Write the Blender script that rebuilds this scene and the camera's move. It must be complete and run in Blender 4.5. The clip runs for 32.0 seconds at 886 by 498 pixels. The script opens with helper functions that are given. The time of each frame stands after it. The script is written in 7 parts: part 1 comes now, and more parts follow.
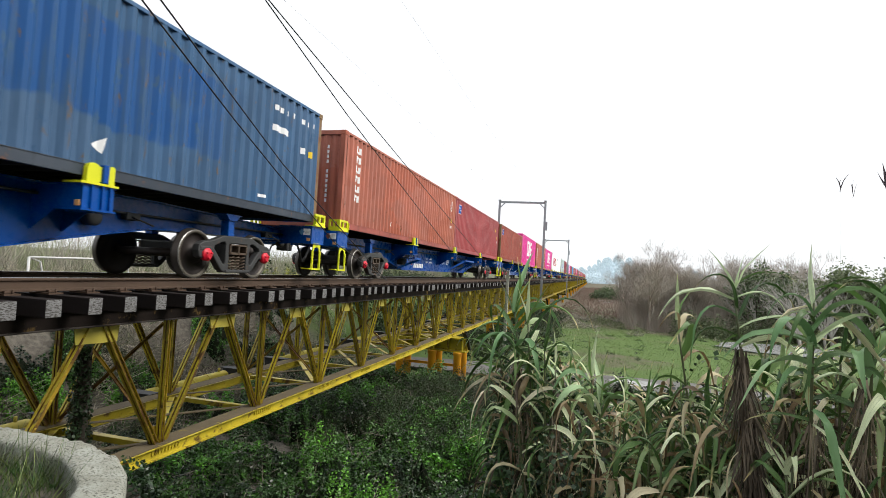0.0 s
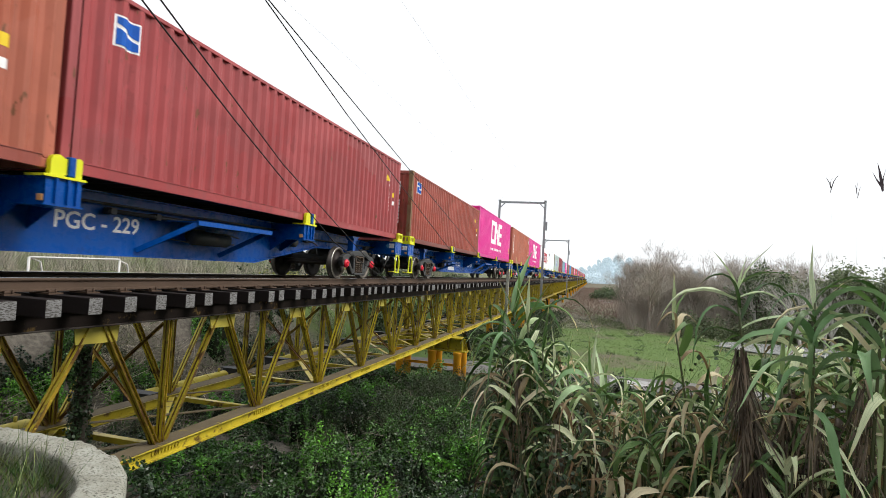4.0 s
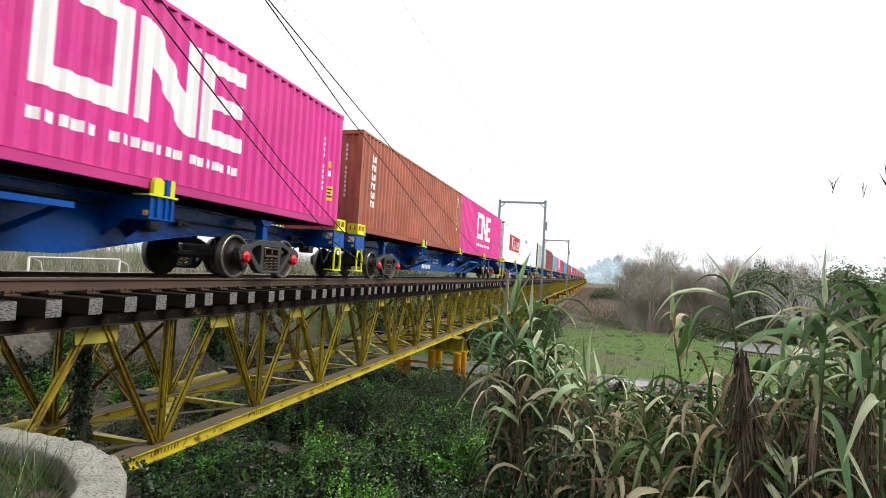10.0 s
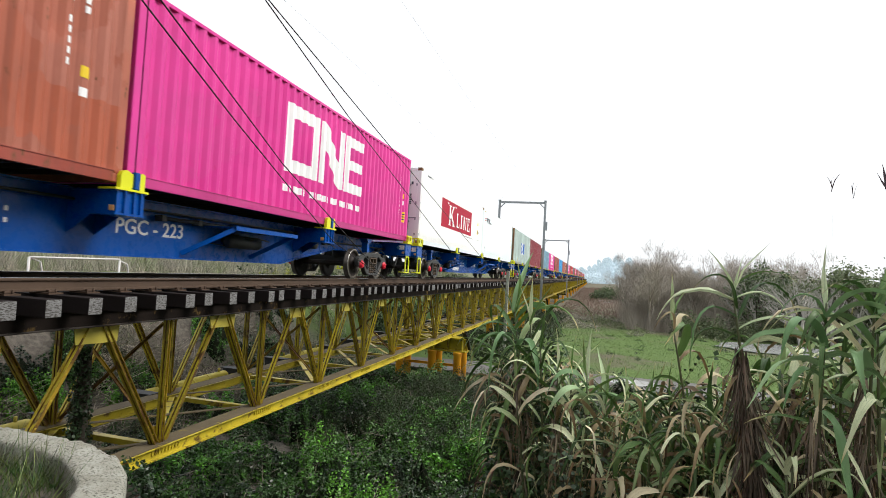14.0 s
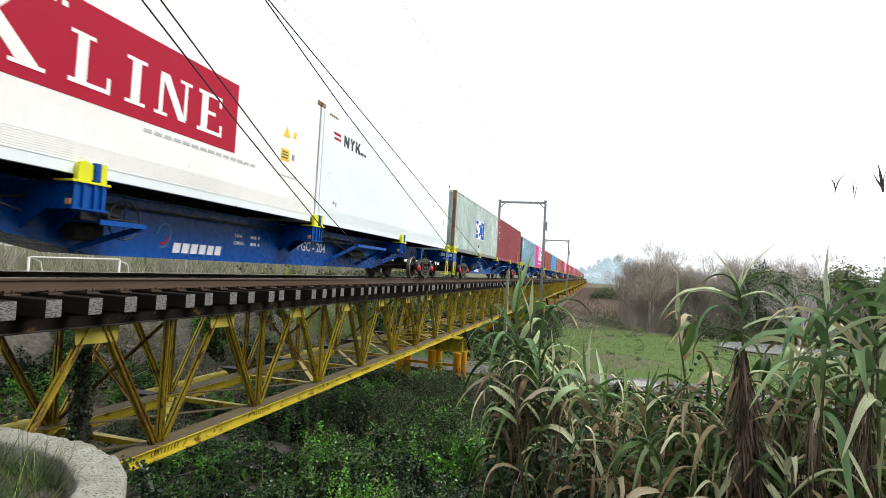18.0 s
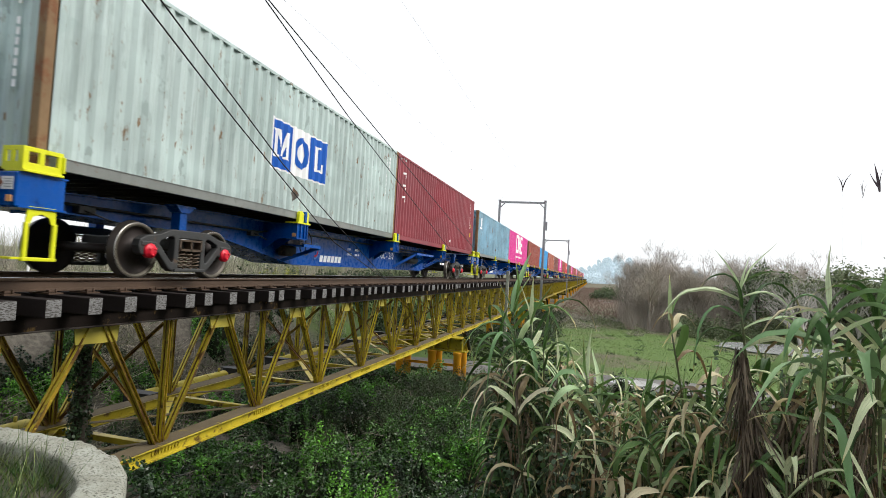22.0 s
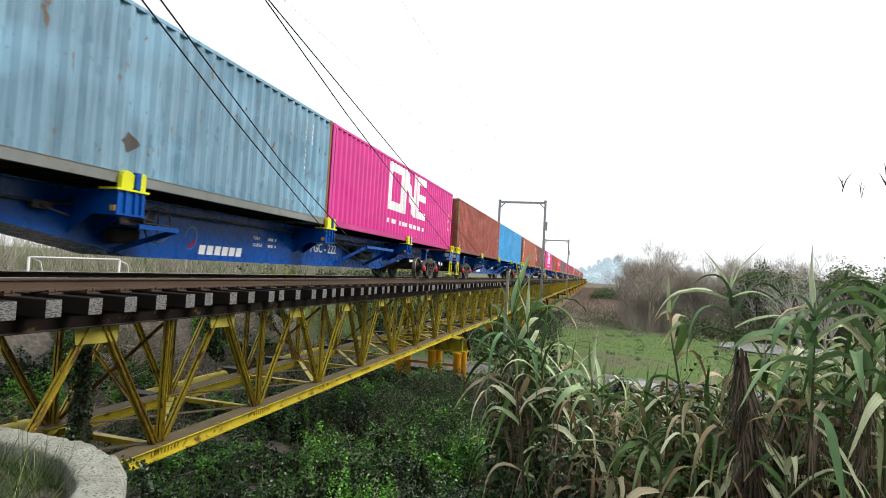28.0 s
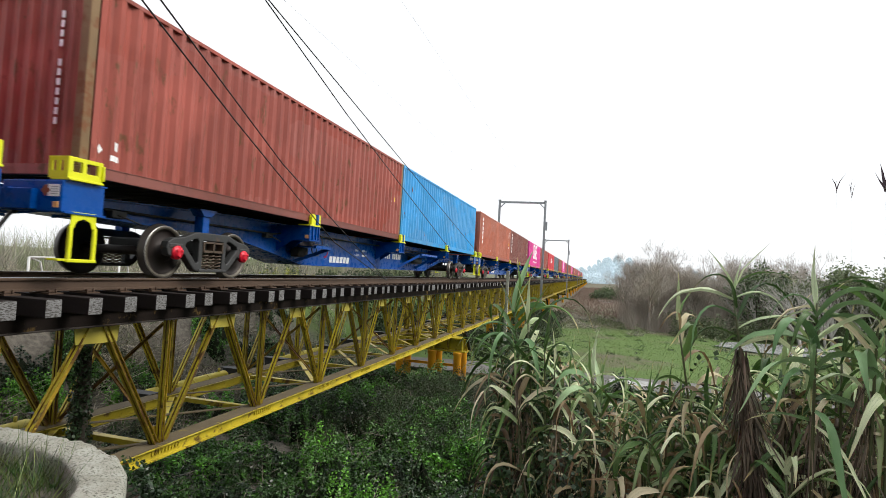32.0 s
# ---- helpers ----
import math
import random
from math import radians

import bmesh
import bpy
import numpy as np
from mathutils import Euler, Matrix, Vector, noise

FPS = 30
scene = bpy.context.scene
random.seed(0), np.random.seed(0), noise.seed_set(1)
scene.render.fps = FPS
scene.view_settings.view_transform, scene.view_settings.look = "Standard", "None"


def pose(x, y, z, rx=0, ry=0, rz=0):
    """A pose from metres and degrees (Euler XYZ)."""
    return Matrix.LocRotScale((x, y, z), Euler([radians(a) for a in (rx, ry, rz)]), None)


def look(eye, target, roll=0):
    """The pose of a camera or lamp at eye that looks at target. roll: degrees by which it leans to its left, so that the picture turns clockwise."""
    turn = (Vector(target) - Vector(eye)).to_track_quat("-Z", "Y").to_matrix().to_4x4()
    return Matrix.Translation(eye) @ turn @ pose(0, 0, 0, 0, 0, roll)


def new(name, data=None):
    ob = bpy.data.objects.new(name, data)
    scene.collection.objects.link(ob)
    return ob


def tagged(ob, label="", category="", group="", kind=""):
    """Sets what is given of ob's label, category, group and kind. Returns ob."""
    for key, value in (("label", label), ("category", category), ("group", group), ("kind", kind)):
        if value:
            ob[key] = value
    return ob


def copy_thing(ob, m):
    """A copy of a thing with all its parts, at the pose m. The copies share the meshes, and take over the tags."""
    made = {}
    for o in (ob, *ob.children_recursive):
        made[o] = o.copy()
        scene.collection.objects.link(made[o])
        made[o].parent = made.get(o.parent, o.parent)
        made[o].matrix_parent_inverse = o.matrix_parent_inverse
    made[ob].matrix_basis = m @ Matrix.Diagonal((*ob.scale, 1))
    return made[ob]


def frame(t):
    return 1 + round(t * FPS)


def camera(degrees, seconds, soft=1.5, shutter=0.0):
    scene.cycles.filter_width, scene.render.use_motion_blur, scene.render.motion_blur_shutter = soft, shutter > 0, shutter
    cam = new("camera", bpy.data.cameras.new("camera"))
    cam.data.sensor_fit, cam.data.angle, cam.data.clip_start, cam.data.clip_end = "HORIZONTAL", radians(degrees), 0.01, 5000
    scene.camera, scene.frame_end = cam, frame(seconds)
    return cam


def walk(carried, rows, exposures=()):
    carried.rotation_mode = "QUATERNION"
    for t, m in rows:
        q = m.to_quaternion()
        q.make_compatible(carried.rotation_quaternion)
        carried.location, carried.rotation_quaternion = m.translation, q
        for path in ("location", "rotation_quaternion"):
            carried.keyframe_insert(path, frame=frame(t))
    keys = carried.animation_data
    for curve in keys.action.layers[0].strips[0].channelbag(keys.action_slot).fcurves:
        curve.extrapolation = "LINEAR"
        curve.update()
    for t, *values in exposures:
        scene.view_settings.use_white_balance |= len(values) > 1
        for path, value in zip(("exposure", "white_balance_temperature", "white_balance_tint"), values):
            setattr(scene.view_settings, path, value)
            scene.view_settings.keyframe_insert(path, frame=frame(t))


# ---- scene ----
# ---- camera ----
cam = camera(77.65, 32.0, soft=0.7, shutter=0.2)
EYE = Vector((7.64, 0.0, 0.388))
AIM = Vector((-0.2643, 0.9636, 0.0389))
VIEW = look(EYE, EYE + AIM, 3.29)
walk(cam, [(0.0, VIEW), (32.0, VIEW)], exposures=[(0.0, 0.95), (32.0, 0.95)])

# ---- world and sun: bright overcast ----
SUN_EL, SUN_AZ = 45.0, 80.0
world = bpy.data.worlds.new("overcast_sky")
scene.world = world
world.use_nodes = True
wn, wl = world.node_tree.nodes, world.node_tree.links
wn.clear()
w_out = wn.new("ShaderNodeOutputWorld")
w_bg = wn.new("ShaderNodeBackground")
w_sky = wn.new("ShaderNodeTexSky")
w_sky.sky_type = "NISHITA"
w_sky.sun_disc = False
w_sky.sun_elevation = radians(SUN_EL)
w_sky.sun_rotation = radians(SUN_AZ)
w_sky.dust_density = 6.0
w_mix = wn.new("ShaderNodeMix")
w_mix.data_type = "RGBA"
w_mix.inputs["Factor"].default_value = 0.82
w_mix.inputs["B"].default_value = (10.6, 10.9, 11.2, 1)
wl.new(w_sky.outputs["Color"], w_mix.inputs["A"])
wl.new(w_mix.outputs["Result"], w_bg.inputs["Color"])
w_bg.inputs["Strength"].default_value = 0.062
wl.new(w_bg.outputs["Background"], w_out.inputs["Surface"])
sun_data = bpy.data.lights.new("sun", "SUN")
sun_data.energy, sun_data.angle, sun_data.color = 1.5, radians(30), (1.0, 0.97, 0.92)
sun = new("sun", sun_data)
sun_dir = Vector((math.cos(radians(SUN_EL)) * math.sin(radians(SUN_AZ)), math.cos(radians(SUN_EL)) * math.cos(radians(SUN_AZ)), math.sin(radians(SUN_EL))))
sun.matrix_world = look(sun_dir * 50, (0, 0, 0))


# ---- materials ----
def rgb(c):
    return (c[0], c[1], c[2], 1.0)


def mix_node(nt, fac, a, b, blend="MIX"):
    m = nt.nodes.new("ShaderNodeMix")
    m.data_type, m.blend_type = "RGBA", blend
    for key, v in (("Factor", fac), ("A", a), ("B", b)):
        if isinstance(v, (int, float)):
            m.inputs[key].default_value = v
        elif isinstance(v, tuple):
            m.inputs[key].default_value = rgb(v)
        else:
            nt.links.new(v, m.inputs[key])
    return m.outputs["Result"]


def noise_node(nt, vec, scale, detail=5, rough=0.6, stretch=None):
    if stretch:
        mp = nt.nodes.new("ShaderNodeMapping")
        mp.inputs["Scale"].default_value = stretch
        nt.links.new(vec, mp.inputs["Vector"])
        vec = mp.outputs["Vector"]
    n = nt.nodes.new("ShaderNodeTexNoise")
    n.inputs["Scale"].default_value, n.inputs["Detail"].default_value, n.inputs["Roughness"].default_value = scale, detail, rough
    nt.links.new(vec, n.inputs["Vector"])
    return n.outputs["Fac"]


def ramp(nt, fac, lo, hi):
    r = nt.nodes.new("ShaderNodeMapRange")
    r.inputs["From Min"].default_value, r.inputs["From Max"].default_value = lo, hi
    nt.links.new(fac, r.inputs["Value"])
    return r.outputs["Result"]


def surface(name, colour, rough=0.6, metal=0.0, dark=0.75, grain=18.0, broad=1.2, bump=0.15, wear=None, wear_at=0.585, wear_soft=0.1,
            wear_stretch=None, wear_scale=3.0, vary=0.0, island=False, coat=0.0, second=None, streak=0.0, spec=0.4, patch=0.0, overpaint=None):
    """A painted, stained or natural surface: broad tone, fine grain, bump, and worn patches of another colour."""
    m = bpy.data.materials.new(name)
    m.use_nodes = True
    nt = m.node_tree
    b = nt.nodes["Principled BSDF"]
    tc = nt.nodes.new("ShaderNodeTexCoord").outputs["Object"]
    info = nt.nodes.new("ShaderNodeObjectInfo")
    off = nt.nodes.new("ShaderNodeVectorMath")
    off.operation = "SCALE"
    off.inputs[0].default_value = (37.0, 91.0, 53.0)
    nt.links.new(info.outputs["Random"], off.inputs["Scale"])
    add = nt.nodes.new("ShaderNodeVectorMath")
    nt.links.new(tc, add.inputs[0])
    nt.links.new(off.outputs["Vector"], add.inputs[1])
    vec = add.outputs["Vector"]
    fine = noise_node(nt, vec, grain, 6, 0.65)
    wide = noise_node(nt, vec, broad, 3, 0.55)
    dk = tuple(c * dark for c in colour)
    col = mix_node(nt, ramp(nt, wide, 0.3, 0.7), colour, second or dk)
    col = mix_node(nt, ramp(nt, fine, 0.35, 0.75), col, tuple(c * (0.5 + 0.5 * dark) for c in colour))
    if vary or island:
        src = nt.nodes.new("ShaderNodeNewGeometry").outputs["Random Per Island"] if island else info.outputs["Random"]
        hs = nt.nodes.new("ShaderNodeHueSaturation")
        mr = nt.nodes.new("ShaderNodeMapRange")
        mr.inputs["To Min"].default_value, mr.inputs["To Max"].default_value = 1 - (vary or 0.35), 1 + (vary or 0.35)
        nt.links.new(src, mr.inputs["Value"])
        nt.links.new(mr.outputs["Result"], hs.inputs["Value"])
        nt.links.new(col, hs.inputs["Color"])
        col = hs.outputs["Color"]
    rv = rough
    if patch:
        # overpainted and faded sheets with straight borders
        mp = nt.nodes.new("ShaderNodeMapping")
        mp.inputs["Scale"].default_value = (1.0, 0.42, 0.62)
        wob = nt.nodes.new("ShaderNodeVectorMath")
        wob.operation = "MULTIPLY_ADD"
        wob.inputs[1].default_value = (0.10, 0.10, 0.10)
        nn = nt.nodes.new("ShaderNodeTexNoise")
        nn.inputs["Scale"].default_value = 5.0
        nt.links.new(vec, nn.inputs["Vector"])
        nt.links.new(nn.outputs["Color"], wob.inputs[0])
        nt.links.new(vec, wob.inputs[2])
        nt.links.new(wob.outputs["Vector"], mp.inputs["Vector"])
        vo = nt.nodes.new("ShaderNodeTexVoronoi")
        vo.distance = "CHEBYCHEV"
        vo.inputs["Scale"].default_value = 1.0
        nt.links.new(mp.outputs["Vector"], vo.inputs["Vector"])
        sp = nt.nodes.new("ShaderNodeSeparateColor")
        nt.links.new(vo.outputs["Color"], sp.inputs[0])
        hs = nt.nodes.new("ShaderNodeHueSaturation")
        for src, key in ((sp.outputs[0], "Value"), (sp.outputs[1], "Saturation")):
            mr = nt.nodes.new("ShaderNodeMapRange")
            k = patch if key == "Value" else patch * 1.2
            mr.inputs["To Min"].default_value, mr.inputs["To Max"].default_value = 1 - k, 1 + k * (0.8 if key == "Value" else 0.25)
            nt.links.new(src, mr.inputs["Value"])
            nt.links.new(mr.outputs["Result"], hs.inputs[key])
        nt.links.new(col, hs.inputs["Color"])
        col = hs.outputs["Color"]
    if overpaint:
        # a freshly painted field on the side, with a ragged lower border
        y0, y1, z0, z1, fresh = overpaint
        sep = nt.nodes.new("ShaderNodeSeparateXYZ")
        nt.links.new(tc, sep.inputs[0])
        rag = noise_node(nt, vec, 1.1, 3, 0.5)
        fac = None
        for axis, edge, way, blur in (("Z", z0, 1, 0.03), ("Z", z1, -1, 0.03), ("Y", y0, 1, 0.2), ("Y", y1, -1, 0.6)):
            wob = nt.nodes.new("ShaderNodeMath")
            wob.operation = "MULTIPLY_ADD"
            wob.inputs[1].default_value = 0.5 * way
            nt.links.new(rag, wob.inputs[0])
            nt.links.new(sep.outputs[axis], wob.inputs[2])
            f = ramp(nt, wob.outputs[0], edge + 0.25 * way - way * blur, edge + 0.25 * way + way * blur)
            if fac is not None:
                mul = nt.nodes.new("ShaderNodeMath")
                mul.operation = "MULTIPLY"
                nt.links.new(fac, mul.inputs[0])
                nt.links.new(f, mul.inputs[1])
                f = mul.outputs[0]
            fac = f
        col = mix_node(nt, fac, col, fresh)
    if streak:
        # rain streaks, faded sheets, scuffs and small rust spots
        st = noise_node(nt, vec, 1.0, 6, 0.7, (6.0, 6.0, 0.4))
        col = mix_node(nt, ramp(nt, st, 0.46, 0.66), col, tuple(c * (1 - streak) + 0.015 for c in colour))
        fade = noise_node(nt, vec, 0.55, 2, 0.5, (1.0, 1.0, 1.6))
        col = mix_node(nt, ramp(nt, fade, 0.50, 0.72), col, tuple(min(0.95, c * (1 + 0.25 * streak) + 0.06 * streak) for c in colour))
        sc = noise_node(nt, vec, 4.0, 5, 0.6, (1.0, 1.0, 0.5))
        col = mix_node(nt, ramp(nt, sc, 0.60, 0.63), col, tuple(c * (1 - 0.7 * streak) + 0.03 * streak for c in colour))
        rs = noise_node(nt, vec, 8.0, 4, 0.6, (1.0, 1.0, 0.35))
        col = mix_node(nt, ramp(nt, rs, 0.70 - 0.10 * streak, 0.73 - 0.10 * streak), col, wear or RUST)
    if wear:
        w = noise_node(nt, vec, wear_scale, 7, 0.7, wear_stretch)
        f = ramp(nt, w, wear_at, wear_at + wear_soft)
        col = mix_node(nt, f, col, wear)
    nt.links.new(col, b.inputs["Base Color"])
    rr = nt.nodes.new("ShaderNodeMapRange")
    rr.inputs["To Min"].default_value, rr.inputs["To Max"].default_value = max(0.03, rv - 0.12), min(1, rv + 0.12)
    nt.links.new(fine, rr.inputs["Value"])
    nt.links.new(rr.outputs["Result"], b.inputs["Roughness"])
    b.inputs["Metallic"].default_value = metal
    b.inputs["Specular IOR Level"].default_value = spec
    b.inputs["Coat Weight"].default_value = coat
    if bump:
        bp = nt.nodes.new("ShaderNodeBump")
        bp.inputs["Strength"].default_value = bump
        bp.inputs["Distance"].default_value = 0.02
        nt.links.new(fine, bp.inputs["Height"])
        nt.links.new(bp.outputs["Normal"], b.inputs["Normal"])
    return m


RUST = (0.16, 0.07, 0.035)


def paint(name, colour, wear=RUST, at=0.66, rough=0.48, dark=0.82, streak=0.3, patch=0.10, overpaint=None):
    return surface(name, colour, rough=rough, dark=dark, grain=9, broad=0.7, bump=0.06, wear=wear, wear_at=at, wear_soft=0.08,
                   wear_stretch=(2.2, 2.2, 0.75), wear_scale=2.4, streak=streak, spec=0.22, patch=patch, overpaint=overpaint)


M = {}
M["cont_blue"] = paint("container_paint_navy_blue", (0.045, 0.125, 0.255), wear=(0.13, 0.10, 0.075), at=0.60, streak=0.35, patch=0.12, overpaint=(-1.0, 8.6, 0.78, 2.15, (0.014, 0.085, 0.265)))
M["cont_brown"] = paint("container_paint_orange_brown", (0.46, 0.134, 0.080))
M["cont_crimson"] = paint("container_paint_crimson", (0.377, 0.072, 0.075), at=0.72)
M["cont_redbrown"] = paint("container_paint_red_brown", (0.36, 0.080, 0.056), at=0.58, streak=0.4)
M["cont_darkbrown"] = paint("container_paint_dark_brown", (0.221, 0.072, 0.058), at=0.7)
M["cont_pink"] = paint("container_paint_magenta", (0.74, 0.046, 0.315), wear=(0.62, 0.03, 0.21), at=0.70, rough=0.42, streak=0.1, patch=0.03)
M["cont_white"] = paint("container_paint_white", (0.90, 0.90, 0.89), wear=(0.6, 0.55, 0.46), at=0.77, dark=0.98, streak=0.06, patch=0.03)
M["cont_palegrey"] = paint("container_paint_pale_grey", (0.80, 0.87, 0.90), wear=(0.45, 0.46, 0.43), at=0.76, dark=0.95, streak=0.06, patch=0.03)
M["cont_beige"] = paint("container_paint_grey_beige", (0.49, 0.60, 0.58), wear=(0.21, 0.14, 0.08), at=0.60, streak=0.4, patch=0.12)
M["cont_maroon"] = paint("container_paint_maroon", (0.27, 0.046, 0.060), at=0.74, streak=0.15)
M["cont_greyblue"] = paint("container_paint_grey_blue", (0.205, 0.385, 0.515), wear=(0.20, 0.15, 0.11), at=0.62, streak=0.45, patch=0.12)
M["cont_sky"] = paint("container_paint_bright_blue", (0.039, 0.330, 0.70), at=0.72)
M["cont_red"] = paint("container_paint_red", (0.650, 0.039, 0.052), at=0.72)
M["cont_grey"] = paint("container_paint_slate_grey", (0.130, 0.169, 0.195), at=0.68)
M["rail_slate"] = surface("slate_painted_rail", (0.036, 0.050, 0.072), rough=0.5, dark=0.7, grain=10, wear=RUST, wear_at=0.62, streak=0.3)
M["rail_brown"] = surface("brown_painted_rail", (0.21, 0.058, 0.042), rough=0.5, dark=0.7, grain=10, wear=RUST, wear_at=0.6, streak=0.3)
M["rail_pink"] = surface("dark_magenta_rail", (0.58, 0.030, 0.23), rough=0.45, dark=0.75, grain=10, wear=RUST, wear_at=0.68, streak=0.2)
M["rail_grey"] = surface("grey_painted_rail", (0.22, 0.235, 0.22), rough=0.5, dark=0.75, grain=10, wear=(0.16, 0.10, 0.06), wear_at=0.6, streak=0.3)
M["rusty_post"] = surface("rust_streaked_steel", (0.27, 0.17, 0.085), rough=0.75, dark=0.6, grain=14, wear=(0.19, 0.075, 0.03), wear_at=0.5)
M["steel_dirty"] = surface("weathered_casting_steel", (0.12, 0.11, 0.10), rough=0.6, metal=0.4, wear=RUST, wear_at=0.55)
M["plywood"] = surface("dark_underfloor_timber", (0.03, 0.023, 0.02), rough=0.8)
M["wagon_blue"] = surface("wagon_paint_royal_blue", (0.0005, 0.085, 0.41), rough=0.28, spec=0.22, dark=0.6, grain=7, broad=0.5, bump=0.03, wear=(0.004, 0.03, 0.14), wear_at=0.6)
M["yellow"] = surface("safety_yellow_paint", (0.74, 0.76, 0.012), rough=0.4, dark=0.88, grain=10, bump=0.04)
M["truss"] = surface("bridge_yellow_paint_rust_stained", (0.50, 0.40, 0.028), rough=0.38, dark=0.55, grain=16, broad=2.2, bump=0.2, wear=(0.085, 0.042, 0.014), wear_at=0.53, wear_soft=0.10, wear_scale=3.6, vary=0.22)
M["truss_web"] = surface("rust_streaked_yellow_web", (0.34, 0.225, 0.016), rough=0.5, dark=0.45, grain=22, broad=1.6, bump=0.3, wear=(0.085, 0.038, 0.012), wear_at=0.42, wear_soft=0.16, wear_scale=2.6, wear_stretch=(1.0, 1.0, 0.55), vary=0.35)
M["yellow_old"] = surface("faded_yellow_pipe_paint", (0.50, 0.42, 0.06), rough=0.6, dark=0.7, grain=14, wear=(0.16, 0.10, 0.04), wear_at=0.6)
M["truss_dirt"] = surface("dirt_covered_yellow_steel", (0.13, 0.10, 0.055), rough=0.85, dark=0.6, grain=14, broad=2.0, bump=0.4, wear=(0.30, 0.23, 0.03), wear_at=0.60, wear_scale=4)
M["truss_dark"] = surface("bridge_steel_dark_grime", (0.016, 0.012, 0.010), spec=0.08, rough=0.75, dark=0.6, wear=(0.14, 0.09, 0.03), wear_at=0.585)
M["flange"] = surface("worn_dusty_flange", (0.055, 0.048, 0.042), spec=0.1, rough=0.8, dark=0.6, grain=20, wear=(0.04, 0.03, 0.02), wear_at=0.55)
M["pier"] = surface("pier_orange_yellow_paint", (0.80, 0.36, 0.012), rough=0.55, dark=0.75, wear=(0.2, 0.08, 0.03), wear_at=0.6)
M["tie"] = surface("creosoted_timber", (0.024, 0.019, 0.018), spec=0.12, rough=0.8, dark=0.6, grain=25, bump=0.3)
M["tie_end"] = surface("whitewashed_end_grain", (0.25, 0.25, 0.25), rough=0.85, dark=0.6, grain=70, broad=14, bump=0.3, wear=(0.06, 0.055, 0.05), wear_at=0.49, wear_soft=0.05, wear_scale=34, wear_stretch=(1, 0.7, 2.2))
M["rail"] = surface("rusty_rail_steel", (0.098, 0.062, 0.041), rough=0.7, metal=0.2, dark=0.65, grain=20)
M["rail_head"] = surface("polished_rail_head", (0.55, 0.55, 0.55), rough=0.25, metal=1.0, dark=0.85, bump=0.02)
M["cast"] = surface("dark_cast_steel", (0.045, 0.046, 0.046), rough=0.55, dark=0.7, grain=16, bump=0.2, wear=(0.10, 0.06, 0.035), wear_at=0.6)
M["wheel"] = surface("brown_wheel_steel", (0.03, 0.022, 0.019), rough=0.55, metal=0.3, dark=0.7, grain=14)
M["tread"] = surface("bright_wheel_rim", (0.09, 0.078, 0.07), rough=0.38, metal=0.6, dark=0.75)
M["rim_face"] = surface("tan_wheel_rim_face", (0.13, 0.115, 0.09), rough=0.5, metal=0.3, dark=0.75)
M["rim_edge"] = surface("polished_wheel_edge", (0.5, 0.49, 0.46), rough=0.3, metal=0.8, dark=0.8, bump=0.0)
M["cap"] = surface("red_bearing_cap", (0.72, 0.012, 0.035), rough=0.4, dark=0.8)
M["rusty_gear"] = surface("dark_rusty_machinery", (0.03, 0.025, 0.022), rough=0.7, dark=0.6, grain=14, wear=(0.15, 0.09, 0.06), wear_at=0.56, wear_scale=6)
M["rubber"] = surface("black_rubber_hose", (0.015, 0.015, 0.015), rough=0.6)
M["spring"] = surface("rusty_spring_steel", (0.12, 0.085, 0.06), rough=0.6, metal=0.3)
M["white_mark"] = surface("white_lettering", (0.90, 0.90, 0.90), rough=0.6, dark=0.92, bump=0.0, wear=(0.55, 0.5, 0.48), wear_at=0.72)
M["red_mark"] = surface("red_marking_panel", (0.42, 0.008, 0.035), rough=0.6, spec=0.2, dark=0.88, bump=0.0, wear=(0.6, 0.25, 0.28), wear_at=0.74)
M["blue_mark"] = surface("blue_marking_panel", (0.012, 0.11, 0.50), rough=0.6, spec=0.2, dark=0.88, bump=0.0, wear=(0.25, 0.3, 0.36), wear_at=0.68)
M["emblem_blue"] = surface("pale_blue_emblem", (0.10, 0.30, 0.55), rough=0.5, bump=0.0)
M["faint_mark"] = surface("faded_grey_lettering", (0.55, 0.56, 0.56), rough=0.6, bump=0.0)
M["dark_mark"] = surface("dark_lettering", (0.035, 0.045, 0.07), rough=0.6, bump=0.0)
M["yellow_mark"] = surface("yellow_label", (0.85, 0.60, 0.02), rough=0.5, dark=0.9, bump=0.0)
M["orange_pale"] = surface("pale_amber_reflector", (0.80, 0.42, 0.16), rough=0.35, bump=0.0)
M["diamond"] = surface("rust_red_diamond", (0.30, 0.10, 0.05), rough=0.5, bump=0.0)
M["wire"] = surface("black_cable", (0.012, 0.012, 0.013), rough=0.6)
M["galv"] = surface("galvanised_steel", (0.33, 0.35, 0.37), rough=0.5, metal=0.5, dark=0.75)
M["pipe_white"] = surface("white_painted_pipe", (0.75, 0.75, 0.73), rough=0.5, wear=RUST, wear_at=0.68)
M["concrete"] = surface("weathered_lichen_concrete", (0.47, 0.48, 0.42), rough=0.9, dark=0.55, grain=60, broad=5, bump=0.9, second=(0.25, 0.245, 0.18), wear=(0.12, 0.12, 0.09), wear_at=0.53, wear_scale=52, wear_soft=0.05)


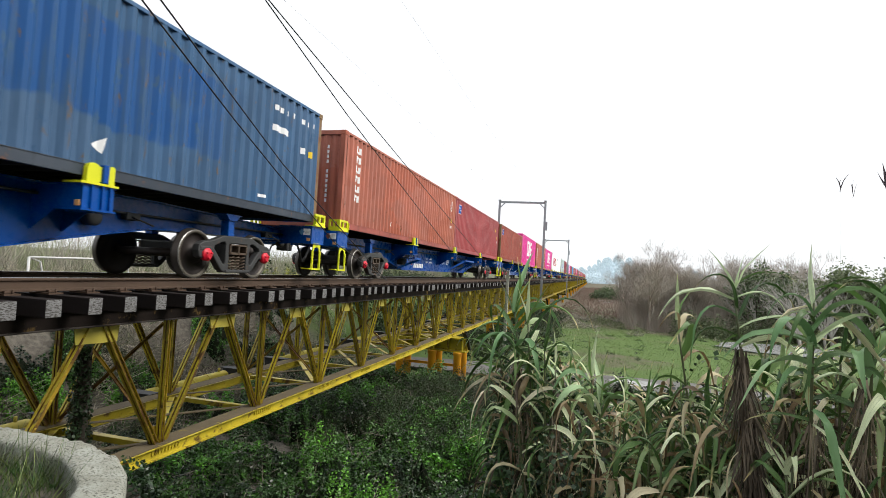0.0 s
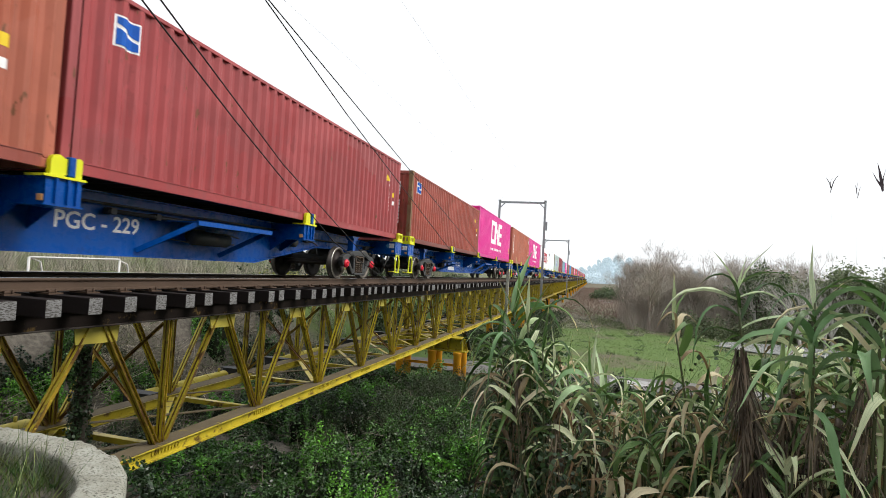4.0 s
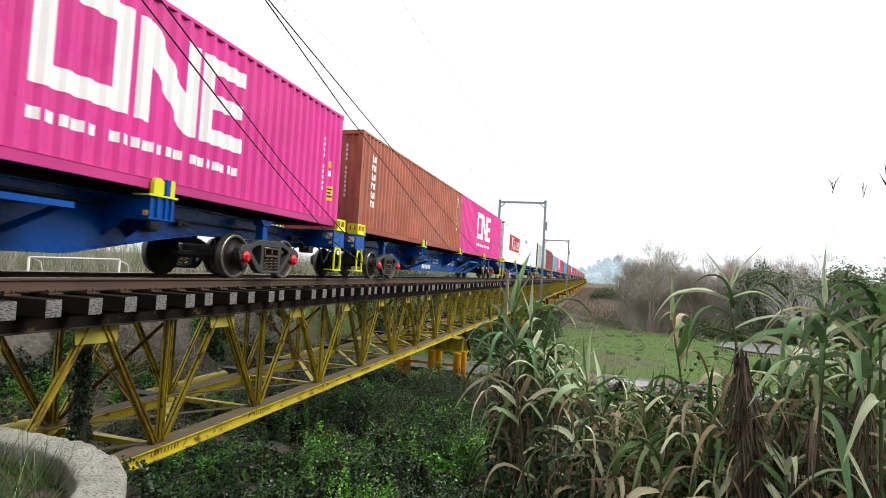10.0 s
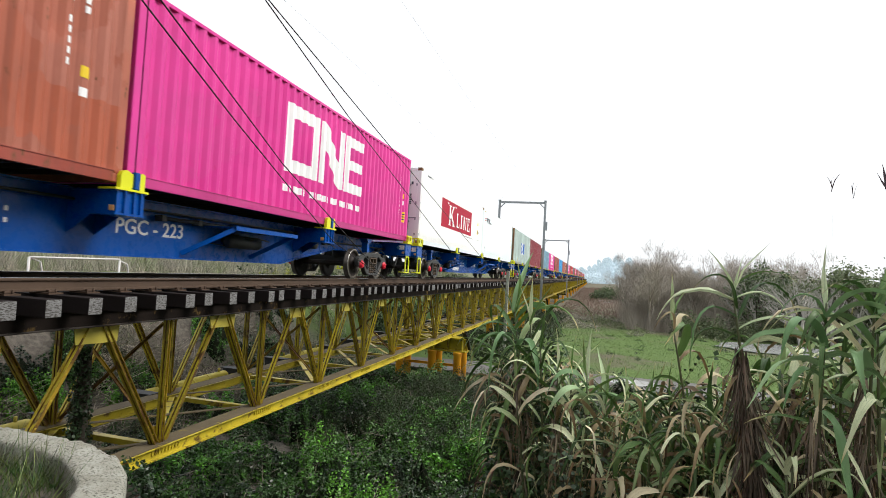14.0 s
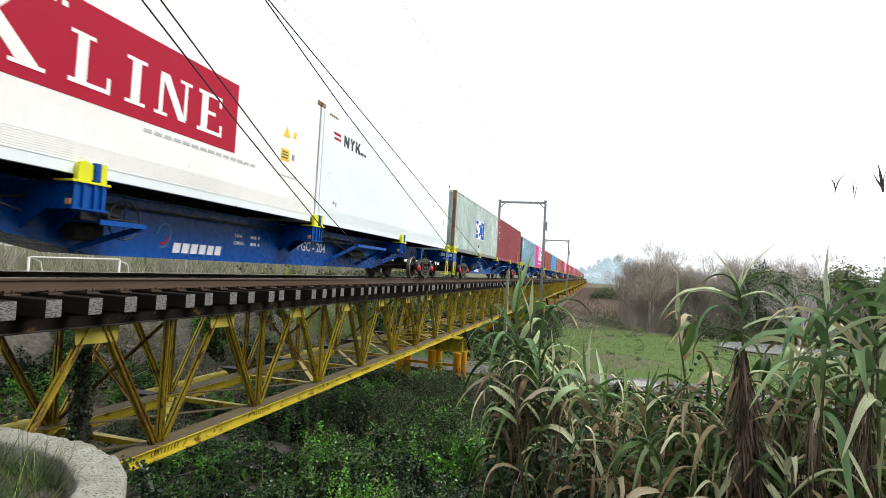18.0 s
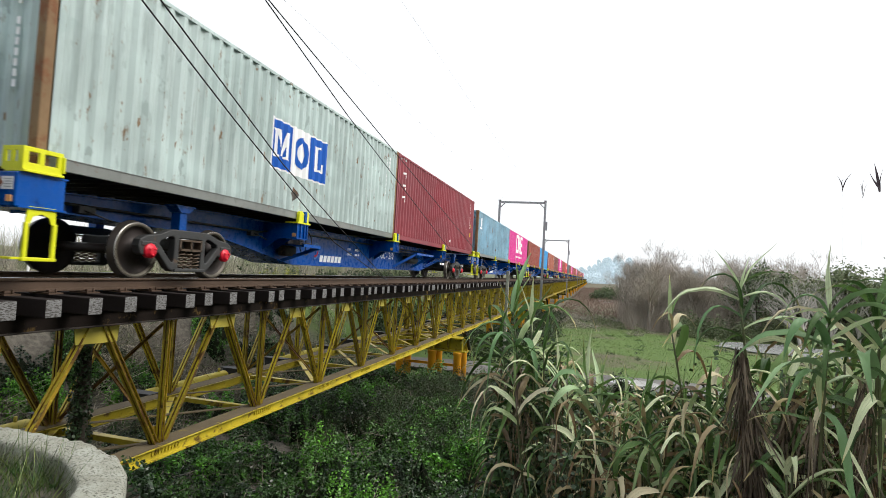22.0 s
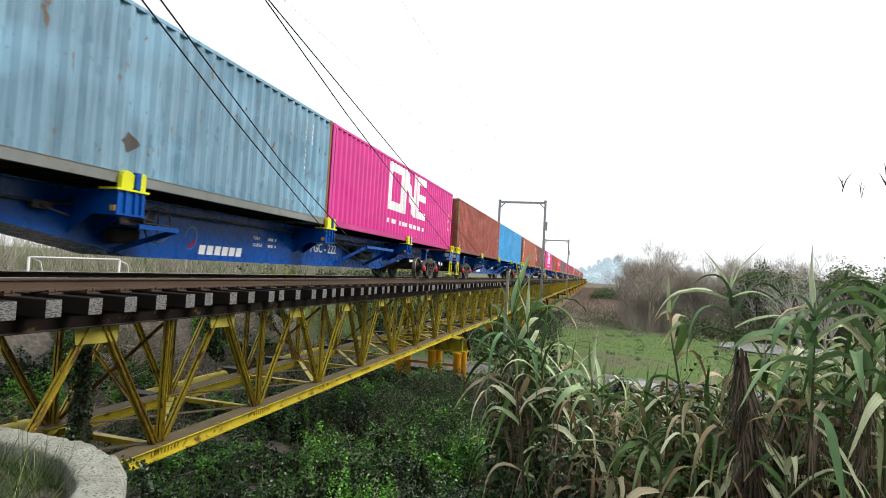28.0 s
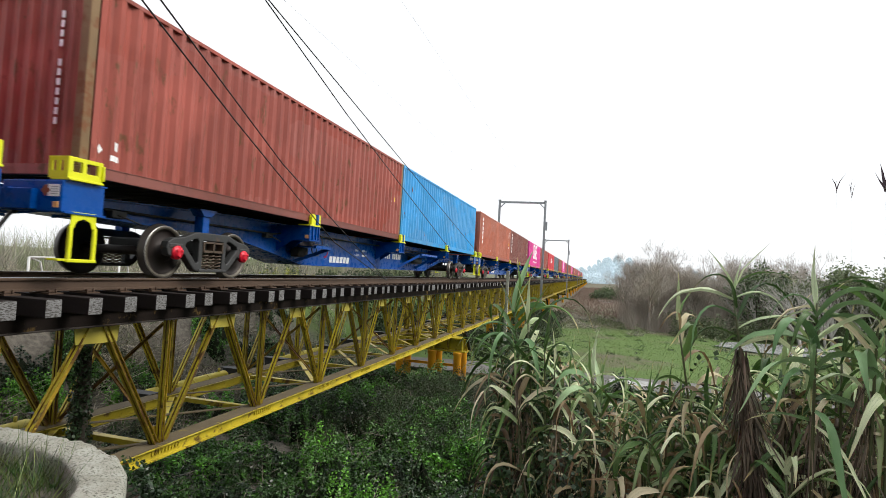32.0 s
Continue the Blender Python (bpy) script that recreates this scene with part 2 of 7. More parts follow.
# ---- mesh helpers ----
def box(bm, x0, y0, z0, x1, y1, z1, bev=0.0):
    vs = [bm.verts.new(p) for p in ((x0, y0, z0), (x1, y0, z0), (x1, y1, z0), (x0, y1, z0), (x0, y0, z1), (x1, y0, z1), (x1, y1, z1), (x0, y1, z1))]
    fs = [bm.faces.new([vs[i] for i in f]) for f in ((3, 2, 1, 0), (4, 5, 6, 7), (0, 1, 5, 4), (1, 2, 6, 5), (2, 3, 7, 6), (3, 0, 4, 7))]
    if bev:
        bmesh.ops.bevel(bm, geom=list({e for f in fs for e in f.edges}), offset=bev, segments=2, affect="EDGES", profile=0.5)
    return bm


def beam(bm, a, b, w, h, up=(0, 0, 1)):
    """A bar of section w x h from a to b."""
    a, b = Vector(a), Vector(b)
    d = (b - a).normalized()
    s = d.cross(Vector(up))
    s = s.normalized() if s.length > 1e-4 else Vector((1, 0, 0))
    u = s.cross(d)
    c = [(-w / 2, -h / 2), (w / 2, -h / 2), (w / 2, h / 2), (-w / 2, h / 2)]
    v0 = [bm.verts.new(a + s * p + u * q) for p, q in c]
    v1 = [bm.verts.new(b + s * p + u * q) for p, q in c]
    bm.faces.new(v0[::-1])
    bm.faces.new(v1)
    for i in range(4):
        j = (i + 1) % 4
        bm.faces.new((v0[i], v0[j], v1[j], v1[i]))
    return bm


def tube(bm, pts, r, seg=8, caps=True):
    """A round bar along points; r is one radius or one for each point."""
    pts = [Vector(p) for p in pts]
    rs = r if isinstance(r, (list, tuple)) else [r] * len(pts)
    rings = []
    ref = Vector((0, 0, 1))
    for i, p in enumerate(pts):
        d = (pts[min(i + 1, len(pts) - 1)] - pts[max(i - 1, 0)]).normalized()
        s = d.cross(ref)
        if s.length < 1e-3:
            s = d.cross(Vector((1, 0, 0)))
        s.normalize()
        u = s.cross(d)
        rings.append([bm.verts.new(p + (s * math.cos(6.28318 * k / seg) + u * math.sin(6.28318 * k / seg)) * rs[i]) for k in range(seg)])
    for q, w in zip(rings, rings[1:]):
        for k in range(seg):
            f = bm.faces.new((q[k], q[(k + 1) % seg], w[(k + 1) % seg], w[k]))
            f.smooth = True
    if caps:
        bm.faces.new(rings[0][::-1])
        bm.faces.new(rings[-1])
    return bm


def prism(bm, outline, axis, lo, hi, hole=None):
    """A plate: an outline in the plane across the axis ('x': y,z; 'y': x,z; 'z': x,y), from lo to hi."""
    def at(p, h):
        return {"x": (h, p[0], p[1]), "y": (p[0], h, p[1]), "z": (p[0], p[1], h)}[axis]
    a = [bm.verts.new(at(p, lo)) for p in outline]
    b = [bm.verts.new(at(p, hi)) for p in outline]
    n = len(outline)
    if hole:
        c = [bm.verts.new(at(p, lo)) for p in hole]
        d = [bm.verts.new(at(p, hi)) for p in hole]
        for i in range(n):
            j = (i + 1) % n
            bm.faces.new((a[i], a[j], c[j], c[i]))
            bm.faces.new((b[i], b[j], d[j], d[i]))
            bm.faces.new((a[i], a[j], b[j], b[i]))
            bm.faces.new((c[i], c[j], d[j], d[i]))
    else:
        bm.faces.new(a)
        bm.faces.new(b[::-1])
        for i in range(n):
            j = (i + 1) % n
            bm.faces.new((a[i], a[j], b[j], b[i]))
    bmesh.ops.recalc_face_normals(bm, faces=bm.faces[:])
    return bm


def lathe(bm, profile, seg=32, axis="x", centre=(0, 0, 0)):
    """Spins a profile of (along, radius) about the axis."""
    c = Vector(centre)
    rings = []
    for a, r in profile:
        ring = []
        for k in range(seg):
            t = 6.28318530718 * k / seg
            p = Vector((a, r * math.cos(t), r * math.sin(t))) if axis == "x" else Vector((r * math.cos(t), r * math.sin(t), a))
            ring.append(bm.verts.new(c + p))
        rings.append(ring)
    for q, w in zip(rings, rings[1:]):
        for k in range(seg):
            bm.faces.new((q[k], q[(k + 1) % seg], w[(k + 1) % seg], w[k])).smooth = True
    bm.faces.new(rings[0][::-1])
    bm.faces.new(rings[-1])
    bmesh.ops.recalc_face_normals(bm, faces=bm.faces[:])
    return bm


def mesh_of(name, bm, material):
    me = bpy.data.meshes.new(name)
    bm.to_mesh(me)
    bm.free()
    if material:
        me.materials.append(material)
    return me


def part(name, bm, material, parent, label=""):
    ob = new(name, mesh_of(name, bm, material) if isinstance(bm, bmesh.types.BMesh) else bm)
    ob.parent = parent
    if label:
        ob["label"] = label
    return ob


def B():
    return bmesh.new()


def thing(name, label, category, group="", kind="", at=None):
    ob = new(name)
    ob.empty_display_size = 0.2
    if at is not None:
        ob.matrix_basis = at
    return tagged(ob, label, category, group, kind)


def raw_mesh(name, verts, faces, material, smooth=False):
    me = bpy.data.meshes.new(name)
    me.from_pydata(verts, [], faces)
    if material:
        me.materials.append(material)
    if smooth:
        me.polygons.foreach_set("use_smooth", [True] * len(me.polygons))
    me.update()
    return me


def lettering(text, size, material, extrude=0.002):
    """A mesh of the words, set in the built-in font, in the plane x = 0, reading along +y."""
    cu = bpy.data.curves.new("lettering", "FONT")
    cu.body, cu.size, cu.extrude = text, size, extrude
    cu.align_x, cu.resolution_u, cu.offset = "LEFT", 3, size * 0.016
    tmp = bpy.data.objects.new("lettering", cu)
    me = bpy.data.meshes.new_from_object(tmp)
    bpy.data.objects.remove(tmp)
    me.transform(Matrix(((0, 0, 1, 0), (1, 0, 0, 0), (0, 1, 0, 0), (0, 0, 0, 1))))
    me.materials.clear()
    me.materials.append(material)
    return me
# ---- track and bridge ----
TIE_STEP, TIE_FROM, BRIDGE_END, TRACK_END = 0.558, -6.2, 640.0, 640.0
PANEL, SPAN_FROM, PANELS = 2.66, 2.11, 9
SPAN = PANEL * PANELS
Z_TIE, Z_CHORD, Z_LOW = -0.20, -0.42, -2.60
TX = 1.10

rail_profile = [(-0.07, -0.165), (0.07, -0.165), (0.07, -0.15), (0.012, -0.13), (0.009, -0.045), (0.036, -0.03), (0.036, -0.006), (0.03, 0.0), (-0.03, 0.0), (-0.036, -0.006), (-0.036, -0.03), (-0.009, -0.045), (-0.012, -0.13), (-0.07, -0.15)]
track = thing("railway_track", "broad gauge rails on creosoted timber sleepers across a bridge", "railway track", kind="structure")
for sx in (-1, 1):
    bm = B()
    prism(bm, [(p + sx * 0.875, q) for p, q in rail_profile], "y", -12, TRACK_END)
    rail = part("rail", bm, M["rail"], track, "rusty steel rail with a worn running edge")
    bm = B()
    box(bm, sx * 0.875 - 0.03, -12, -0.002, sx * 0.875 + 0.03, TRACK_END, 0.003)
    part("running_edge", bm, M["rail_head"], rail, "polished running surface")

# sleepers: dark timber with whitewashed ends
def tie_mesh(x_end, name):
    bm = B()
    box(bm, -x_end, -0.10, Z_CHORD + 0.01, x_end, 0.10, Z_TIE, 0.01)
    me = mesh_of(name, bm, M["tie"])
    me.materials.append(M["tie_end"])
    for p in me.polygons:
        if abs(p.normal.x) > 0.9:
            p.material_index = 1
    return me

tie_meshes = [tie_mesh(1.62, "sleeper"), tie_mesh(1.68, "sleeper"), tie_mesh(1.57, "sleeper")]
plate_bm = B()
for sx in (-1, 1):
    box(plate_bm, sx * 0.875 - 0.16, -0.1, Z_TIE, sx * 0.875 + 0.16, 0.1, Z_TIE + 0.02)
    for q in (-1, 1):
        box(plate_bm, sx * 0.875 + q * 0.085 - 0.025, -0.06, Z_TIE + 0.02, sx * 0.875 + q * 0.085 + 0.025, 0.06, Z_TIE + 0.055, 0.008)
        tube(plate_bm, [(sx * 0.875 + q * 0.12, 0.03, Z_TIE), (sx * 0.875 + q * 0.12, 0.03, Z_TIE + 0.07)], 0.014, 6)
plate_me = mesh_of("rail_fastening", plate_bm, M["rail"])
rnd = random.Random(5)
n_ties = int((BRIDGE_END - TIE_FROM) / TIE_STEP)
far_v, far_f = [], []
for i in range(n_ties):
    y = TIE_FROM + i * TIE_STEP + rnd.uniform(-0.02, 0.02)
    m = pose(rnd.uniform(-0.03, 0.03), y, 0, 0, 0, rnd.uniform(-0.6, 0.6))
    if i < 130:
        t = part("sleeper", tie_meshes[rnd.randrange(3)], None, track)
        t.matrix_basis = m
        p = part("rail_fastening", plate_me, None, t)
    else:
        k = len(far_v)
        for p in ((-1.62, -0.115, Z_CHORD), (1.62, -0.115, Z_CHORD), (1.62, 0.115, Z_CHORD), (-1.62, 0.115, Z_CHORD), (-1.62, -0.115, Z_TIE), (1.62, -0.115, Z_TIE), (1.62, 0.115, Z_TIE), (-1.62, 0.115, Z_TIE)):
            far_v.append(tuple(m @ Vector(p)))
        far_f += [tuple(k + j for j in f) for f in ((0, 1, 5, 4), (1, 2, 6, 5), (2, 3, 7, 6), (3, 0, 4, 7), (4, 5, 6, 7))]
me = raw_mesh("far_sleepers", far_v, far_f, M["tie"])
me.materials.append(M["tie_end"])
for p in me.polygons:
    if abs(p.normal.x) > 0.9:
        p.material_index = 1
tagged(part("far_sleepers", me, None, track), kind="stuff")


def member(name, parent, a, b, w, t, lips=(1,)):
    """Two angle irons or channels, back to back with a gap, from a to b in the plane of the truss, with rivet heads on the outer web."""
    bm = B()
    a, b = Vector(a), Vector(b)
    d = (b - a).normalized()
    s = d.cross(Vector((1, 0, 0))).normalized()
    ox = Vector((1, 0, 0))
    for q in (-1, 1):
        o = ox * (q * t)
        beam(bm, a + o, b + o, w, 0.012, up=(1, 0, 0))
        for e in lips:
            side = s * (e * (w / 2 - 0.006)) + ox * (q * 0.019)
            beam(bm, a + o + side, b + o + side, 0.013, 0.034, up=(1, 0, 0))
    n = max(3, int((b - a).length / 0.17))
    for i in range(1, n):
        p = a.lerp(b, i / n) + s * (w * 0.12 if i % 2 else -w * 0.22)
        x = p.x + t + 0.005
        c = [bm.verts.new((x, p.y + 0.016 * math.cos(k * 1.0472), p.z + 0.016 * math.sin(k * 1.0472))) for k in range(6)]
        top = bm.verts.new((x + 0.016, p.y, p.z))
        for k in range(6):
            bm.faces.new((c[k], c[(k + 1) % 6], top)).smooth = True
    for i in range(2, n, 3):
        p = a.lerp(b, i / n)
        beam(bm, p - ox * t, p + ox * t, 0.05, 0.01, up=d)
    return webbed(name, bm, parent)


def webbed(name, bm, parent):
    """A painted part whose upright webs are rustier than its edges and ledges."""
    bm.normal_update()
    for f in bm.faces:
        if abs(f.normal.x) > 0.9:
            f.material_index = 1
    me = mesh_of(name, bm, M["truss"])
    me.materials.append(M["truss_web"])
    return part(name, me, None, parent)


def build_truss():
    g = thing("truss_girder", "riveted yellow-painted steel lattice truss, rust-streaked, carrying the track", "bridge truss", "truss girders of the bridge")
    bm = B()
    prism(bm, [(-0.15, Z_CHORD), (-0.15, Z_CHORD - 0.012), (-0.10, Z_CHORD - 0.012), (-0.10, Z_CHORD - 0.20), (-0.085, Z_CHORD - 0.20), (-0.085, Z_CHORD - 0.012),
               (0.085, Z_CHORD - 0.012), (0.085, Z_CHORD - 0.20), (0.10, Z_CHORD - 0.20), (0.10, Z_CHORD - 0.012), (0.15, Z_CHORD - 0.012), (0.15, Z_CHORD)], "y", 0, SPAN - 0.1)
    part("top_chord", bm, M["truss_dark"], g, "near-black upper chord")
    for x0, x1 in ((0.085, 0.16), (-0.16, -0.085)):
        bm = B()
        box(bm, x0, 0, Z_CHORD - 0.218, x1, SPAN - 0.1, Z_CHORD - 0.20, 0.004)
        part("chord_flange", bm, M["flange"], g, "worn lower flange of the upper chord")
    bm = B()
    box(bm, -0.176, 0.004, Z_LOW - 0.004, 0.155, SPAN - 0.104, Z_LOW + 0.004)
    part("chord_plate", bm, M["truss_dirt"], g, "dirt-covered top plate of the lower chord")
    bm = B()
    box(bm, -0.19, 0, Z_LOW - 0.014, 0.19, SPAN - 0.1, Z_LOW - 0.004)
    for q in (-1, 1):
        box(bm, q * 0.12 - 0.008, 0, Z_LOW - 0.17, q * 0.12 + 0.008, SPAN - 0.1, Z_LOW - 0.014)
        box(bm, min(q * 0.128, q * 0.138), 0, Z_LOW - 0.085, max(q * 0.128, q * 0.138), SPAN - 0.1, Z_LOW - 0.014)
        box(bm, min(q * 0.12, q * 0.20), 0, Z_LOW - 0.186, max(q * 0.12, q * 0.20), SPAN - 0.1, Z_LOW - 0.17)
        for i in range(PANELS + 1):
            for j in range(9):
                y = min(SPAN - 0.15, i * PANEL + (j - 4) * 0.07)
                if y > 0.05:
                    box(bm, q * 0.128, y - 0.016, Z_LOW - 0.12, q * 0.152, y + 0.016, Z_LOW - 0.05)
    part("bottom_chord", bm, M["truss"], g)
    for i in range(PANELS + 1):
        y = min(i * PANEL, SPAN - 0.2)
        member("vertical_post", g, (0, y, Z_CHORD - 0.2), (0, y, Z_LOW), 0.066, 0.02, (-1, 1))
        bm = B()
        prism(bm, [(y - 0.16, Z_LOW), (y + 0.16, Z_LOW), (y + 0.11, Z_LOW + 0.26), (y - 0.11, Z_LOW + 0.26)], "x", -0.078, -0.066)
        part("gusset_plate", bm, M["truss_web"], g)
        if i == PANELS:
            continue
        ym = y + PANEL / 2
        for q, yy in ((0.09, y + 0.1), (-0.09, y + PANEL - 0.1)):
            member("diagonal", g, (0, ym - q, Z_CHORD - 0.2), (0, yy, Z_LOW + 0.01), 0.080, 0.02, (1,) if q > 0 else (-1, 1))
        bm = B()
        prism(bm, [(ym - 0.36, Z_CHORD - 0.20), (ym + 0.36, Z_CHORD - 0.20), (ym + 0.33, Z_CHORD - 0.47), (ym - 0.33, Z_CHORD - 0.45)], "x", 0.02, 0.032)
        part("gusset_plate", bm, M["yellow_old"], g)
    return g


def joined_copy(src, at):
    """The same girder far down the bridge, its members joined into one part."""
    g = thing(src.name.split(".")[0], src["label"], src["category"], src["group"], at=at)
    bm = B()
    for ch in src.children_recursive:
        k = len(bm.faces)
        bm.from_mesh(ch.data)
        bm.faces.ensure_lookup_table()
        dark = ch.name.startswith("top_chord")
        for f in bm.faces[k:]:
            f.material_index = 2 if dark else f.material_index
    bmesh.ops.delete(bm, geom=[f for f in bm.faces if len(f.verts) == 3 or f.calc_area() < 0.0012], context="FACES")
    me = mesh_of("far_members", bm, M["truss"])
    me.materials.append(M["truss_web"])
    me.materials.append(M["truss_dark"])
    return g, me


def build_bracing():
    g = thing("cross_bracing", "rusty yellow steel cross bracing between the two trusses", "bridge bracing", "cross bracing of the bridge")
    for i in range(PANELS + 1):
        y = min(i * PANEL, SPAN - 0.2)
        for a, b in (((-TX + 0.1, Z_CHORD - 0.3), (TX - 0.1, Z_LOW + 0.1)), ((TX - 0.1, Z_CHORD - 0.3), (-TX + 0.1, Z_LOW + 0.1))):
            if i % 2 == 0:
                bm = B()
                beam(bm, (a[0], y, a[1]), (b[0], y + 0.03, b[1]), 0.06, 0.012)
                beam(bm, (a[0], y + 0.02, a[1]), (b[0], y + 0.05, b[1]), 0.010, 0.06)
                part("sway_brace", bm, M["truss_web"], g)
        bm = B()
        box(bm, -TX + 0.19, y - 0.06, Z_LOW - 0.12, TX - 0.19, y + 0.06, Z_LOW - 0.03)
        part("lower_strut", bm, M["truss"], g)
        if i < PANELS:
            for q in (-1, 1):
                bm = B()
                beam(bm, (-q * (TX - 0.19), y + 0.1, Z_LOW - 0.03 + q * 0.01), (q * (TX - 0.19), y + PANEL - 0.1, Z_LOW - 0.03 + q * 0.01), 0.11, 0.015)
                part("lower_lateral", bm, M["truss_dirt"] if q > 0 else M["truss"], g)
    return g


def build_pier():
    g = thing("bridge_pier", "orange-painted tubular steel pier with a yellow cap beam", "bridge pier", "piers of the bridge")
    bm = B()
    box(bm, -2.0, -0.42, -3.46, 2.0, 0.42, -3.40)
    box(bm, -2.0, -0.05, -3.40, 2.0, 0.05, -2.86)
    box(bm, -2.0, -0.42, -2.86, 2.0, 0.42, -2.80)
    for x in (-1.8, -1.1, -0.4, 0.4, 1.1, 1.8):
        box(bm, x - 0.015, -0.40, -3.40, x + 0.015, 0.40, -2.86)
    part("cap_beam", bm, M["truss"], g)
    for x in (-1.3, 0.33, 1.6):
        for y in (-0.3, 0.9):
            bm = B()
            lathe(bm, [(-6.4, 0.19), (-3.66, 0.19), (-3.62, 0.215), (-3.50, 0.23), (-3.46, 0.23)], 20, "z", (x, y, 0))
            part("column", bm, M["pier"], g)
    bm = B()
    beam(bm, (1.95, -0.35, -2.45), (2.1, 0.0, -3.35), 0.16, 0.05)
    beam(bm, (1.9, -0.5, -2.5), (2.05, -0.3, -2.9), 0.3, 0.04)
    part("bent_bracket", bm, M["rubber"], g, "blackened bent bracket")
    bm = B()
    beam(bm, (-1.4, 0.3, -4.2), (1.45, 0.3, -4.2), 0.1, 0.12)
    part("tie_beam", bm, M["pier"], g)
    return g


truss = build_truss()
bracing = build_bracing()
pier = build_pier()
n_spans = int((BRIDGE_END - SPAN_FROM) / SPAN)
far_girder = None
for i in range(n_spans):
    y = SPAN_FROM + i * SPAN
    for x in (TX, -TX):
        if i == 0 and x > 0:
            truss.matrix_basis = pose(x, y, 0)
        elif i < 4:
            copy_thing(truss, pose(x, y, 0))
        else:
            far, me = joined_copy(truss, pose(x, y, 0)) if far_girder is None else (thing("truss_girder", truss["label"], "bridge truss", truss["group"], at=pose(x, y, 0)), far_girder)
            far_girder = me
            tagged(part("far_members", me, None, far), kind="stuff")
    if i == 0:
        bracing.matrix_basis = pose(0, y, 0)
        pier.matrix_basis = pose(0, y + SPAN, 0)
    else:
        if i < 4:
            copy_thing(bracing, pose(0, y, 0))
        copy_thing(pier, pose(0, y + SPAN, 0))


# overhead line portals
def build_portal():
    g = thing("overhead_line_portal", "grey galvanised steel portal frame over the track", "catenary portal", "overhead line portals")
    for x in (-2.35, 2.5):
        bm = B()
        box(bm, x - 0.11, -0.11, -2.9, x + 0.11, 0.11, 8.15)
        part("mast", bm, M["galv"], g)
        bm = B()
        box(bm, x - 0.14, -0.14, 8.15, x + 0.14, 0.14, 8.35)
        part("mast_cap", bm, M["galv"], g)
        bm = B()
        beam(bm, (x, 0, -2.85), (0.9 * (1 if x > 0 else -1), 0, -2.85), 0.15, 0.2)
        part("bracket", bm, M["truss_dark"], g)
    bm = B()
    box(bm, -2.24, -0.09, 8.0, 2.39, 0.09, 8.2)
    part("crossbeam", bm, M["galv"], g)
    for q in (-1, 1):
        bm = B()
        xx = 2.39 if q > 0 else -2.24
        beam(bm, (xx, 0, 7.55), (xx - q * 0.45, 0, 8.02), 0.1, 0.1)
        part("knee_brace", bm, M["galv"], g)
    bm = B()
    box(bm, 2.62, -0.12, 5.2, 2.8, 0.12, 6.1)
    part("switch_box", bm, M["galv"], g)
    return g


portal = build_portal()
portal.matrix_basis = pose(0, 58.5, 0)
for y in (1.5, 115.5):
    copy_thing(portal, pose(0.1, y, -0.2))


# low signal masts further down the line
def build_mast():
    g = thing("line_mast", "slender grey galvanised mast beside the track", "mast", "masts beside the track")
    bm = B()
    tube(bm, [(2.5, 0, -2.9), (2.5, 0, 4.7)], [0.11, 0.07], 8)
    part("mast", bm, M["galv"], g)
    bm = B()
    beam(bm, (2.5, 0, -2.85), (0.9, 0, -2.85), 0.15, 0.2)
    part("bracket", bm, M["truss_dark"], g)
    return g


line_mast = build_mast()
line_mast.matrix_basis = pose(0, 200.0, 0)
for y in (238.0, 300.0):
    copy_thing(line_mast, pose(0, y, 0))


# black stay cables in front of the train
def cable(name, pts, r, label, material=None):
    bm = B()
    tube(bm, pts, r, 6)
    ob = new(name, mesh_of(name, bm, material or M["wire"]))
    return tagged(ob, label, "cable", "cables beside the track")


# yellow conduit pipe on black brackets along the far side
conduit = thing("conduit_pipe", "yellow-painted conduit pipe in lengths along the bridge", "pipe")
for i in range(11):
    y = 4.9 + i * 2 * PANEL
    bm = B()
    tube(bm, [(-1.75, y - 0.06, -2.74), (-1.75, y, -2.74), (-1.75, y + 2.62, -2.74), (-1.75, y + 2.68, -2.74)], [0.10, 0.13, 0.13, 0.10], 14)
    for k in (0.25, 2.4):
        tube(bm, [(-1.75, y + k, -2.62), (-1.75, y + k, -2.52)], 0.03, 6)
    for k in (0.8, 1.35, 1.9):
        tube(bm, [(-1.75, y + k - 0.03, -2.74), (-1.75, y + k + 0.03, -2.74)], 0.14, 14)
    part("pipe_length", bm, M["yellow_old"], conduit)
    for k in (-0.35, 2.95):
        bm = B()
        box(bm, -1.98, y + k - 0.1, -2.87, -1.28, y + k + 0.1, -2.60, 0.01)
        box(bm, -2.02, y + k - 0.14, -2.60, -1.24, y + k + 0.14, -2.585)
        part("pipe_bracket", bm, M["rubber"], conduit, "black bracket")
# pale post beside the bridge
bm = B()
box(bm, 1.95, 37.4, -5.2, 2.15, 37.6, 0.62, 0.02)
tagged(new("concrete_post", mesh_of("concrete_post", bm, M["concrete"])), "pale concrete post standing beside the bridge", "post")
# ---- the train ----
WAGON_PITCH, FIRST_Y = 25.73, 13.12
Z_BOX = 1.35
AXLES = (1.93, 3.68, 20.78, 22.53)
WHEEL_R = 0.43


def gone(t):
    """How far the train has come towards the camera by t seconds."""
    return 5.0213 * t + 0.001264 * t * t


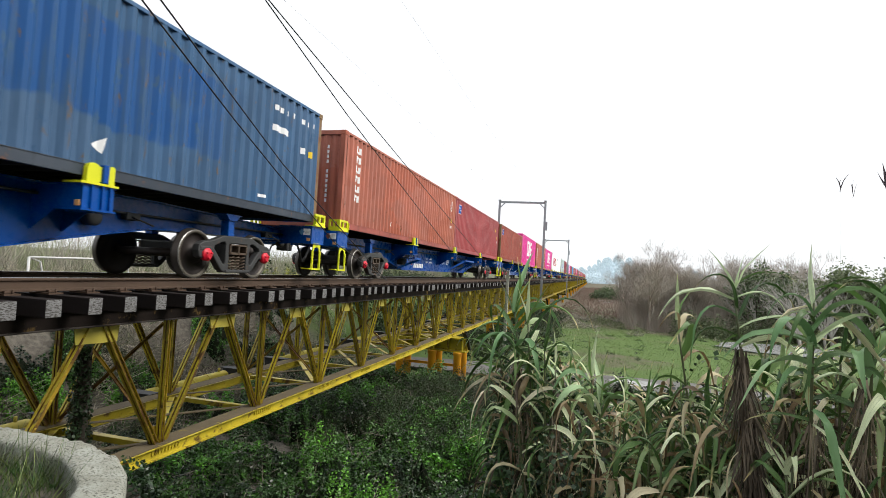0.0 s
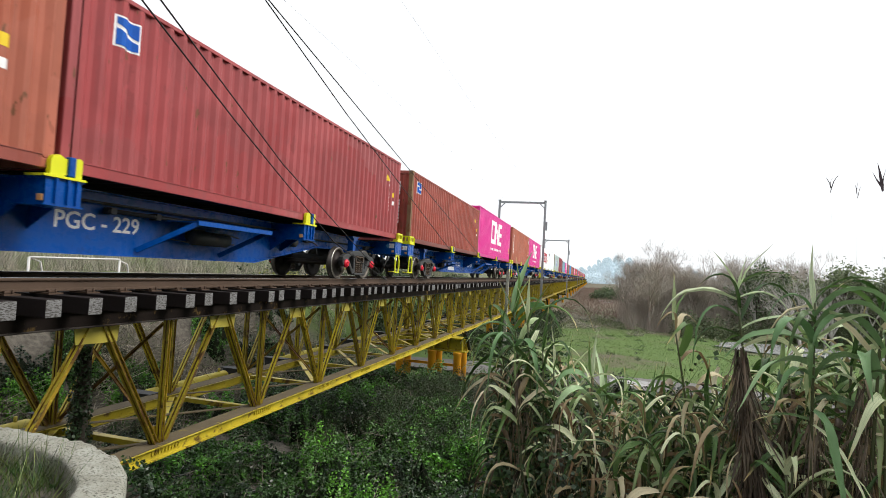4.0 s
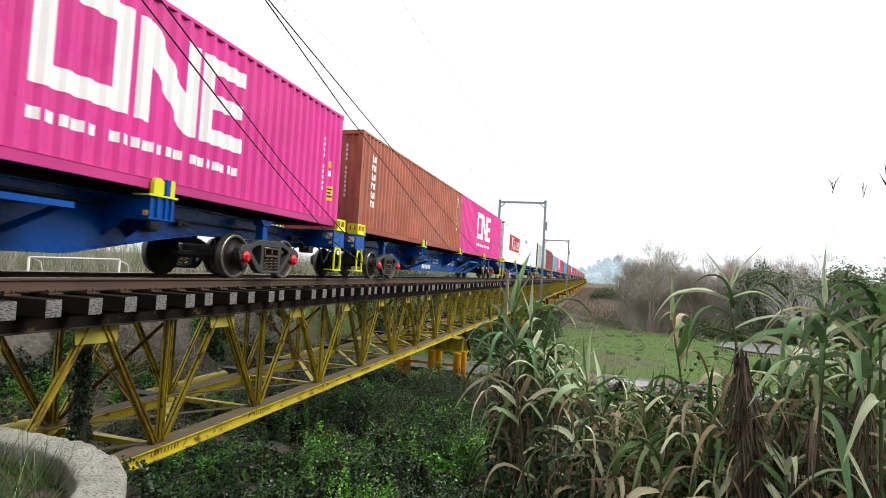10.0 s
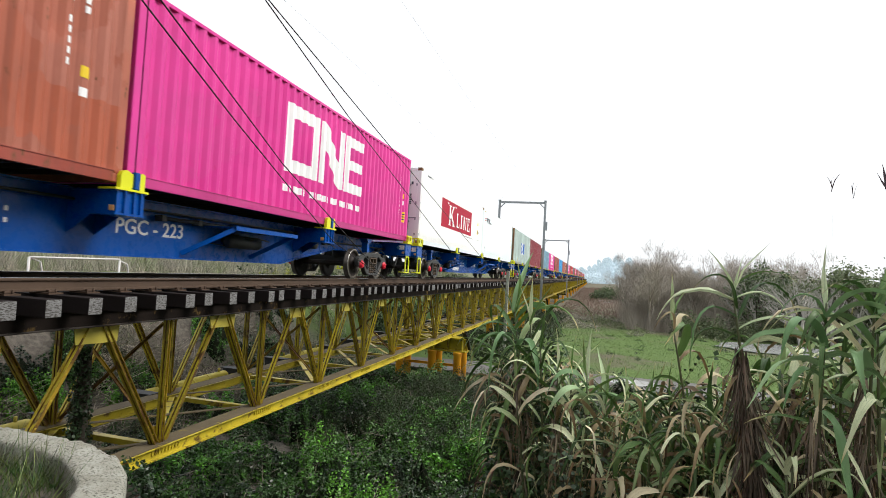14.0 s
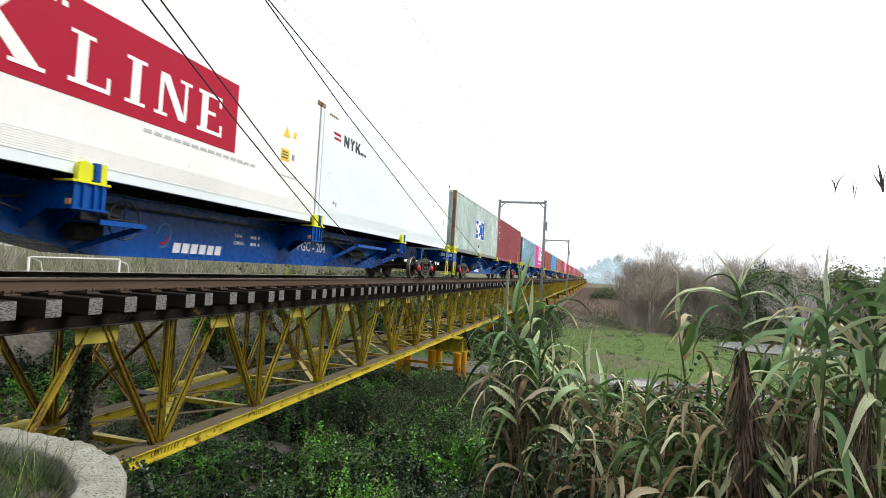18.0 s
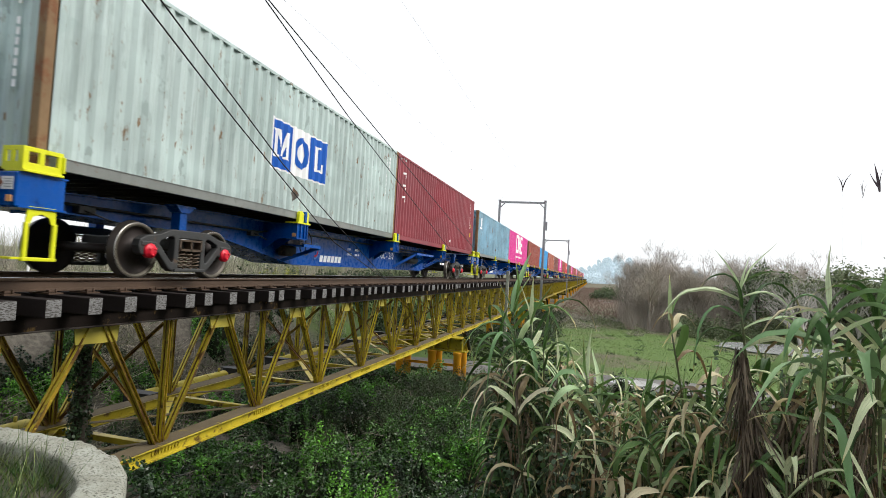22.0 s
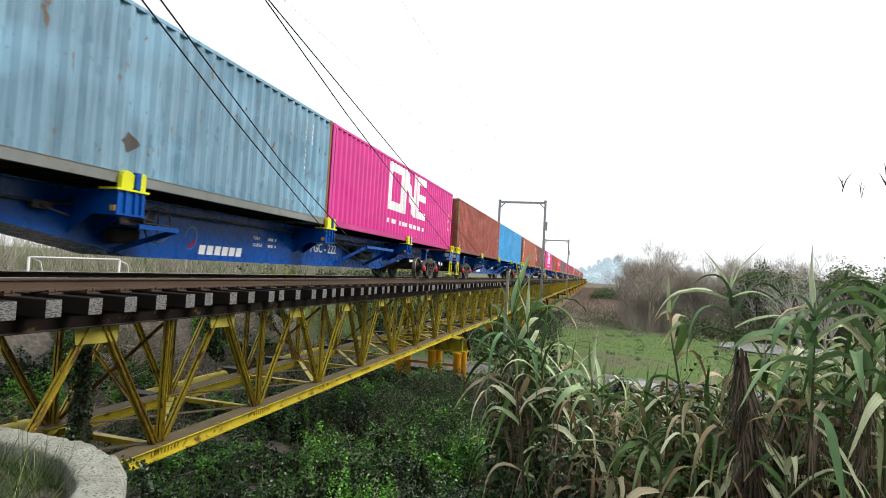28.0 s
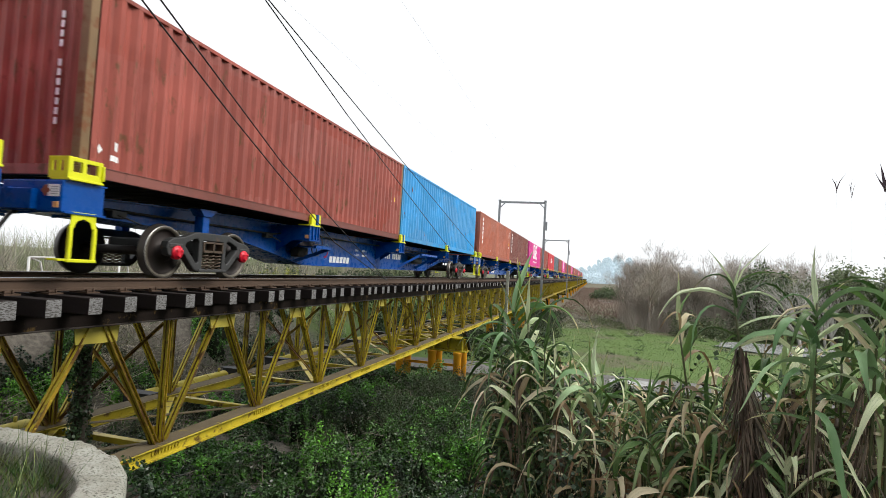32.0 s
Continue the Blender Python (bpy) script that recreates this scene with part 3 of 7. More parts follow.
def spine_outline():
    return [(-0.33, 0.92), (4.3, 0.80), (5.4, 0.62), (7.0, 0.33), (17.5, 0.33), (19.1, 0.62), (20.2, 0.80), (24.83, 0.92), (24.83, 1.12), (20.3, 1.26), (4.2, 1.26), (-0.33, 1.12)]


def wheel_mesh():
    bm = B()
    # axle along x; two wheels with dished plates and flanges
    lathe(bm, [(-1.12, 0.05), (-1.12, 0.075), (1.12, 0.075), (1.12, 0.05)], 14)
    for s in (-1, 1):
        prof = [(0.755, 0.10), (0.80, 0.13), (0.815, 0.20), (0.80, 0.30), (0.775, 0.36), (0.775, 0.445), (0.795, 0.458), (0.81, 0.435), (0.905, WHEEL_R - 0.003), (0.914, 0.416), (0.914, 0.375), (0.88, 0.365), (0.855, 0.30), (0.87, 0.21), (0.90, 0.15), (0.95, 0.13), (0.96, 0.085)]
        lathe(bm, [(a * s, r) for a, r in prof], 40)
    out = mesh_of("wheelset", bm, M["wheel"])
    out.materials.append(M["tread"])
    out.materials.append(M["rim_face"])
    out.materials.append(M["rim_edge"])
    for p in out.polygons:
        c = p.center
        r = math.hypot(c.y, c.z)
        if abs(c.x) > 0.90 and 0.416 < r < 0.427 or 0.452 < r:
            p.material_index = 3
        elif r > 0.427:
            p.material_index = 1
        elif r > 0.366 and abs(c.x) > 0.89:
            p.material_index = 2
    return out


def side_frame(bm, yc, s):
    """Cast bogie side frame: one plate with two triangular windows and the spring opening, with rounded edges."""
    x0, x1 = (1.0, 1.14) if s > 0 else (-1.14, -1.0)
    half = [(0.36, 0.80), (0.46, 0.785), (0.70, 0.70), (0.96, 0.66), (1.07, 0.60), (1.09, 0.50), (1.05, 0.385), (0.98, 0.36), (0.80, 0.37), (0.70, 0.41), (0.47, 0.17), (0.38, 0.125)]
    outer = [(-p, q) for p, q in half[::-1]] + half
    window = [(0.36, 0.64), (0.40, 0.68), (0.47, 0.675), (0.66, 0.60), (0.68, 0.55), (0.42, 0.28), (0.38, 0.27), (0.36, 0.30)]
    loops = [outer, [(-p, q) for p, q in window[::-1]], window, [(-0.26, 0.18), (-0.26, 0.66), (0.26, 0.66), (0.26, 0.18)]]
    edges = []
    for loop in loops:
        vs = [bm.verts.new((x0, yc + p, q)) for p, q in loop]
        edges += [bm.edges.new((vs[i], vs[(i + 1) % len(vs)])) for i in range(len(vs))]
    made = bmesh.ops.triangle_fill(bm, use_beauty=True, use_dissolve=False, edges=edges)
    faces = [f for f in made["geom"] if isinstance(f, bmesh.types.BMFace)]
    ext = bmesh.ops.extrude_face_region(bm, geom=faces)
    for v in ext["geom"]:
        if isinstance(v, bmesh.types.BMVert):
            v.co.x = x1
    bmesh.ops.recalc_face_normals(bm, faces=bm.faces[:])
    bm.normal_update()
    rim = [e for e in bm.edges if len(e.link_faces) == 2 and abs(e.link_faces[0].normal.x) + abs(e.link_faces[1].normal.x) > 0.9 and e.link_faces[0].normal.dot(e.link_faces[1].normal) < 0.3]
    bmesh.ops.bevel(bm, geom=rim, offset=0.018, segments=2, affect="EDGES", profile=0.5)
    for q in (-1, 1):
        box(bm, x0 - 0.012, yc + q * 0.90 - 0.15, 0.50, x1 + 0.012, yc + q * 0.90 + 0.15, 0.58, 0.02)
    box(bm, x0 - 0.03, yc - 0.36, 0.12, x1 + 0.03, yc + 0.36, 0.17, 0.012)


def build_wagon(number):
    g = thing("container_wagon", "royal blue skeletal container wagon with yellow corner guides on rails", "railway wagon", "wagons of the train")
    bm = B()
    for s in (-1, 1):
        prism(bm, spine_outline(), "x", s * 0.43 - 0.012, s * 0.43 + 0.012)
    outline = spine_outline()
    for (a, b) in zip(outline, outline[1:] + outline[:1]):
        beam(bm, (0, a[0], a[1]), (0, b[0], b[1]), 1.05 if abs(a[1] - b[1]) < 0.5 else 0.86, 0.022, up=(0, 0, 1) if abs(a[1] - b[1]) < 0.15 else (0, 1, 0)) if abs(b[0] - a[0]) > 0.3 else None
    spine = part("spine_beam", bm, M["wagon_blue"], g)
    # stiffening lips and pipes along the spine
    bm = B()
    for s in (-1, 1):
        box(bm, s * 0.445 if s > 0 else -0.47, 6.6, 1.06, 0.47 if s > 0 else -0.445, 11.7, 1.085)
    part("web_stiffener", bm, M["wagon_blue"], spine)
    bm = B()
    tube(bm, [(0.52, 0.4, 1.02), (0.52, 5.6, 1.0), (0.55, 6.4, 1.10), (0.55, 18.2, 1.10), (0.52, 19.0, 1.0), (0.52, 24.2, 1.02)], 0.022, 7)
    part("brake_pipe", bm, M["cast"], g, "dark brake pipe")
    bm = B()
    tube(bm, [(0.56, 13.6, 1.0), (0.56, 16.9, 1.0)], 0.035, 8)
    for y in (13.7, 14.6, 15.6, 16.7):
        box(bm, 0.44, y - 0.05, 0.95, 0.6, y + 0.05, 1.05)
    part("pull_rod", bm, M["cast"], g, "dark brake pull rod")
    # outriggers
    for i, y in enumerate((0.08, 6.15, 12.28, 18.4, 24.42)):
        end = i in (0, 4)
        w = 0.27 if end else 0.24
        lo = 0.86 if end else 0.93
        arms = {}
        for s in (-1, 1):
            bm = B()
            for q in (-w, w - 0.02):
                prism(bm, [(s * 0.44, 0.62 if not end else 0.80), (s * 0.86, lo - 0.03), (s * 1.285, lo), (s * 1.285, 1.24), (s * 0.44, 1.24)], "y", y + q, y + q + 0.02)
            box(bm, min(s * 0.44, s * 1.30), y - w - 0.03, 1.225, max(s * 0.44, s * 1.30), y + w + 0.03, 1.245)
            box(bm, min(s * 0.80, s * 1.31), y - w - 0.03, lo - 0.03, max(s * 0.80, s * 1.31), y + w + 0.03, lo - 0.008)
            box(bm, min(s * 1.27, s * 1.29), y - w, lo - 0.01, max(s * 1.27, s * 1.29), y + w, 1.235)
            for q in (-0.12, 0.04, 0.16) if not end else ():
                box(bm, min(s * 1.288, s * 1.325), y + q - 0.012, lo, max(s * 1.288, s * 1.325), y + q + 0.012, 1.24)
            if end:
                ye = (-0.33, 0.26) if i == 0 else (-0.26, 0.33)
                box(bm, min(s * 0.3, s * 1.292), y + ye[0], 0.84, max(s * 0.3, s * 1.292), y + ye[1], 1.235, 0.012)
            arms[s] = part("outrigger", bm, M["wagon_blue"], g)
        for s in (-1, 1):
            bm = B()
            if end:
                # open yellow guide basket at the wagon's corner
                yo = y - 0.30 if i == 0 else y + 0.30
                ya, yb = (yo, y + 0.20) if i == 0 else (y - 0.20, yo)
                xs = sorted((s * 1.05, s * 1.35))
                box(bm, xs[0], ya, 1.245, xs[1], yb, 1.275, 0.006)
                xo = s * 1.30
                box(bm, xo - 0.02, ya, 1.27, xo + 0.02, yb, 1.36, 0.006)
                box(bm, xo - 0.02, ya, 1.49, xo + 0.02, yb, 1.545, 0.006)
                for yy, w2 in ((ya, 0.07), ((ya + yb) / 2 - 0.05, 0.06), (yb - 0.07, 0.07)):
                    box(bm, xo - 0.022, yy, 1.35, xo + 0.022, yy + w2, 1.50, 0.006)
                ye = ya if i == 0 else yb - 0.024
                xf = sorted((s * 1.0, s * 1.30))
                box(bm, xf[0], ye, 1.27, xf[1], ye + 0.024, 1.36, 0.005)
                box(bm, xf[0], ye, 1.49, xf[1], ye + 0.024, 1.545, 0.005)
                for xx in (xf[0], (xf[0] + xf[1]) / 2 - 0.03, xf[1] - 0.06):
                    box(bm, xx, ye - 0.002, 1.35, xx + 0.06, ye + 0.026, 1.50, 0.005)
                yi = yb - 0.02 if i == 0 else ya
                box(bm, min(xo, xo + s * 0.05), yi, 1.30, max(xo, xo + s * 0.05), yi + 0.03, 1.50, 0.008)
                part("corner_guide", bm, M["yellow"], arms[s])
                bm = B()
                yl0, yl1 = (y - 0.20, y + 0.20)
                xa = s * 1.285
                prism(bm, [(y - 0.17, 0.86), (y + 0.17, 0.86), (y + 0.19, 0.66), (y + 0.13, 0.66), (y + 0.10, 0.74), (y, 0.78), (y - 0.10, 0.74), (y - 0.13, 0.66), (y - 0.19, 0.66)], "x", xa - 0.008, xa + 0.008)
                for yy in (yl0, yl1):
                    box(bm, xa - 0.02, min(yy, yy + (0.05 if yy < y else -0.05)), 0.24, xa + 0.02, max(yy, yy + (0.05 if yy < y else -0.05)), 0.67, 0.006)
                box(bm, xa - 0.025, yl0 - 0.01, 0.22, xa + 0.025, yl1 + 0.01, 0.26, 0.006)
                box(bm, min(s * 1.10, s * 1.285), yl0 - 0.12, 0.235, max(s * 1.10, s * 1.285), yl1 - 0.06, 0.262, 0.004)
                part("step_ladder", bm, M["yellow"], g, "yellow steel step ladder")
                bm = B()
                yf = y - 0.337 if i == 0 else y - 0.279
                box(bm, min(s * 1.07, s * 1.25), yf, 1.03, max(s * 1.07, s * 1.25), yf + 0.006, 1.18)
                plate = part("data_label", bm, M["white_mark"], g, "white printed label with a diamond mark")
                bm = B()
                prism(bm, [(s * 1.03 - 0.075, 1.105), (s * 1.03, 1.03), (s * 1.03 + 0.075, 1.105), (s * 1.03, 1.18)], "y", yf - 0.003, yf + 0.003)
                part("diamond_mark", bm, M["diamond"] if i == 0 else M["emblem_blue"], plate)
                bm = B()
                for k in range(4):
                    box(bm, min(s * 1.115, s * 1.235), yf - 0.003, 1.055 + k * 0.03, max(s * 1.115, s * 1.235), yf + 0.002, 1.065 + k * 0.03)
                part("fine_print", bm, M["faint_mark"], plate)
                bm = B()
                box(bm, min(s * 1.17, s * 1.255), yf - 0.012, 0.89, max(s * 1.17, s * 1.255), yf + 0.004, 0.965, 0.004)
                part("end_reflector", bm, M["orange_pale"], arms[s], "pale amber reflector")
            else:
                xs = sorted((s * 1.02, s * 1.33))
                box(bm, xs[0], y - 0.30, 1.245, xs[1], y + 0.27, 1.275)
                for ya, yb in ((y - 0.21, y - 0.02), (y + 0.125, y + 0.215)):
                    k = 0.42 * (yb - ya)
                    prism(bm, [(ya, 1.27), (yb, 1.27), (yb, 1.53 - k), (yb - k * 0.3, 1.53 - k * 0.3), (yb - k, 1.53), (ya + k, 1.53), (ya + k * 0.3, 1.53 - k * 0.3), (ya, 1.53 - k)], "x", s * 1.275 - 0.035, s * 1.275 + 0.035)
                box(bm, s * 1.265 - 0.02, y - 0.19, 1.30, s * 1.265 + 0.02, y + 0.19, 1.50)
                part("corner_guide", bm, M["yellow"], arms[s])
            if end:
                continue
            bm = B()
            box(bm, min(s * 1.18, s * 1.265), y - w - 0.016, 0.95, max(s * 1.18, s * 1.265), y - w - 0.001, 1.03, 0.004)
            part("end_reflector", bm, M["orange_pale"], arms[s], "pale amber reflector")
            bm = B()
            box(bm, min(s * 1.245, s * 1.325), y + 0.025, 1.28, max(s * 1.245, s * 1.325), y + 0.115, 1.53, 0.012)
            part("guide_insert", bm, M["wagon_blue"], arms[s], "blue insert plate")
    # headstocks, draw gear and hoses
    for y, q in ((-0.33, -1), (24.83, 1)):
        bm = B()
        box(bm, -0.9, min(y, y - q * 0.12), 0.86, 0.9, max(y, y - q * 0.12), 1.12, 0.01)
        part("headstock", bm, M["wagon_blue"], g)
        bm = B()
        tube(bm, [(0, y, 0.82), (0, y + q * 0.26, 0.82)], 0.08, 8)
        box(bm, -0.16, min(y + q * 0.16, y + q * 0.28), 0.66, 0.16, max(y + q * 0.16, y + q * 0.28), 0.98, 0.03)
        part("coupler", bm, M["cast"], g, "dark cast coupler")
        bm = B()
        tube(bm, [(0.5, y - q * 0.15, 0.84), (0.55, y - q * 0.02, 0.80), (0.56, y + q * 0.08, 0.66), (0.55, y + q * 0.17, 0.50), (0.53, y + q * 0.27, 0.44)], 0.026, 8)
        box(bm, 0.49, y + q * 0.27 - 0.04, 0.40, 0.57, y + q * 0.27 + 0.04, 0.48, 0.01)
        part("brake_hose", bm, M["rubber"], g, "black rubber brake hose")
        bm = B()
        tube(bm, [(-0.5, y - q * 0.15, 0.84), (-0.55, y, 0.78), (-0.54, y + q * 0.12, 0.60), (-0.52, y + q * 0.27, 0.50)], 0.022, 8)
        part("brake_hose", bm, M["rubber"], g, "black rubber brake hose")
    # bogies
    for yc in (2.805, 21.655):
        bm = B()
        box(bm, -0.95, yc - 0.2, 0.45, 0.95, yc + 0.2, 0.66, 0.03)
        tube(bm, [(0, yc, 0.6), (0, yc, 0.84)], 0.22, 16)
        bolster = part("bogie_bolster", bm, M["cast"], g)
        for s in (-1, 1):
            bm = B()
            side_frame(bm, yc, s)
            sf = part("side_frame", bm, M["cast"], g, "dark cast steel bogie side frame")
            for q in (-0.17, 0.0, 0.17):
                bm = B()
                pts = [(s * 1.09 + 0.065 * math.cos(k * 0.7), yc + q + 0.065 * math.sin(k * 0.7), 0.17 + k * 0.0066) for k in range(44)]
                tube(bm, pts, 0.013, 5)
                part("spring", bm, M["spring"], sf, "rusty coil spring")
            bm = B()
            box(bm, min(s * 1.02, s * 1.16), yc - 0.26, 0.46, max(s * 1.02, s * 1.16), yc + 0.26, 0.50)
            box(bm, min(s * 1.02, s * 1.16), yc - 0.26, 0.62, max(s * 1.02, s * 1.16), yc + 0.26, 0.65)
            for q in (-0.25, 0.0, 0.24):
                box(bm, min(s * 1.02, s * 1.16), yc + q - 0.015, 0.46, max(s * 1.02, s * 1.16), yc + q + 0.015, 0.64)
            part("spring_cap", bm, M["spring"], sf)
            for q in (-0.875, 0.875):
                bm = B()
                lathe(bm, [(s * 1.10, 0.115), (s * 1.165, 0.115), (s * 1.175, 0.105), (s * 1.177, 0.085), (s * 1.20, 0.078), (s * 1.203, 0.03)], 18, "x", (0, yc + q, 0.43))
                for k in range(3):
                    lathe(bm, [(s * 1.176, 0.022), (s * 1.215, 0.022), (s * 1.217, 0.012)], 6, "x", (0, yc + q + 0.06 * math.cos(k * 2.094 + 0.5), 0.43 + 0.06 * math.sin(k * 2.094 + 0.5)))
                cap = part("bearing_cap", bm, M["cap"], sf, "red bearing end cap")
            bm = B()
            xa = sorted((s * 0.78, s * 0.96))
            box(bm, xa[0], yc - 0.085, 0.78, xa[1], yc + 0.085, 1.10, 0.012)
            prism(bm, [(yc - 0.10, 1.10), (yc + 0.10, 1.10), (yc + 0.20, 1.20), (yc - 0.20, 1.20)], "x", xa[0] - 0.02, xa[1] + 0.03)
            box(bm, xa[0] - 0.03, yc - 0.23, 1.20, xa[1] + 0.04, yc + 0.23, 1.22)
            part("side_bearer", bm, M["wagon_blue"], g)
    # side platform with struts, reservoir and handwheel
    bm = B()
    box(bm, 0.44, 14.8, 0.955, 1.22, 17.0, 0.975)
    box(bm, 1.19, 14.8, 0.91, 1.225, 17.0, 0.99)
    platform = part("side_platform", bm, M["wagon_blue"], g)
    for y in (14.85, 16.9):
        bm = B()
        beam(bm, (1.2, y, 0.95), (0.46, y - 0.55, 0.42), 0.09, 0.03, up=(0, 1, 0))
        part("strut", bm, M["wagon_blue"], platform)
    bm = B()
    lathe(bm, [(15.3, 0.06), (15.34, 0.13), (16.3, 0.13), (16.34, 0.06)], 16, "x", (0, 0, 0))
    me = mesh_of("air_reservoir", bm, M["cast"])
    me.transform(Matrix.Translation((0.66, 0, 0.72)) @ Matrix.Rotation(radians(90), 4, "Z"))
    part("air_reservoir", me, None, g, "black air reservoir")
    bm = B()
    box(bm, 0.44, 6.4, 0.765, 1.2, 7.2, 0.785)
    beam(bm, (1.2, 7.15, 0.76), (0.46, 6.6, 0.38), 0.08, 0.03, up=(0, 1, 0))
    beam(bm, (1.19, 6.4, 0.775), (1.19, 7.2, 0.775), 0.05, 0.07)
    part("side_step", bm, M["wagon_blue"], g)
    bm = B()
    ring = [(0.80, 7.2 + 0.29 * math.cos(k * 0.2618), 0.86 + 0.29 * math.sin(k * 0.2618)) for k in range(25)]
    tube(bm, ring, 0.014, 6, False)
    for k in range(4):
        tube(bm, [(0.80, 7.2, 0.86), (0.80, 7.2 + 0.29 * math.cos(k * 1.5708), 0.86 + 0.29 * math.sin(k * 1.5708))], 0.012, 5)
    tube(bm, [(0.5, 7.2, 0.86), (0.82, 7.2, 0.86)], 0.016, 6)
    part("handwheel", bm, M["cast"], g, "black brake handwheel")
    bm = B()
    box(bm, 0.45, 6.55, 0.80, 0.70, 7.25, 1.05, 0.03)
    box(bm, 0.50, 6.45, 0.52, 0.72, 6.95, 0.76, 0.04)
    tube(bm, [(0.6, 6.5, 0.95), (0.78, 6.75, 0.95), (0.78, 7.1, 0.90)], 0.03, 7)
    part("brake_gearbox", bm, M["rusty_gear"], g, "dark rusty brake gearbox")
    bm = B()
    lathe(bm, [(0.44, 0.03), (0.45, 0.13), (0.60, 0.13), (0.63, 0.09), (0.64, 0.03)], 18, "x", (0, 19.0, 0.88))
    part("valve_drum", bm, M["cast"], g, "black round valve housing")
    bm = B()
    box(bm, 0.44, 15.4, 0.70, 0.62, 15.75, 0.88, 0.02)
    tube(bm, [(0.6, 15.6, 0.8), (0.95, 15.9, 0.82), (0.95, 16.3, 0.78)], 0.016, 6)
    tube(bm, [(0.5, 15.0, 0.66), (0.62, 15.4, 0.62), (0.62, 16.6, 0.66)], 0.014, 6)
    part("brake_valve", bm, M["cast"], g, "dark brake valve with pipes")
    for y in (1.2, 5.3, 19.6, 23.4):
        bm = B()
        box(bm, 0.44, y, 0.90, 0.56, y + 0.28, 1.02, 0.015)
        tube(bm, [(0.55, y + 0.1, 0.95), (0.66, y + 0.2, 0.9), (0.62, y + 0.5, 0.84)], 0.014, 6)
        part("pipe_clamp", bm, M["cast"], g, "dark pipe clamp")
    # markings on the spine
    if number:
        me = lettering(number, 0.345, M["white_mark"])
        ob = part("lettering", me, None, g, "white wagon number")
        ob.matrix_basis = pose(0.444, 12.86, 0.69)
    if not number:
        bm = B()
        for i in range(9):
            if i != 3:
                box(bm, 0.443, 12.92 + i * 0.19, 0.70, 0.447, 13.05 + i * 0.19, 0.90)
        part("number_bars", bm, M["white_mark"], g, "white number bars")
    for i in range(6):
        y0 = 8.62 + i * 0.225
        lean = lambda p, q: (y0 + p + 0.2 * (q - 0.43), q)
        bm = B()
        prism(bm, [lean(0, 0.43), lean(0.17, 0.43), lean(0.17, 0.61), lean(0, 0.61)], "x", 0.443, 0.447)
        part("name_bar", bm, M["white_mark"], g, "slanted white block mark")
    for mat, k0, k1, r0, r1 in (("red_mark", 11, 16, 0.80, 0.55), ("emblem_blue", -1, 8, 1.0, 0.86), ("emblem_blue", 11, 15, 1.0, 0.93)):
        bm = B()
        turn = lambda k, r: (8.40 + r * (0.17 * math.cos(k * 0.39) + 0.03 * math.sin(k * 0.39)), 0.72 + r * 0.22 * math.sin(k * 0.39))
        prism(bm, [turn(k, r0) for k in range(k0, k1 + 1)] + [turn(k, r1) for k in range(k1, k0 - 1, -1)], "x", 0.443, 0.447)
        part("emblem", bm, M[mat], g, "small curved round emblem")
    bm = B()
    for z in (0.83, 0.68):
        for y0, y1 in ((10.9, 11.0), (11.02, 11.1), (11.18, 11.23)):
            box(bm, 0.443, y0, z, 0.447, y1, z + 0.065)
    part("data_bars", bm, M["white_mark"], g, "small white data lines")
    for word, z in (("TARA", 0.83), ("CARGA", 0.68)):
        ob = part("data_word", lettering(word, 0.105, M["white_mark"]), None, g, "small white stencilled word")
        ob.matrix_basis = pose(0.444, 10.33, z)
    return g


# ---- containers ----
C_LEN, C_W = 12.192, 1.219


def corrugated(n, length, depth, z0, z1, margin):
    """Verts and faces of a sheet with trapezoid ribs along y, standing in x (0 outside, -depth inside)."""
    pts = [(0.0, 0.0)]
    step = (length - 2 * margin) / n
    y = margin
    for i in range(n):
        for fy, fx in ((0.0, 0.0), (0.25, 0.0), (0.5, -depth), (0.75, -depth)):
            pts.append((y + fy * step, fx))
        y += step
    pts += [(length - margin, 0.0), (length, 0.0)]
    vs, fs = [], []
    for y, x in pts:
        vs += [(x, y, z0), (x, y, z1)]
    for i in range(len(pts) - 1):
        fs.append((2 * i, 2 * i + 2, 2 * i + 3, 2 * i + 1))
    return vs, fs


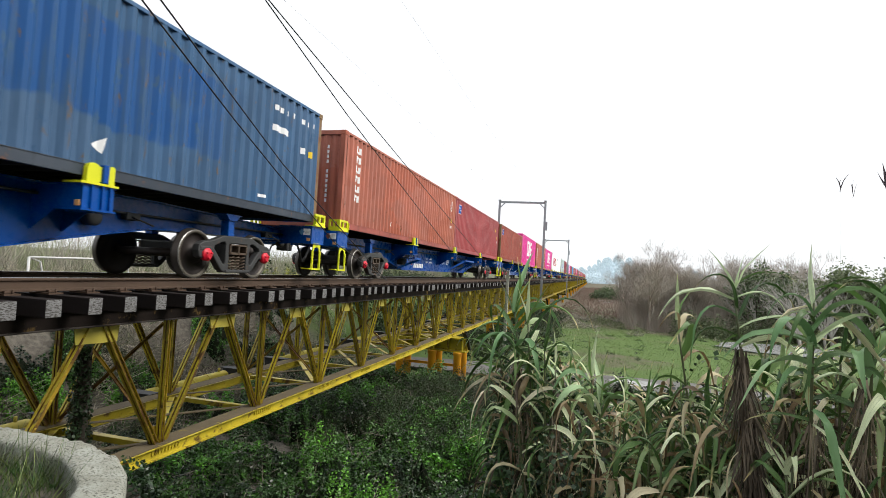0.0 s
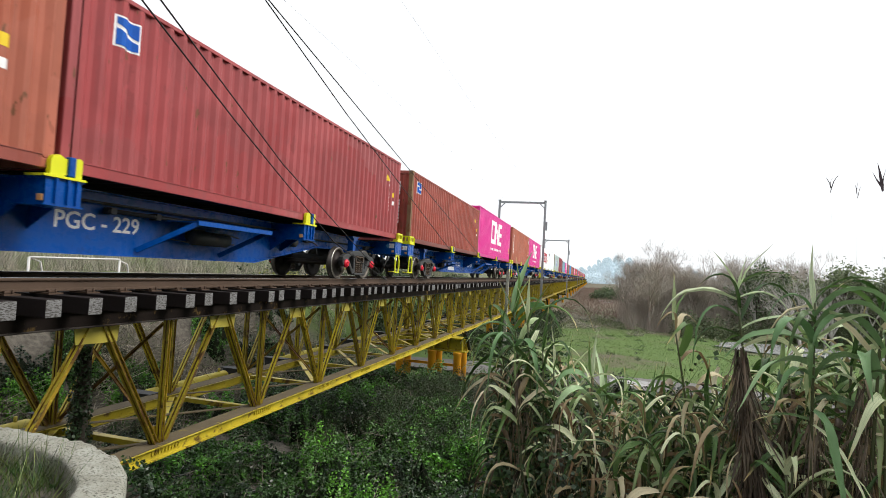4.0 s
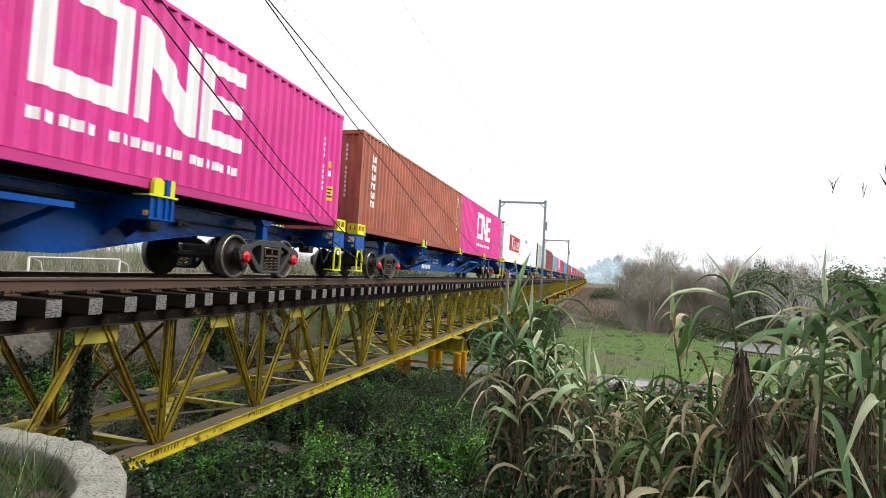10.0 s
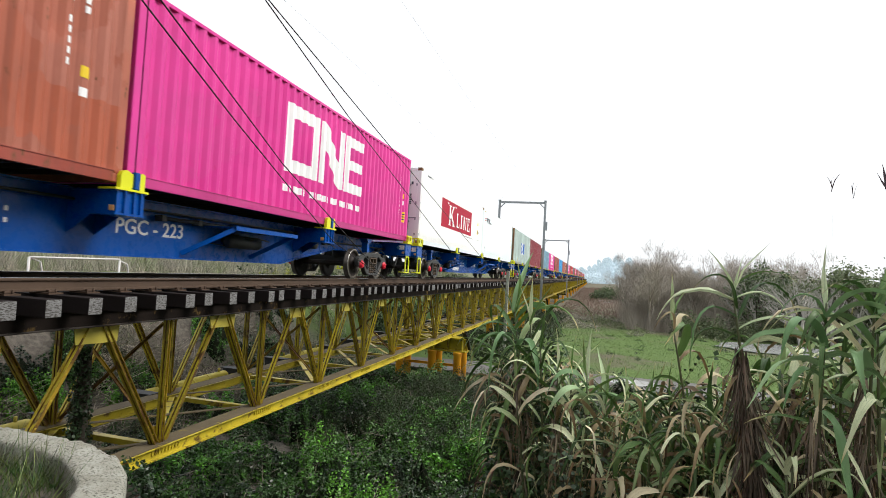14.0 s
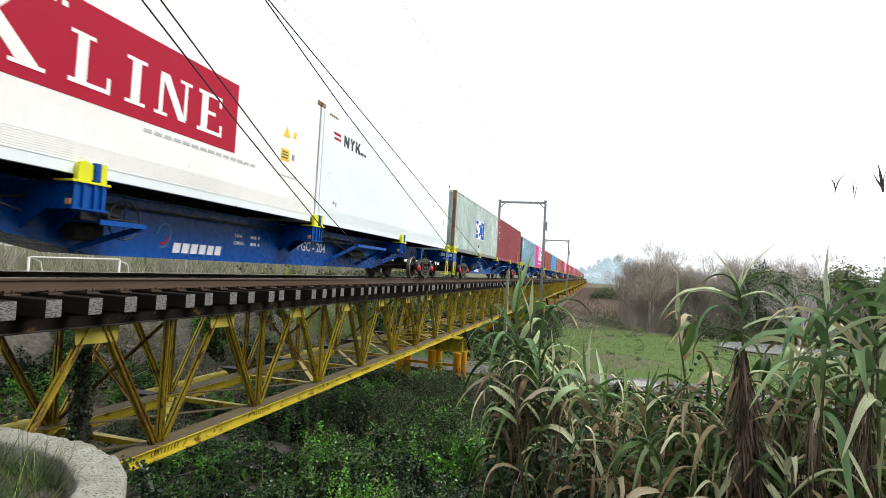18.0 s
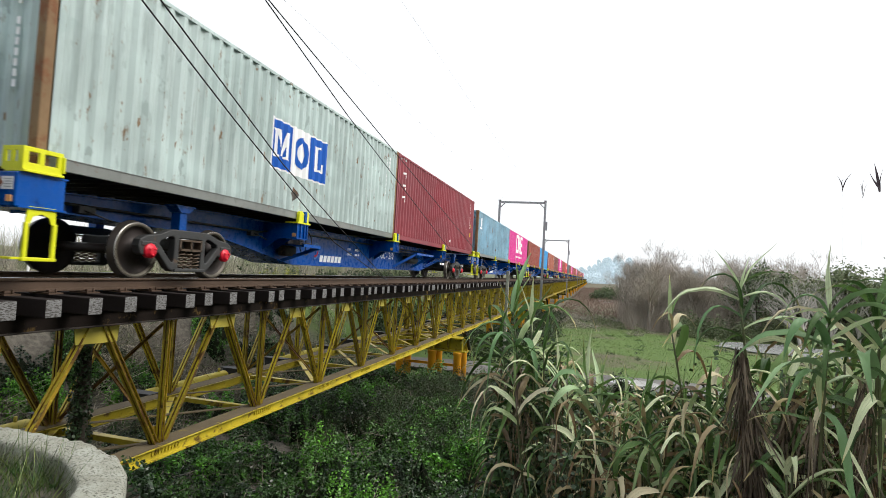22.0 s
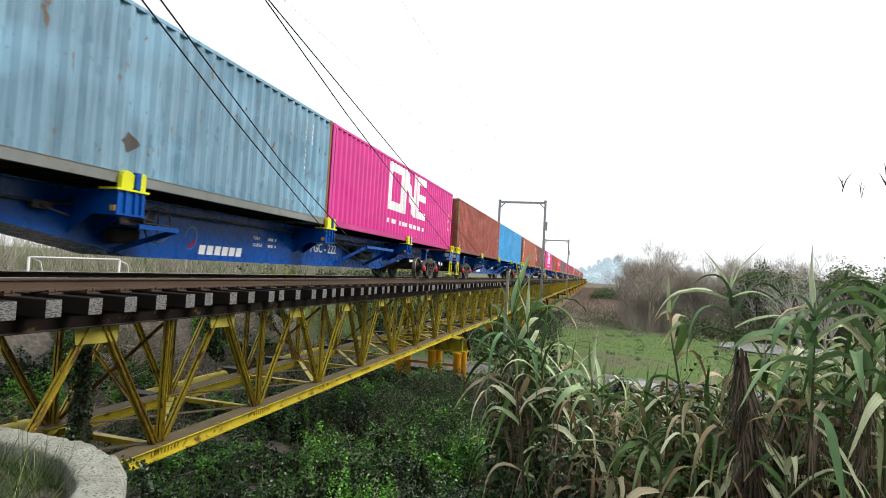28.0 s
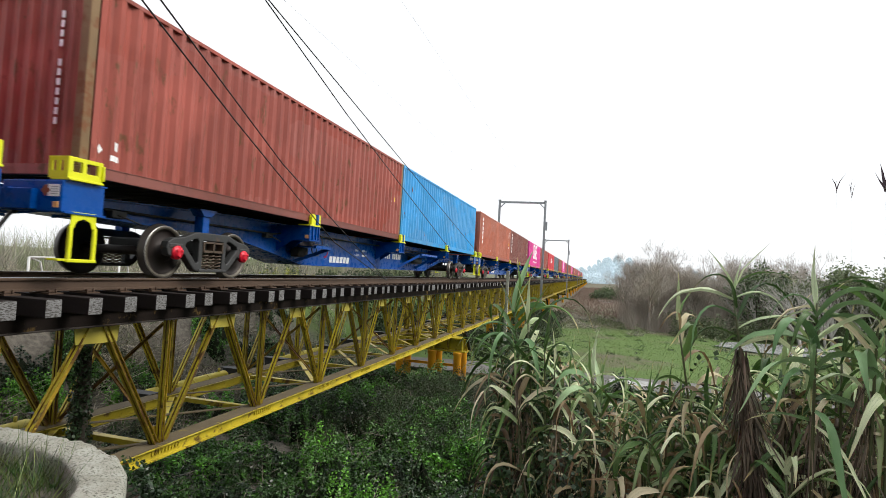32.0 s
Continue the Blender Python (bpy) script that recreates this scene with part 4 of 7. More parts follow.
def container_meshes(high, ribbed):
    h = 2.896 if high else 2.591
    d = {}
    if ribbed:
        vs, fs = corrugated(41, C_LEN - 0.30, 0.052, 0.15, h - 0.06, 0.02)
        d["side"] = raw_mesh("side_panel", [(x, y + 0.15, z) for x, y, z in vs], fs, None)
        vs, fs = corrugated(9, 2 * C_W - 0.24, 0.045, 0.15, h - 0.10, 0.02)
        d["end"] = raw_mesh("end_panel", [(y - C_W + 0.12, -x, z) for x, y, z in vs], [f[::-1] for f in fs], None)
    else:
        bm = B()
        lip = [(-0.03, 0.15)]
        for i in range(9):
            z = 0.155 + i * 0.03
            lip += [(-0.002, z), (0.005, z), (0.005, z + 0.017), (-0.002, z + 0.017)]
        prism(bm, lip + [(0.0, 0.42), (0.0, h - 0.07), (-0.03, h - 0.07)], "y", 0.15, C_LEN - 0.15)
        d["side"] = mesh_of("side_panel", bm, None)
        bm = B()
        box(bm, -C_W + 0.12, 0.0, 0.15, C_W - 0.12, 0.03, h - 0.1)
        d["end"] = mesh_of("end_panel", bm, None)
    bm = B()
    box(bm, -0.06, 0.16, 0.0, 0.0, C_LEN - 0.16, 0.155, 0.006)
    box(bm, -0.012, 0.16, 0.15, 0.008, C_LEN - 0.16, 0.16)
    d["low_rail"] = mesh_of("bottom_side_rail", bm, None)
    bm = B()
    box(bm, -0.075, 0.14, h - 0.075, 0.003, C_LEN - 0.14, h - 0.01, 0.008)
    d["top_rail"] = mesh_of("top_side_rail", bm, None)
    bm = B()
    box(bm, -0.15, 0.002, 0.118, -0.002, 0.135, h - 0.118, 0.012)
    d["post"] = mesh_of("corner_post", bm, None)
    bm = B()
    box(bm, -0.162, 0.0, 0.0, 0.004, 0.178, 0.118, 0.012)
    for x0, y0, x1, y1 in ((0.002, 0.05, 0.006, 0.12),):
        box(bm, x0, y0, 0.03, x1, y1, 0.09)
    d["casting"] = mesh_of("corner_casting", bm, None)
    for key, z0, z1 in (("sill", 0.0, 0.14), ("header", h - 0.12, h - 0.005)):
        bm = B()
        box(bm, -C_W + 0.16, 0.0, z0, C_W - 0.16, 0.06, z1, 0.006)
        d[key] = mesh_of("end_" + key, bm, None)
    bm = B()
    if ribbed:
        for i in range(21):
            y = 0.2 + i * 0.56
            box(bm, -C_W + 0.06, y, h - 0.05, C_W - 0.06, y + 0.36, h - 0.025)
        box(bm, -C_W + 0.06, 0.05, h - 0.06, C_W - 0.06, C_LEN - 0.05, h - 0.045)
    else:
        box(bm, -C_W + 0.06, 0.05, h - 0.06, C_W - 0.06, C_LEN - 0.05, h - 0.03)
    d["roof"] = mesh_of("roof_panel", bm, None)
    bm = B()
    comb = [(C_LEN - 0.06, 0.145), (0.06, 0.145), (0.06, 0.11)]
    for i in range(30):
        y = 0.3 + i * 0.39
        comb += [(y, 0.11), (y, 0.02), (y + 0.045, 0.02), (y + 0.045, 0.11)]
    prism(bm, comb + [(C_LEN - 0.06, 0.11)], "x", -C_W + 0.06, C_W - 0.06)
    d["floor"] = mesh_of("floor", bm, None)
    # one leaf of the doors, with two lock bars and hinges
    bm = B()
    box(bm, -1.06, 0.0, 0.15, -0.01, 0.045, h - 0.12, 0.006)
    d["door"] = mesh_of("door", bm, None)
    bm = B()
    for x in (-0.75, -0.3):
        tube(bm, [(x, -0.035, 0.06), (x, -0.035, h - 0.06)], 0.019, 8)
        for z in (0.2, 0.8, 1.5, 2.2):
            box(bm, x - 0.05, -0.05, z, x + 0.05, 0.0, z + 0.06)
        box(bm, x - 0.02, -0.06, 0.95, x + 0.32, -0.04, 0.99)
    d["bars"] = mesh_of("lock_bars", bm, None)
    bm = B()
    for z in (0.3, 0.9, 1.5, 2.2):
        box(bm, -1.15, -0.02, z, -0.95, 0.0, z + 0.09)
    d["hinges"] = mesh_of("hinges", bm, None)
    return d


CM = {(hi, rib): container_meshes(hi, rib) for hi in (0, 1) for rib in (0, 1)}


def mat_copy(me, material, cache={}):
    key = (me.name, material.name)
    if key not in cache:
        c = me.copy()
        c.materials.clear()
        c.materials.append(material)
        cache[key] = c
    return cache[key]


RAIL_OF = {"cont_pink": "rail_pink", "cont_redbrown": "rail_brown", "cont_brown": "cont_redbrown", "cont_blue": "rail_slate", "cont_beige": "rail_grey", "cont_greyblue": "rail_grey", "cont_white": "cont_palegrey"}


def build_container(high, ribbed, colour, label, post=None, doors=False, deco=None):
    g = thing("shipping_container", label, "shipping container", "containers on the train")
    d, m = CM[(high, ribbed)], M[colour]
    h = 2.896 if high else 2.591
    mirror = Matrix.Rotation(radians(180), 4, "Z")
    def put(name, key, mm, mat, label2=""):
        ob = part(name, mat_copy(d[key], mat), None, g, label2)
        ob.matrix_basis = mm
        return ob
    right = pose(C_W, 0, 0)
    left = Matrix.Translation((-C_W, C_LEN, 0)) @ mirror
    for mm in (right, left):
        put("side_panel", "side", mm, m)
        put("bottom_side_rail", "low_rail", mm, M[RAIL_OF.get(colour, colour)])
        put("top_side_rail", "top_rail", mm, m)
    for mm in (pose(0, 0.04, 0), Matrix.Translation((0, C_LEN - 0.04, 0)) @ mirror):
        if doors and mm.translation.y < 1:
            for q, mx in ((1, pose(0, 0.03, 0)), (-1, pose(1.07, 0.03, 0))):
                dr = put("door", "door", mx, m)
                bars = part("lock_bars", mat_copy(d["bars"], M["galv"]), None, dr, "galvanised lock bars")
            hg = part("hinges", mat_copy(d["hinges"], M["galv"]), None, dr)
            hg.matrix_basis = pose(1.1, 0, 0)
        else:
            put("end_panel", "end", mm, m)
    for mm in (pose(0, 0.012, 0), Matrix.Translation((0, C_LEN - 0.012, 0)) @ mirror):
        put("end_sill", "sill", mm, m)
        put("end_header", "header", mm, m)
    put("roof_panel", "roof", pose(0, 0, 0), m)
    put("floor", "floor", pose(0, 0, 0), M["plywood"], "dark timber floor")
    pm = M[post] if post else m
    for sx in (1, -1):
        for ye in (0, 1):
            if sx > 0:
                mm = pose(C_W, 0, 0) if not ye else pose(C_W, C_LEN - 0.152, 0)
                mc = pose(C_W, 0, 0) if not ye else pose(C_W, C_LEN - 0.178, 0)
            else:
                mm = Matrix.Translation((-C_W, 0.152 if not ye else C_LEN, 0)) @ mirror
                mc = Matrix.Translation((-C_W, 0.178 if not ye else C_LEN, 0)) @ mirror
            put("corner_post", "post", mm, pm)
            for z in (0, h - 0.118):
                put("corner_casting", "casting", Matrix.Translation((0, 0, z)) @ mc, M["rusty_post"] if not ribbed else pm)
    on_ribs[0] = bool(ribbed)
    if deco:
        deco(g, h)
    return g


RIB_STEP = (C_LEN - 0.34) / 41
on_ribs = [False]


def paint_mark(bm, outline, x, lift):
    """Paint on the side: flat on a smooth side, following the ribs on a corrugated one."""
    if not on_ribs[0]:
        prism(bm, outline, "x", x + 0.002, x + 0.006 + lift)
        return
    f = bm.faces.new([bm.verts.new((0.0, p, q)) for p, q in outline])
    if f.normal.x < 0 or (f.normal_update() or f.normal.x < 0):
        f.normal_flip()
    lo, hi = min(p for p, q in outline), max(p for p, q in outline)
    geom = [f] + list(f.verts) + list(f.edges)
    for k in range(int((lo - 0.17) / RIB_STEP * 4) + 1, int((hi - 0.17) / RIB_STEP * 4) + 1):
        cut = bmesh.ops.bisect_plane(bm, geom=geom, plane_co=(0, 0.17 + k * RIB_STEP / 4, 0), plane_no=(0, 1, 0))
        geom = cut["geom"]
    for q in geom:
        if isinstance(q, bmesh.types.BMFace):
            q.smooth = False
    for v in {v for q in geom if isinstance(q, bmesh.types.BMFace) for v in q.verts}:
        s = ((v.co.y - 0.17) / RIB_STEP) % 1.0
        d = 0.0 if s <= 0.25 else -0.208 * (s - 0.25) if s < 0.5 else -0.052 if s <= 0.75 else -0.208 * (1.0 - s)
        v.co.x = x + d + 0.003 + lift


def mark(g, name, mat, polys, label="", x=C_W):
    """A thin painted mark on the side: outlines in (y, z)."""
    for i, o in enumerate(polys):
        bm = B()
        for j, q in enumerate(o if isinstance(o[0], list) else [o]):
            paint_mark(bm, q, x, 0.00025 * ((i + 3 * j) % 12))
        part(name, bm, M[mat], g, label)


def rect(y0, z0, y1, z1):
    return [(y0, z0), (y1, z0), (y1, z1), (y0, z1)]


def serial(g, h, mat="white_mark", y=11.45, n=11, z_top=None):
    z_top = z_top or h - 0.25
    line = [rect(y, z_top - i * 0.135 - 0.095, y + 0.055, z_top - i * 0.135 - 0.008) for i in range(n) if i not in (4, n - 1)]
    mark(g, "serial_bars", mat, [line], "vertical serial marking bars")
    mark(g, "serial_bars", mat, [[rect(y + 0.22, z_top - i * 0.125 - 0.19, y + 0.28, z_top - i * 0.125 - 0.1) for i in range(4)]], "vertical serial marking bars")


def front_serial(g, h):
    bm = B()
    for i in range(12):
        if i != 4:
            z = h - 0.4 - i * 0.13
            box(bm, 0.70, 0.026, z - 0.09, 0.755, 0.036, z)
    part("serial_bars", bm, M["white_mark"], g, "vertical serial marking bars")


def stickers(g, h, items):
    for mat, y, z, w, hh in items:
        mark(g, "sticker", mat, [rect(y, z, y + w, z + hh)])


def deco_pink(g, h):
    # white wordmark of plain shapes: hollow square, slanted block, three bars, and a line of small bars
    y0, z0, z1 = 4.05, 0.98 if h > 2.7 else 0.92, 2.48
    def ring(a, b, t):
        return [rect(a, z0, b, z0 + t), rect(a, z1 - t, b, z1), rect(a, z0 + t, a + t, z1 - t), rect(b - t, z0 + t, b, z1 - t)]
    n0 = y0 + 1.55
    e0 = n0 + 1.36
    polys = [ring(y0, y0 + 1.42, 0.29),
             [rect(n0, z0, n0 + 0.28, z1), [(n0 + 0.28, z1), (n0 + 0.28, z1 - 0.66), (n0 + 0.94, z0), (n0 + 0.94, z0 + 0.66)], rect(n0 + 0.94, z0, n0 + 1.22, z1)],
             [rect(e0, z0 + 0.27, e0 + 0.30, z1 - 0.27), rect(e0, z0, e0 + 1.10, z0 + 0.27), rect(e0 + 0.30, 1.60, e0 + 1.04, 1.86), rect(e0, z1 - 0.27, e0 + 1.10, z1)]]
    mark(g, "wordmark", "white_mark", polys, "large white block wordmark")
    y, polys, zs = y0 + 0.02, [], z0 - 0.43
    for i, w in enumerate((0.2, 0.2, 0.17, 0.22, 0.2, 0, 0.2, 0.17, 0.17, 0.26, 0.2, 0.19, 0.2, 0, 0.17, 0.2, 0.19, 0.19, 0.17, 0.17, 0.17)):
        if w:
            polys.append(rect(y, zs, y + w - 0.06, zs + 0.15))
        y += w or 0.16
    mark(g, "slogan_bar", "white_mark", polys, "small white block mark")
    serial(g, h, y=11.32, z_top=2.15)
    stickers(g, h, [("yellow_mark", 11.57, 1.44, 0.13, 0.16), ("white_mark", 11.57, 1.22, 0.13, 0.14)])
    if h > 2.7:
        mark(g, "warning_sign", "yellow_mark", [rect(11.56, 0.62, 11.80, 0.98)])
        mark(g, "sign_print", "dark_mark", [[rect(11.59, 0.88 - 0.09 * i, 11.77 - 0.05 * (i % 2), 0.92 - 0.09 * i) for i in range(3)]], "", C_W + 0.004)
    else:
        mark(g, "warning_sign", "yellow_mark", [[(11.52, 0.85), (11.75, 0.85), (11.63, 1.08)]])


def deco_blue(g, h):
    mark(g, "serial_bars", "white_mark", [[rect(10.23 + i * 0.22, 2.15, 10.32 + i * 0.22, 2.26) for i in range(8) if i != 4]], "serial marking bars")
    stickers(g, h, [("white_mark", 10.2, 1.72, 0.6, 0.13), ("white_mark", 11.35, 1.48, 0.12, 0.14), ("yellow_mark", 11.68, 1.45, 0.13, 0.15), ("white_mark", 9.8, 0.29, 0.26, 0.06)])
    mark(g, "torn_label", "white_mark", [[(6.07, 0.44), (6.22, 0.34), (6.27, 0.57)]])


def deco_triton(g, h):
    polys = []
    for i in range(6):
        z = 2.33 - i * 0.268
        polys.append([rect(0.76, z - 0.19, 0.83, z), rect(0.83, z - 0.19 + (i % 2) * 0.125, 0.98, z - 0.125 + (i % 2) * 0.125), rect(0.98, z - 0.20, 1.05, z - 0.02)])
    mark(g, "name_bar", "white_mark", polys, "vertical white name marks")
    front_serial(g, h)
    serial(g, h, y=11.2)
    stickers(g, h, [("yellow_mark", 11.42, 1.25, 0.13, 0.15), ("white_mark", 11.42, 1.0, 0.13, 0.12)])
    if h < 2.7:
        mark(g, "torn_label", "white_mark", [[(3.62, 0.38), (3.86, 0.37), (3.80, 0.52), (3.70, 0.53)]])


def deco_brown(g, h):
    front_serial(g, h)
    serial(g, h, y=11.3)
    stickers(g, h, [("white_mark", 0.52, 0.42, 0.10, 0.12), ("white_mark", 0.46, 0.27, 0.18, 0.08), ("yellow_mark", 11.45, 1.2, 0.13, 0.14)])
    mark(g, "sticker", "white_mark", [[(0.26, 0.40), (0.32, 0.34), (0.38, 0.40), (0.32, 0.47)]])


def deco_crimson(g, h):
    front_serial(g, h)
    serial(g, h, y=11.31, z_top=2.15)
    mark(g, "logo_panel", "white_mark", [rect(0.66, 1.86, 1.07, 2.30)], "small white logo panel")
    mark(g, "logo_shape", "blue_mark", [[(0.69, 1.89), (1.04, 1.89), (1.04, 2.0), (0.69, 2.12)], [(0.69, 2.18), (1.04, 2.05), (1.04, 2.27), (0.69, 2.27)]], "", C_W + 0.006)
    stickers(g, h, [("yellow_mark", 11.57, 1.34, 0.14, 0.15), ("white_mark", 11.55, 1.08, 0.17, 0.13)])
    mark(g, "torn_label", "white_mark", [[(10.66, 1.15), (10.70, 1.04), (10.78, 1.06), (10.76, 1.18), (10.70, 1.22)]])
    mark(g, "warning_sign", "yellow_mark", [[(11.0, 1.80), (11.22, 1.80), (11.1, 2.0)]])


def deco_kline(g, h):
    mark(g, "logo_panel", "red_mark", [rect(3.07, 0.96, 9.10, 2.21)], "dark red logo panel")
    x = C_W + 0.006
    def foot(y0, y1, z):
        return rect(y0, z, y1, z + 0.05)
    polys = [[rect(4.40, 1.16, 4.62, 1.98), foot(4.30, 4.72, 1.11), foot(4.30, 4.72, 1.98), [(4.62, 1.52), (4.98, 1.98), (5.16, 1.98), (4.70, 1.42)], [(4.72, 1.56), (5.10, 1.16), (5.38, 1.16), (4.84, 1.68)], foot(5.02, 5.46, 1.11), foot(4.90, 5.26, 1.98)],
             [rect(5.85, 1.20, 6.01, 1.76), foot(5.75, 6.11, 1.76), rect(5.75, 1.14, 6.37, 1.20), rect(6.31, 1.20, 6.37, 1.36)],
             [rect(6.71, 1.20, 6.87, 1.76), foot(6.61, 6.97, 1.76), foot(6.61, 6.97, 1.15)],
             [rect(7.23, 1.20, 7.31, 1.76), [(7.23, 1.80), (7.41, 1.80), (7.81, 1.16), (7.65, 1.16)], rect(7.75, 1.20, 7.82, 1.76), foot(7.15, 7.41, 1.15), foot(7.65, 7.91, 1.76)],
             [rect(8.15, 1.20, 8.31, 1.76), rect(8.07, 1.14, 8.69, 1.20), rect(8.07, 1.76, 8.65, 1.82), rect(8.31, 1.46, 8.51, 1.52), rect(8.63, 1.20, 8.69, 1.34), rect(8.59, 1.64, 8.65, 1.76)],
             rect(4.02, 2.04, 4.10, 2.11), rect(4.16, 2.04, 4.24, 2.11), rect(5.44, 2.02, 5.52, 2.09), rect(5.60, 2.02, 5.68, 2.09)]
    mark(g, "logo_shape", "white_mark", polys, "white block shapes", x)
    stickers(g, h, [("yellow_mark", 10.62, 1.17, 0.32, 0.25), ("yellow_mark", 11.07, 1.72, 0.11, 0.14), ("galv", 11.05, 1.24, 0.1, 0.12)])
    mark(g, "warning_sign", "yellow_mark", [[(10.67, 1.68), (10.93, 1.68), (10.80, 1.92)]])
    mark(g, "data_bars", "faint_mark", [[rect(7.0 + i * 0.2, 0.82, 7.15 + i * 0.2, 0.87) for i in range(14)] + [rect(10.62 + i * 0.1, 0.84, 10.69 + i * 0.1, 0.87) for i in range(7)]], "faint grey lettering bars")
    mark(g, "label_bars", "dark_mark", [[rect(10.66, 1.35 - 0.06 * i, 10.88, 1.37 - 0.06 * i) for i in range(3)]], "", C_W + 0.006)
    mark(g, "hazard_stripe", "dark_mark", [[rect(0.8 + i * 0.16, h - 0.22, 0.88 + i * 0.16, h - 0.15) for i in range(5)]], "dark hazard dashes")
    bm = B()
    for i in range(9):
        box(bm, 0.30 + (i % 5) * 0.13, 0.024, 2.25 - (i // 5) * 0.25, 0.38 + (i % 5) * 0.13, 0.032, 2.36 - (i // 5) * 0.25)
    for i in range(6):
        box(bm, 0.55, 0.024, 1.5 + i * 0.07, 0.85, 0.032, 1.54 + i * 0.07)
    part("data_bars", bm, M["dark_mark"], g, "dark data lettering bars")
    bm = B()
    box(bm, 0.25, 0.022, 0.55, 0.5, 0.032, 0.78)
    box(bm, 0.30, 0.022, 1.1, 0.42, 0.032, 1.3)
    part("sticker", bm, M["yellow_mark"], g)


def deco_nyk(g, h):
    mark(g, "logo_stripe", "red_mark", [[(0.69, 2.31), (1.08, 2.31), (1.08, 2.37), (0.69, 2.37)], [(0.72, 2.19), (1.08, 2.19), (1.08, 2.25), (0.72, 2.25)]], "two red logo stripes")
    polys = []
    for i, y in enumerate((1.28, 1.66, 2.0)):
        if i == 0:
            polys.append([rect(y, 2.12, y + 0.08, 2.42), [(y + 0.08, 2.42), (y + 0.08, 2.28), (y + 0.22, 2.12), (y + 0.22, 2.26)], rect(y + 0.22, 2.12, y + 0.30, 2.42)])
        elif i == 1:
            polys.append([rect(y + 0.09, 2.12, y + 0.18, 2.27), [(y - 0.02, 2.42), (y + 0.09, 2.42), (y + 0.18, 2.27), (y + 0.09, 2.27)], [(y + 0.18, 2.42), (y + 0.29, 2.42), (y + 0.18, 2.27), (y + 0.10, 2.27)]])
        else:
            polys.append([rect(y, 2.12, y + 0.09, 2.42), [(y + 0.09, 2.25), (y + 0.20, 2.42), (y + 0.31, 2.42), (y + 0.13, 2.21)], [(y + 0.10, 2.30), (y + 0.22, 2.12), (y + 0.34, 2.12), (y + 0.17, 2.36)]])
    polys += [rect(2.36 + i * 0.1, 2.13, 2.43 + i * 0.1, 2.2) for i in range(4)]
    mark(g, "logo_shape", "dark_mark", polys, "dark block shapes")
    mark(g, "hazard_stripe", "dark_mark", [[rect(0.42 + i * 0.1, h - 0.19, 0.47 + i * 0.1, h - 0.14) for i in range(5)]], "dark hazard dashes")
    mark(g, "hazard_ground", "yellow_mark", [[rect(0.47 + i * 0.1, h - 0.19, 0.52 + i * 0.1, h - 0.14) for i in range(4)]])
    stickers(g, h, [("yellow_mark", 11.4, 1.0, 0.17, 0.26), ("yellow_mark", 11.43, 1.6, 0.11, 0.12), ("galv", 0.85, 0.55, 0.1, 0.08), ("galv", 1.0, 0.5, 0.06, 0.1)])


def deco_mol(g, h):
    mark(g, "logo_ground", "white_mark", [rect(4.81, 0.94, 7.24, 2.0)], "white logo border")
    mark(g, "logo_panel", "blue_mark", [rect(4.85, 0.98, 5.62, 1.96), rect(6.44, 0.98, 7.2, 1.96)], "blue logo squares", C_W + 0.006)
    x = C_W + 0.011
    polys = [[rect(4.98, 1.25, 5.05, 1.74), [(5.0, 1.78), (5.12, 1.78), (5.28, 1.25), (5.20, 1.25)], [(5.36, 1.78), (5.46, 1.78), (5.28, 1.25), (5.22, 1.25)], rect(5.36, 1.25, 5.48, 1.74), rect(4.92, 1.2, 5.10, 1.25), rect(5.30, 1.2, 5.54, 1.25), rect(4.92, 1.74, 5.06, 1.79), rect(5.42, 1.74, 5.54, 1.79)],
             [rect(6.66, 1.25, 6.78, 1.74), rect(6.58, 1.74, 6.87, 1.79), rect(6.58, 1.2, 7.06, 1.25), rect(7.0, 1.25, 7.06, 1.42)]]
    mark(g, "logo_shape", "white_mark", polys, "white block shapes", x)
    bm = B()
    ring = lambda r1, r2: [(6.03 + r1 * math.cos(k * 0.3927), 1.47 + r2 * math.sin(k * 0.3927)) for k in range(16)]
    outer, inner = ring(0.28, 0.36), ring(0.15, 0.24)
    for k in range(16):
        paint_mark(bm, [outer[k], outer[(k + 1) % 16], inner[(k + 1) % 16], inner[k]], x, 0.0)
    part("logo_ring", bm, M["blue_mark"], g)
    mark(g, "old_placard", "steel_dirty", [[(5.66, 0.53), (5.84, 0.36), (6.02, 0.53), (5.84, 0.70)]], "dark diamond placard stain")
    front_serial(g, h)
    serial(g, h, y=11.2)


def deco_tex(g, h):
    polys = []
    for i, z in enumerate((2.48, 2.06, 1.66)):
        polys.append([rect(0.56, z - 0.30, 0.66, z), rect(0.66, z - 0.2, 0.86, z - 0.13), rect(0.78, z - 0.36, 0.86, z - 0.22)])
    mark(g, "name_bar", "white_mark", polys, "vertical white name marks")
    mark(g, "hazard_stripe", "cont_beige", [[rect(0.35 + i * 0.12, 2.74, 0.41 + i * 0.12, 2.80) for i in range(5)]])
    serial(g, h, y=11.35)
    stickers(g, h, [("white_mark", 7.3, 0.36, 0.1, 0.1), ("yellow_mark", 11.42, 0.9, 0.2, 0.2), ("yellow_mark", 11.45, 1.4, 0.14, 0.16)])


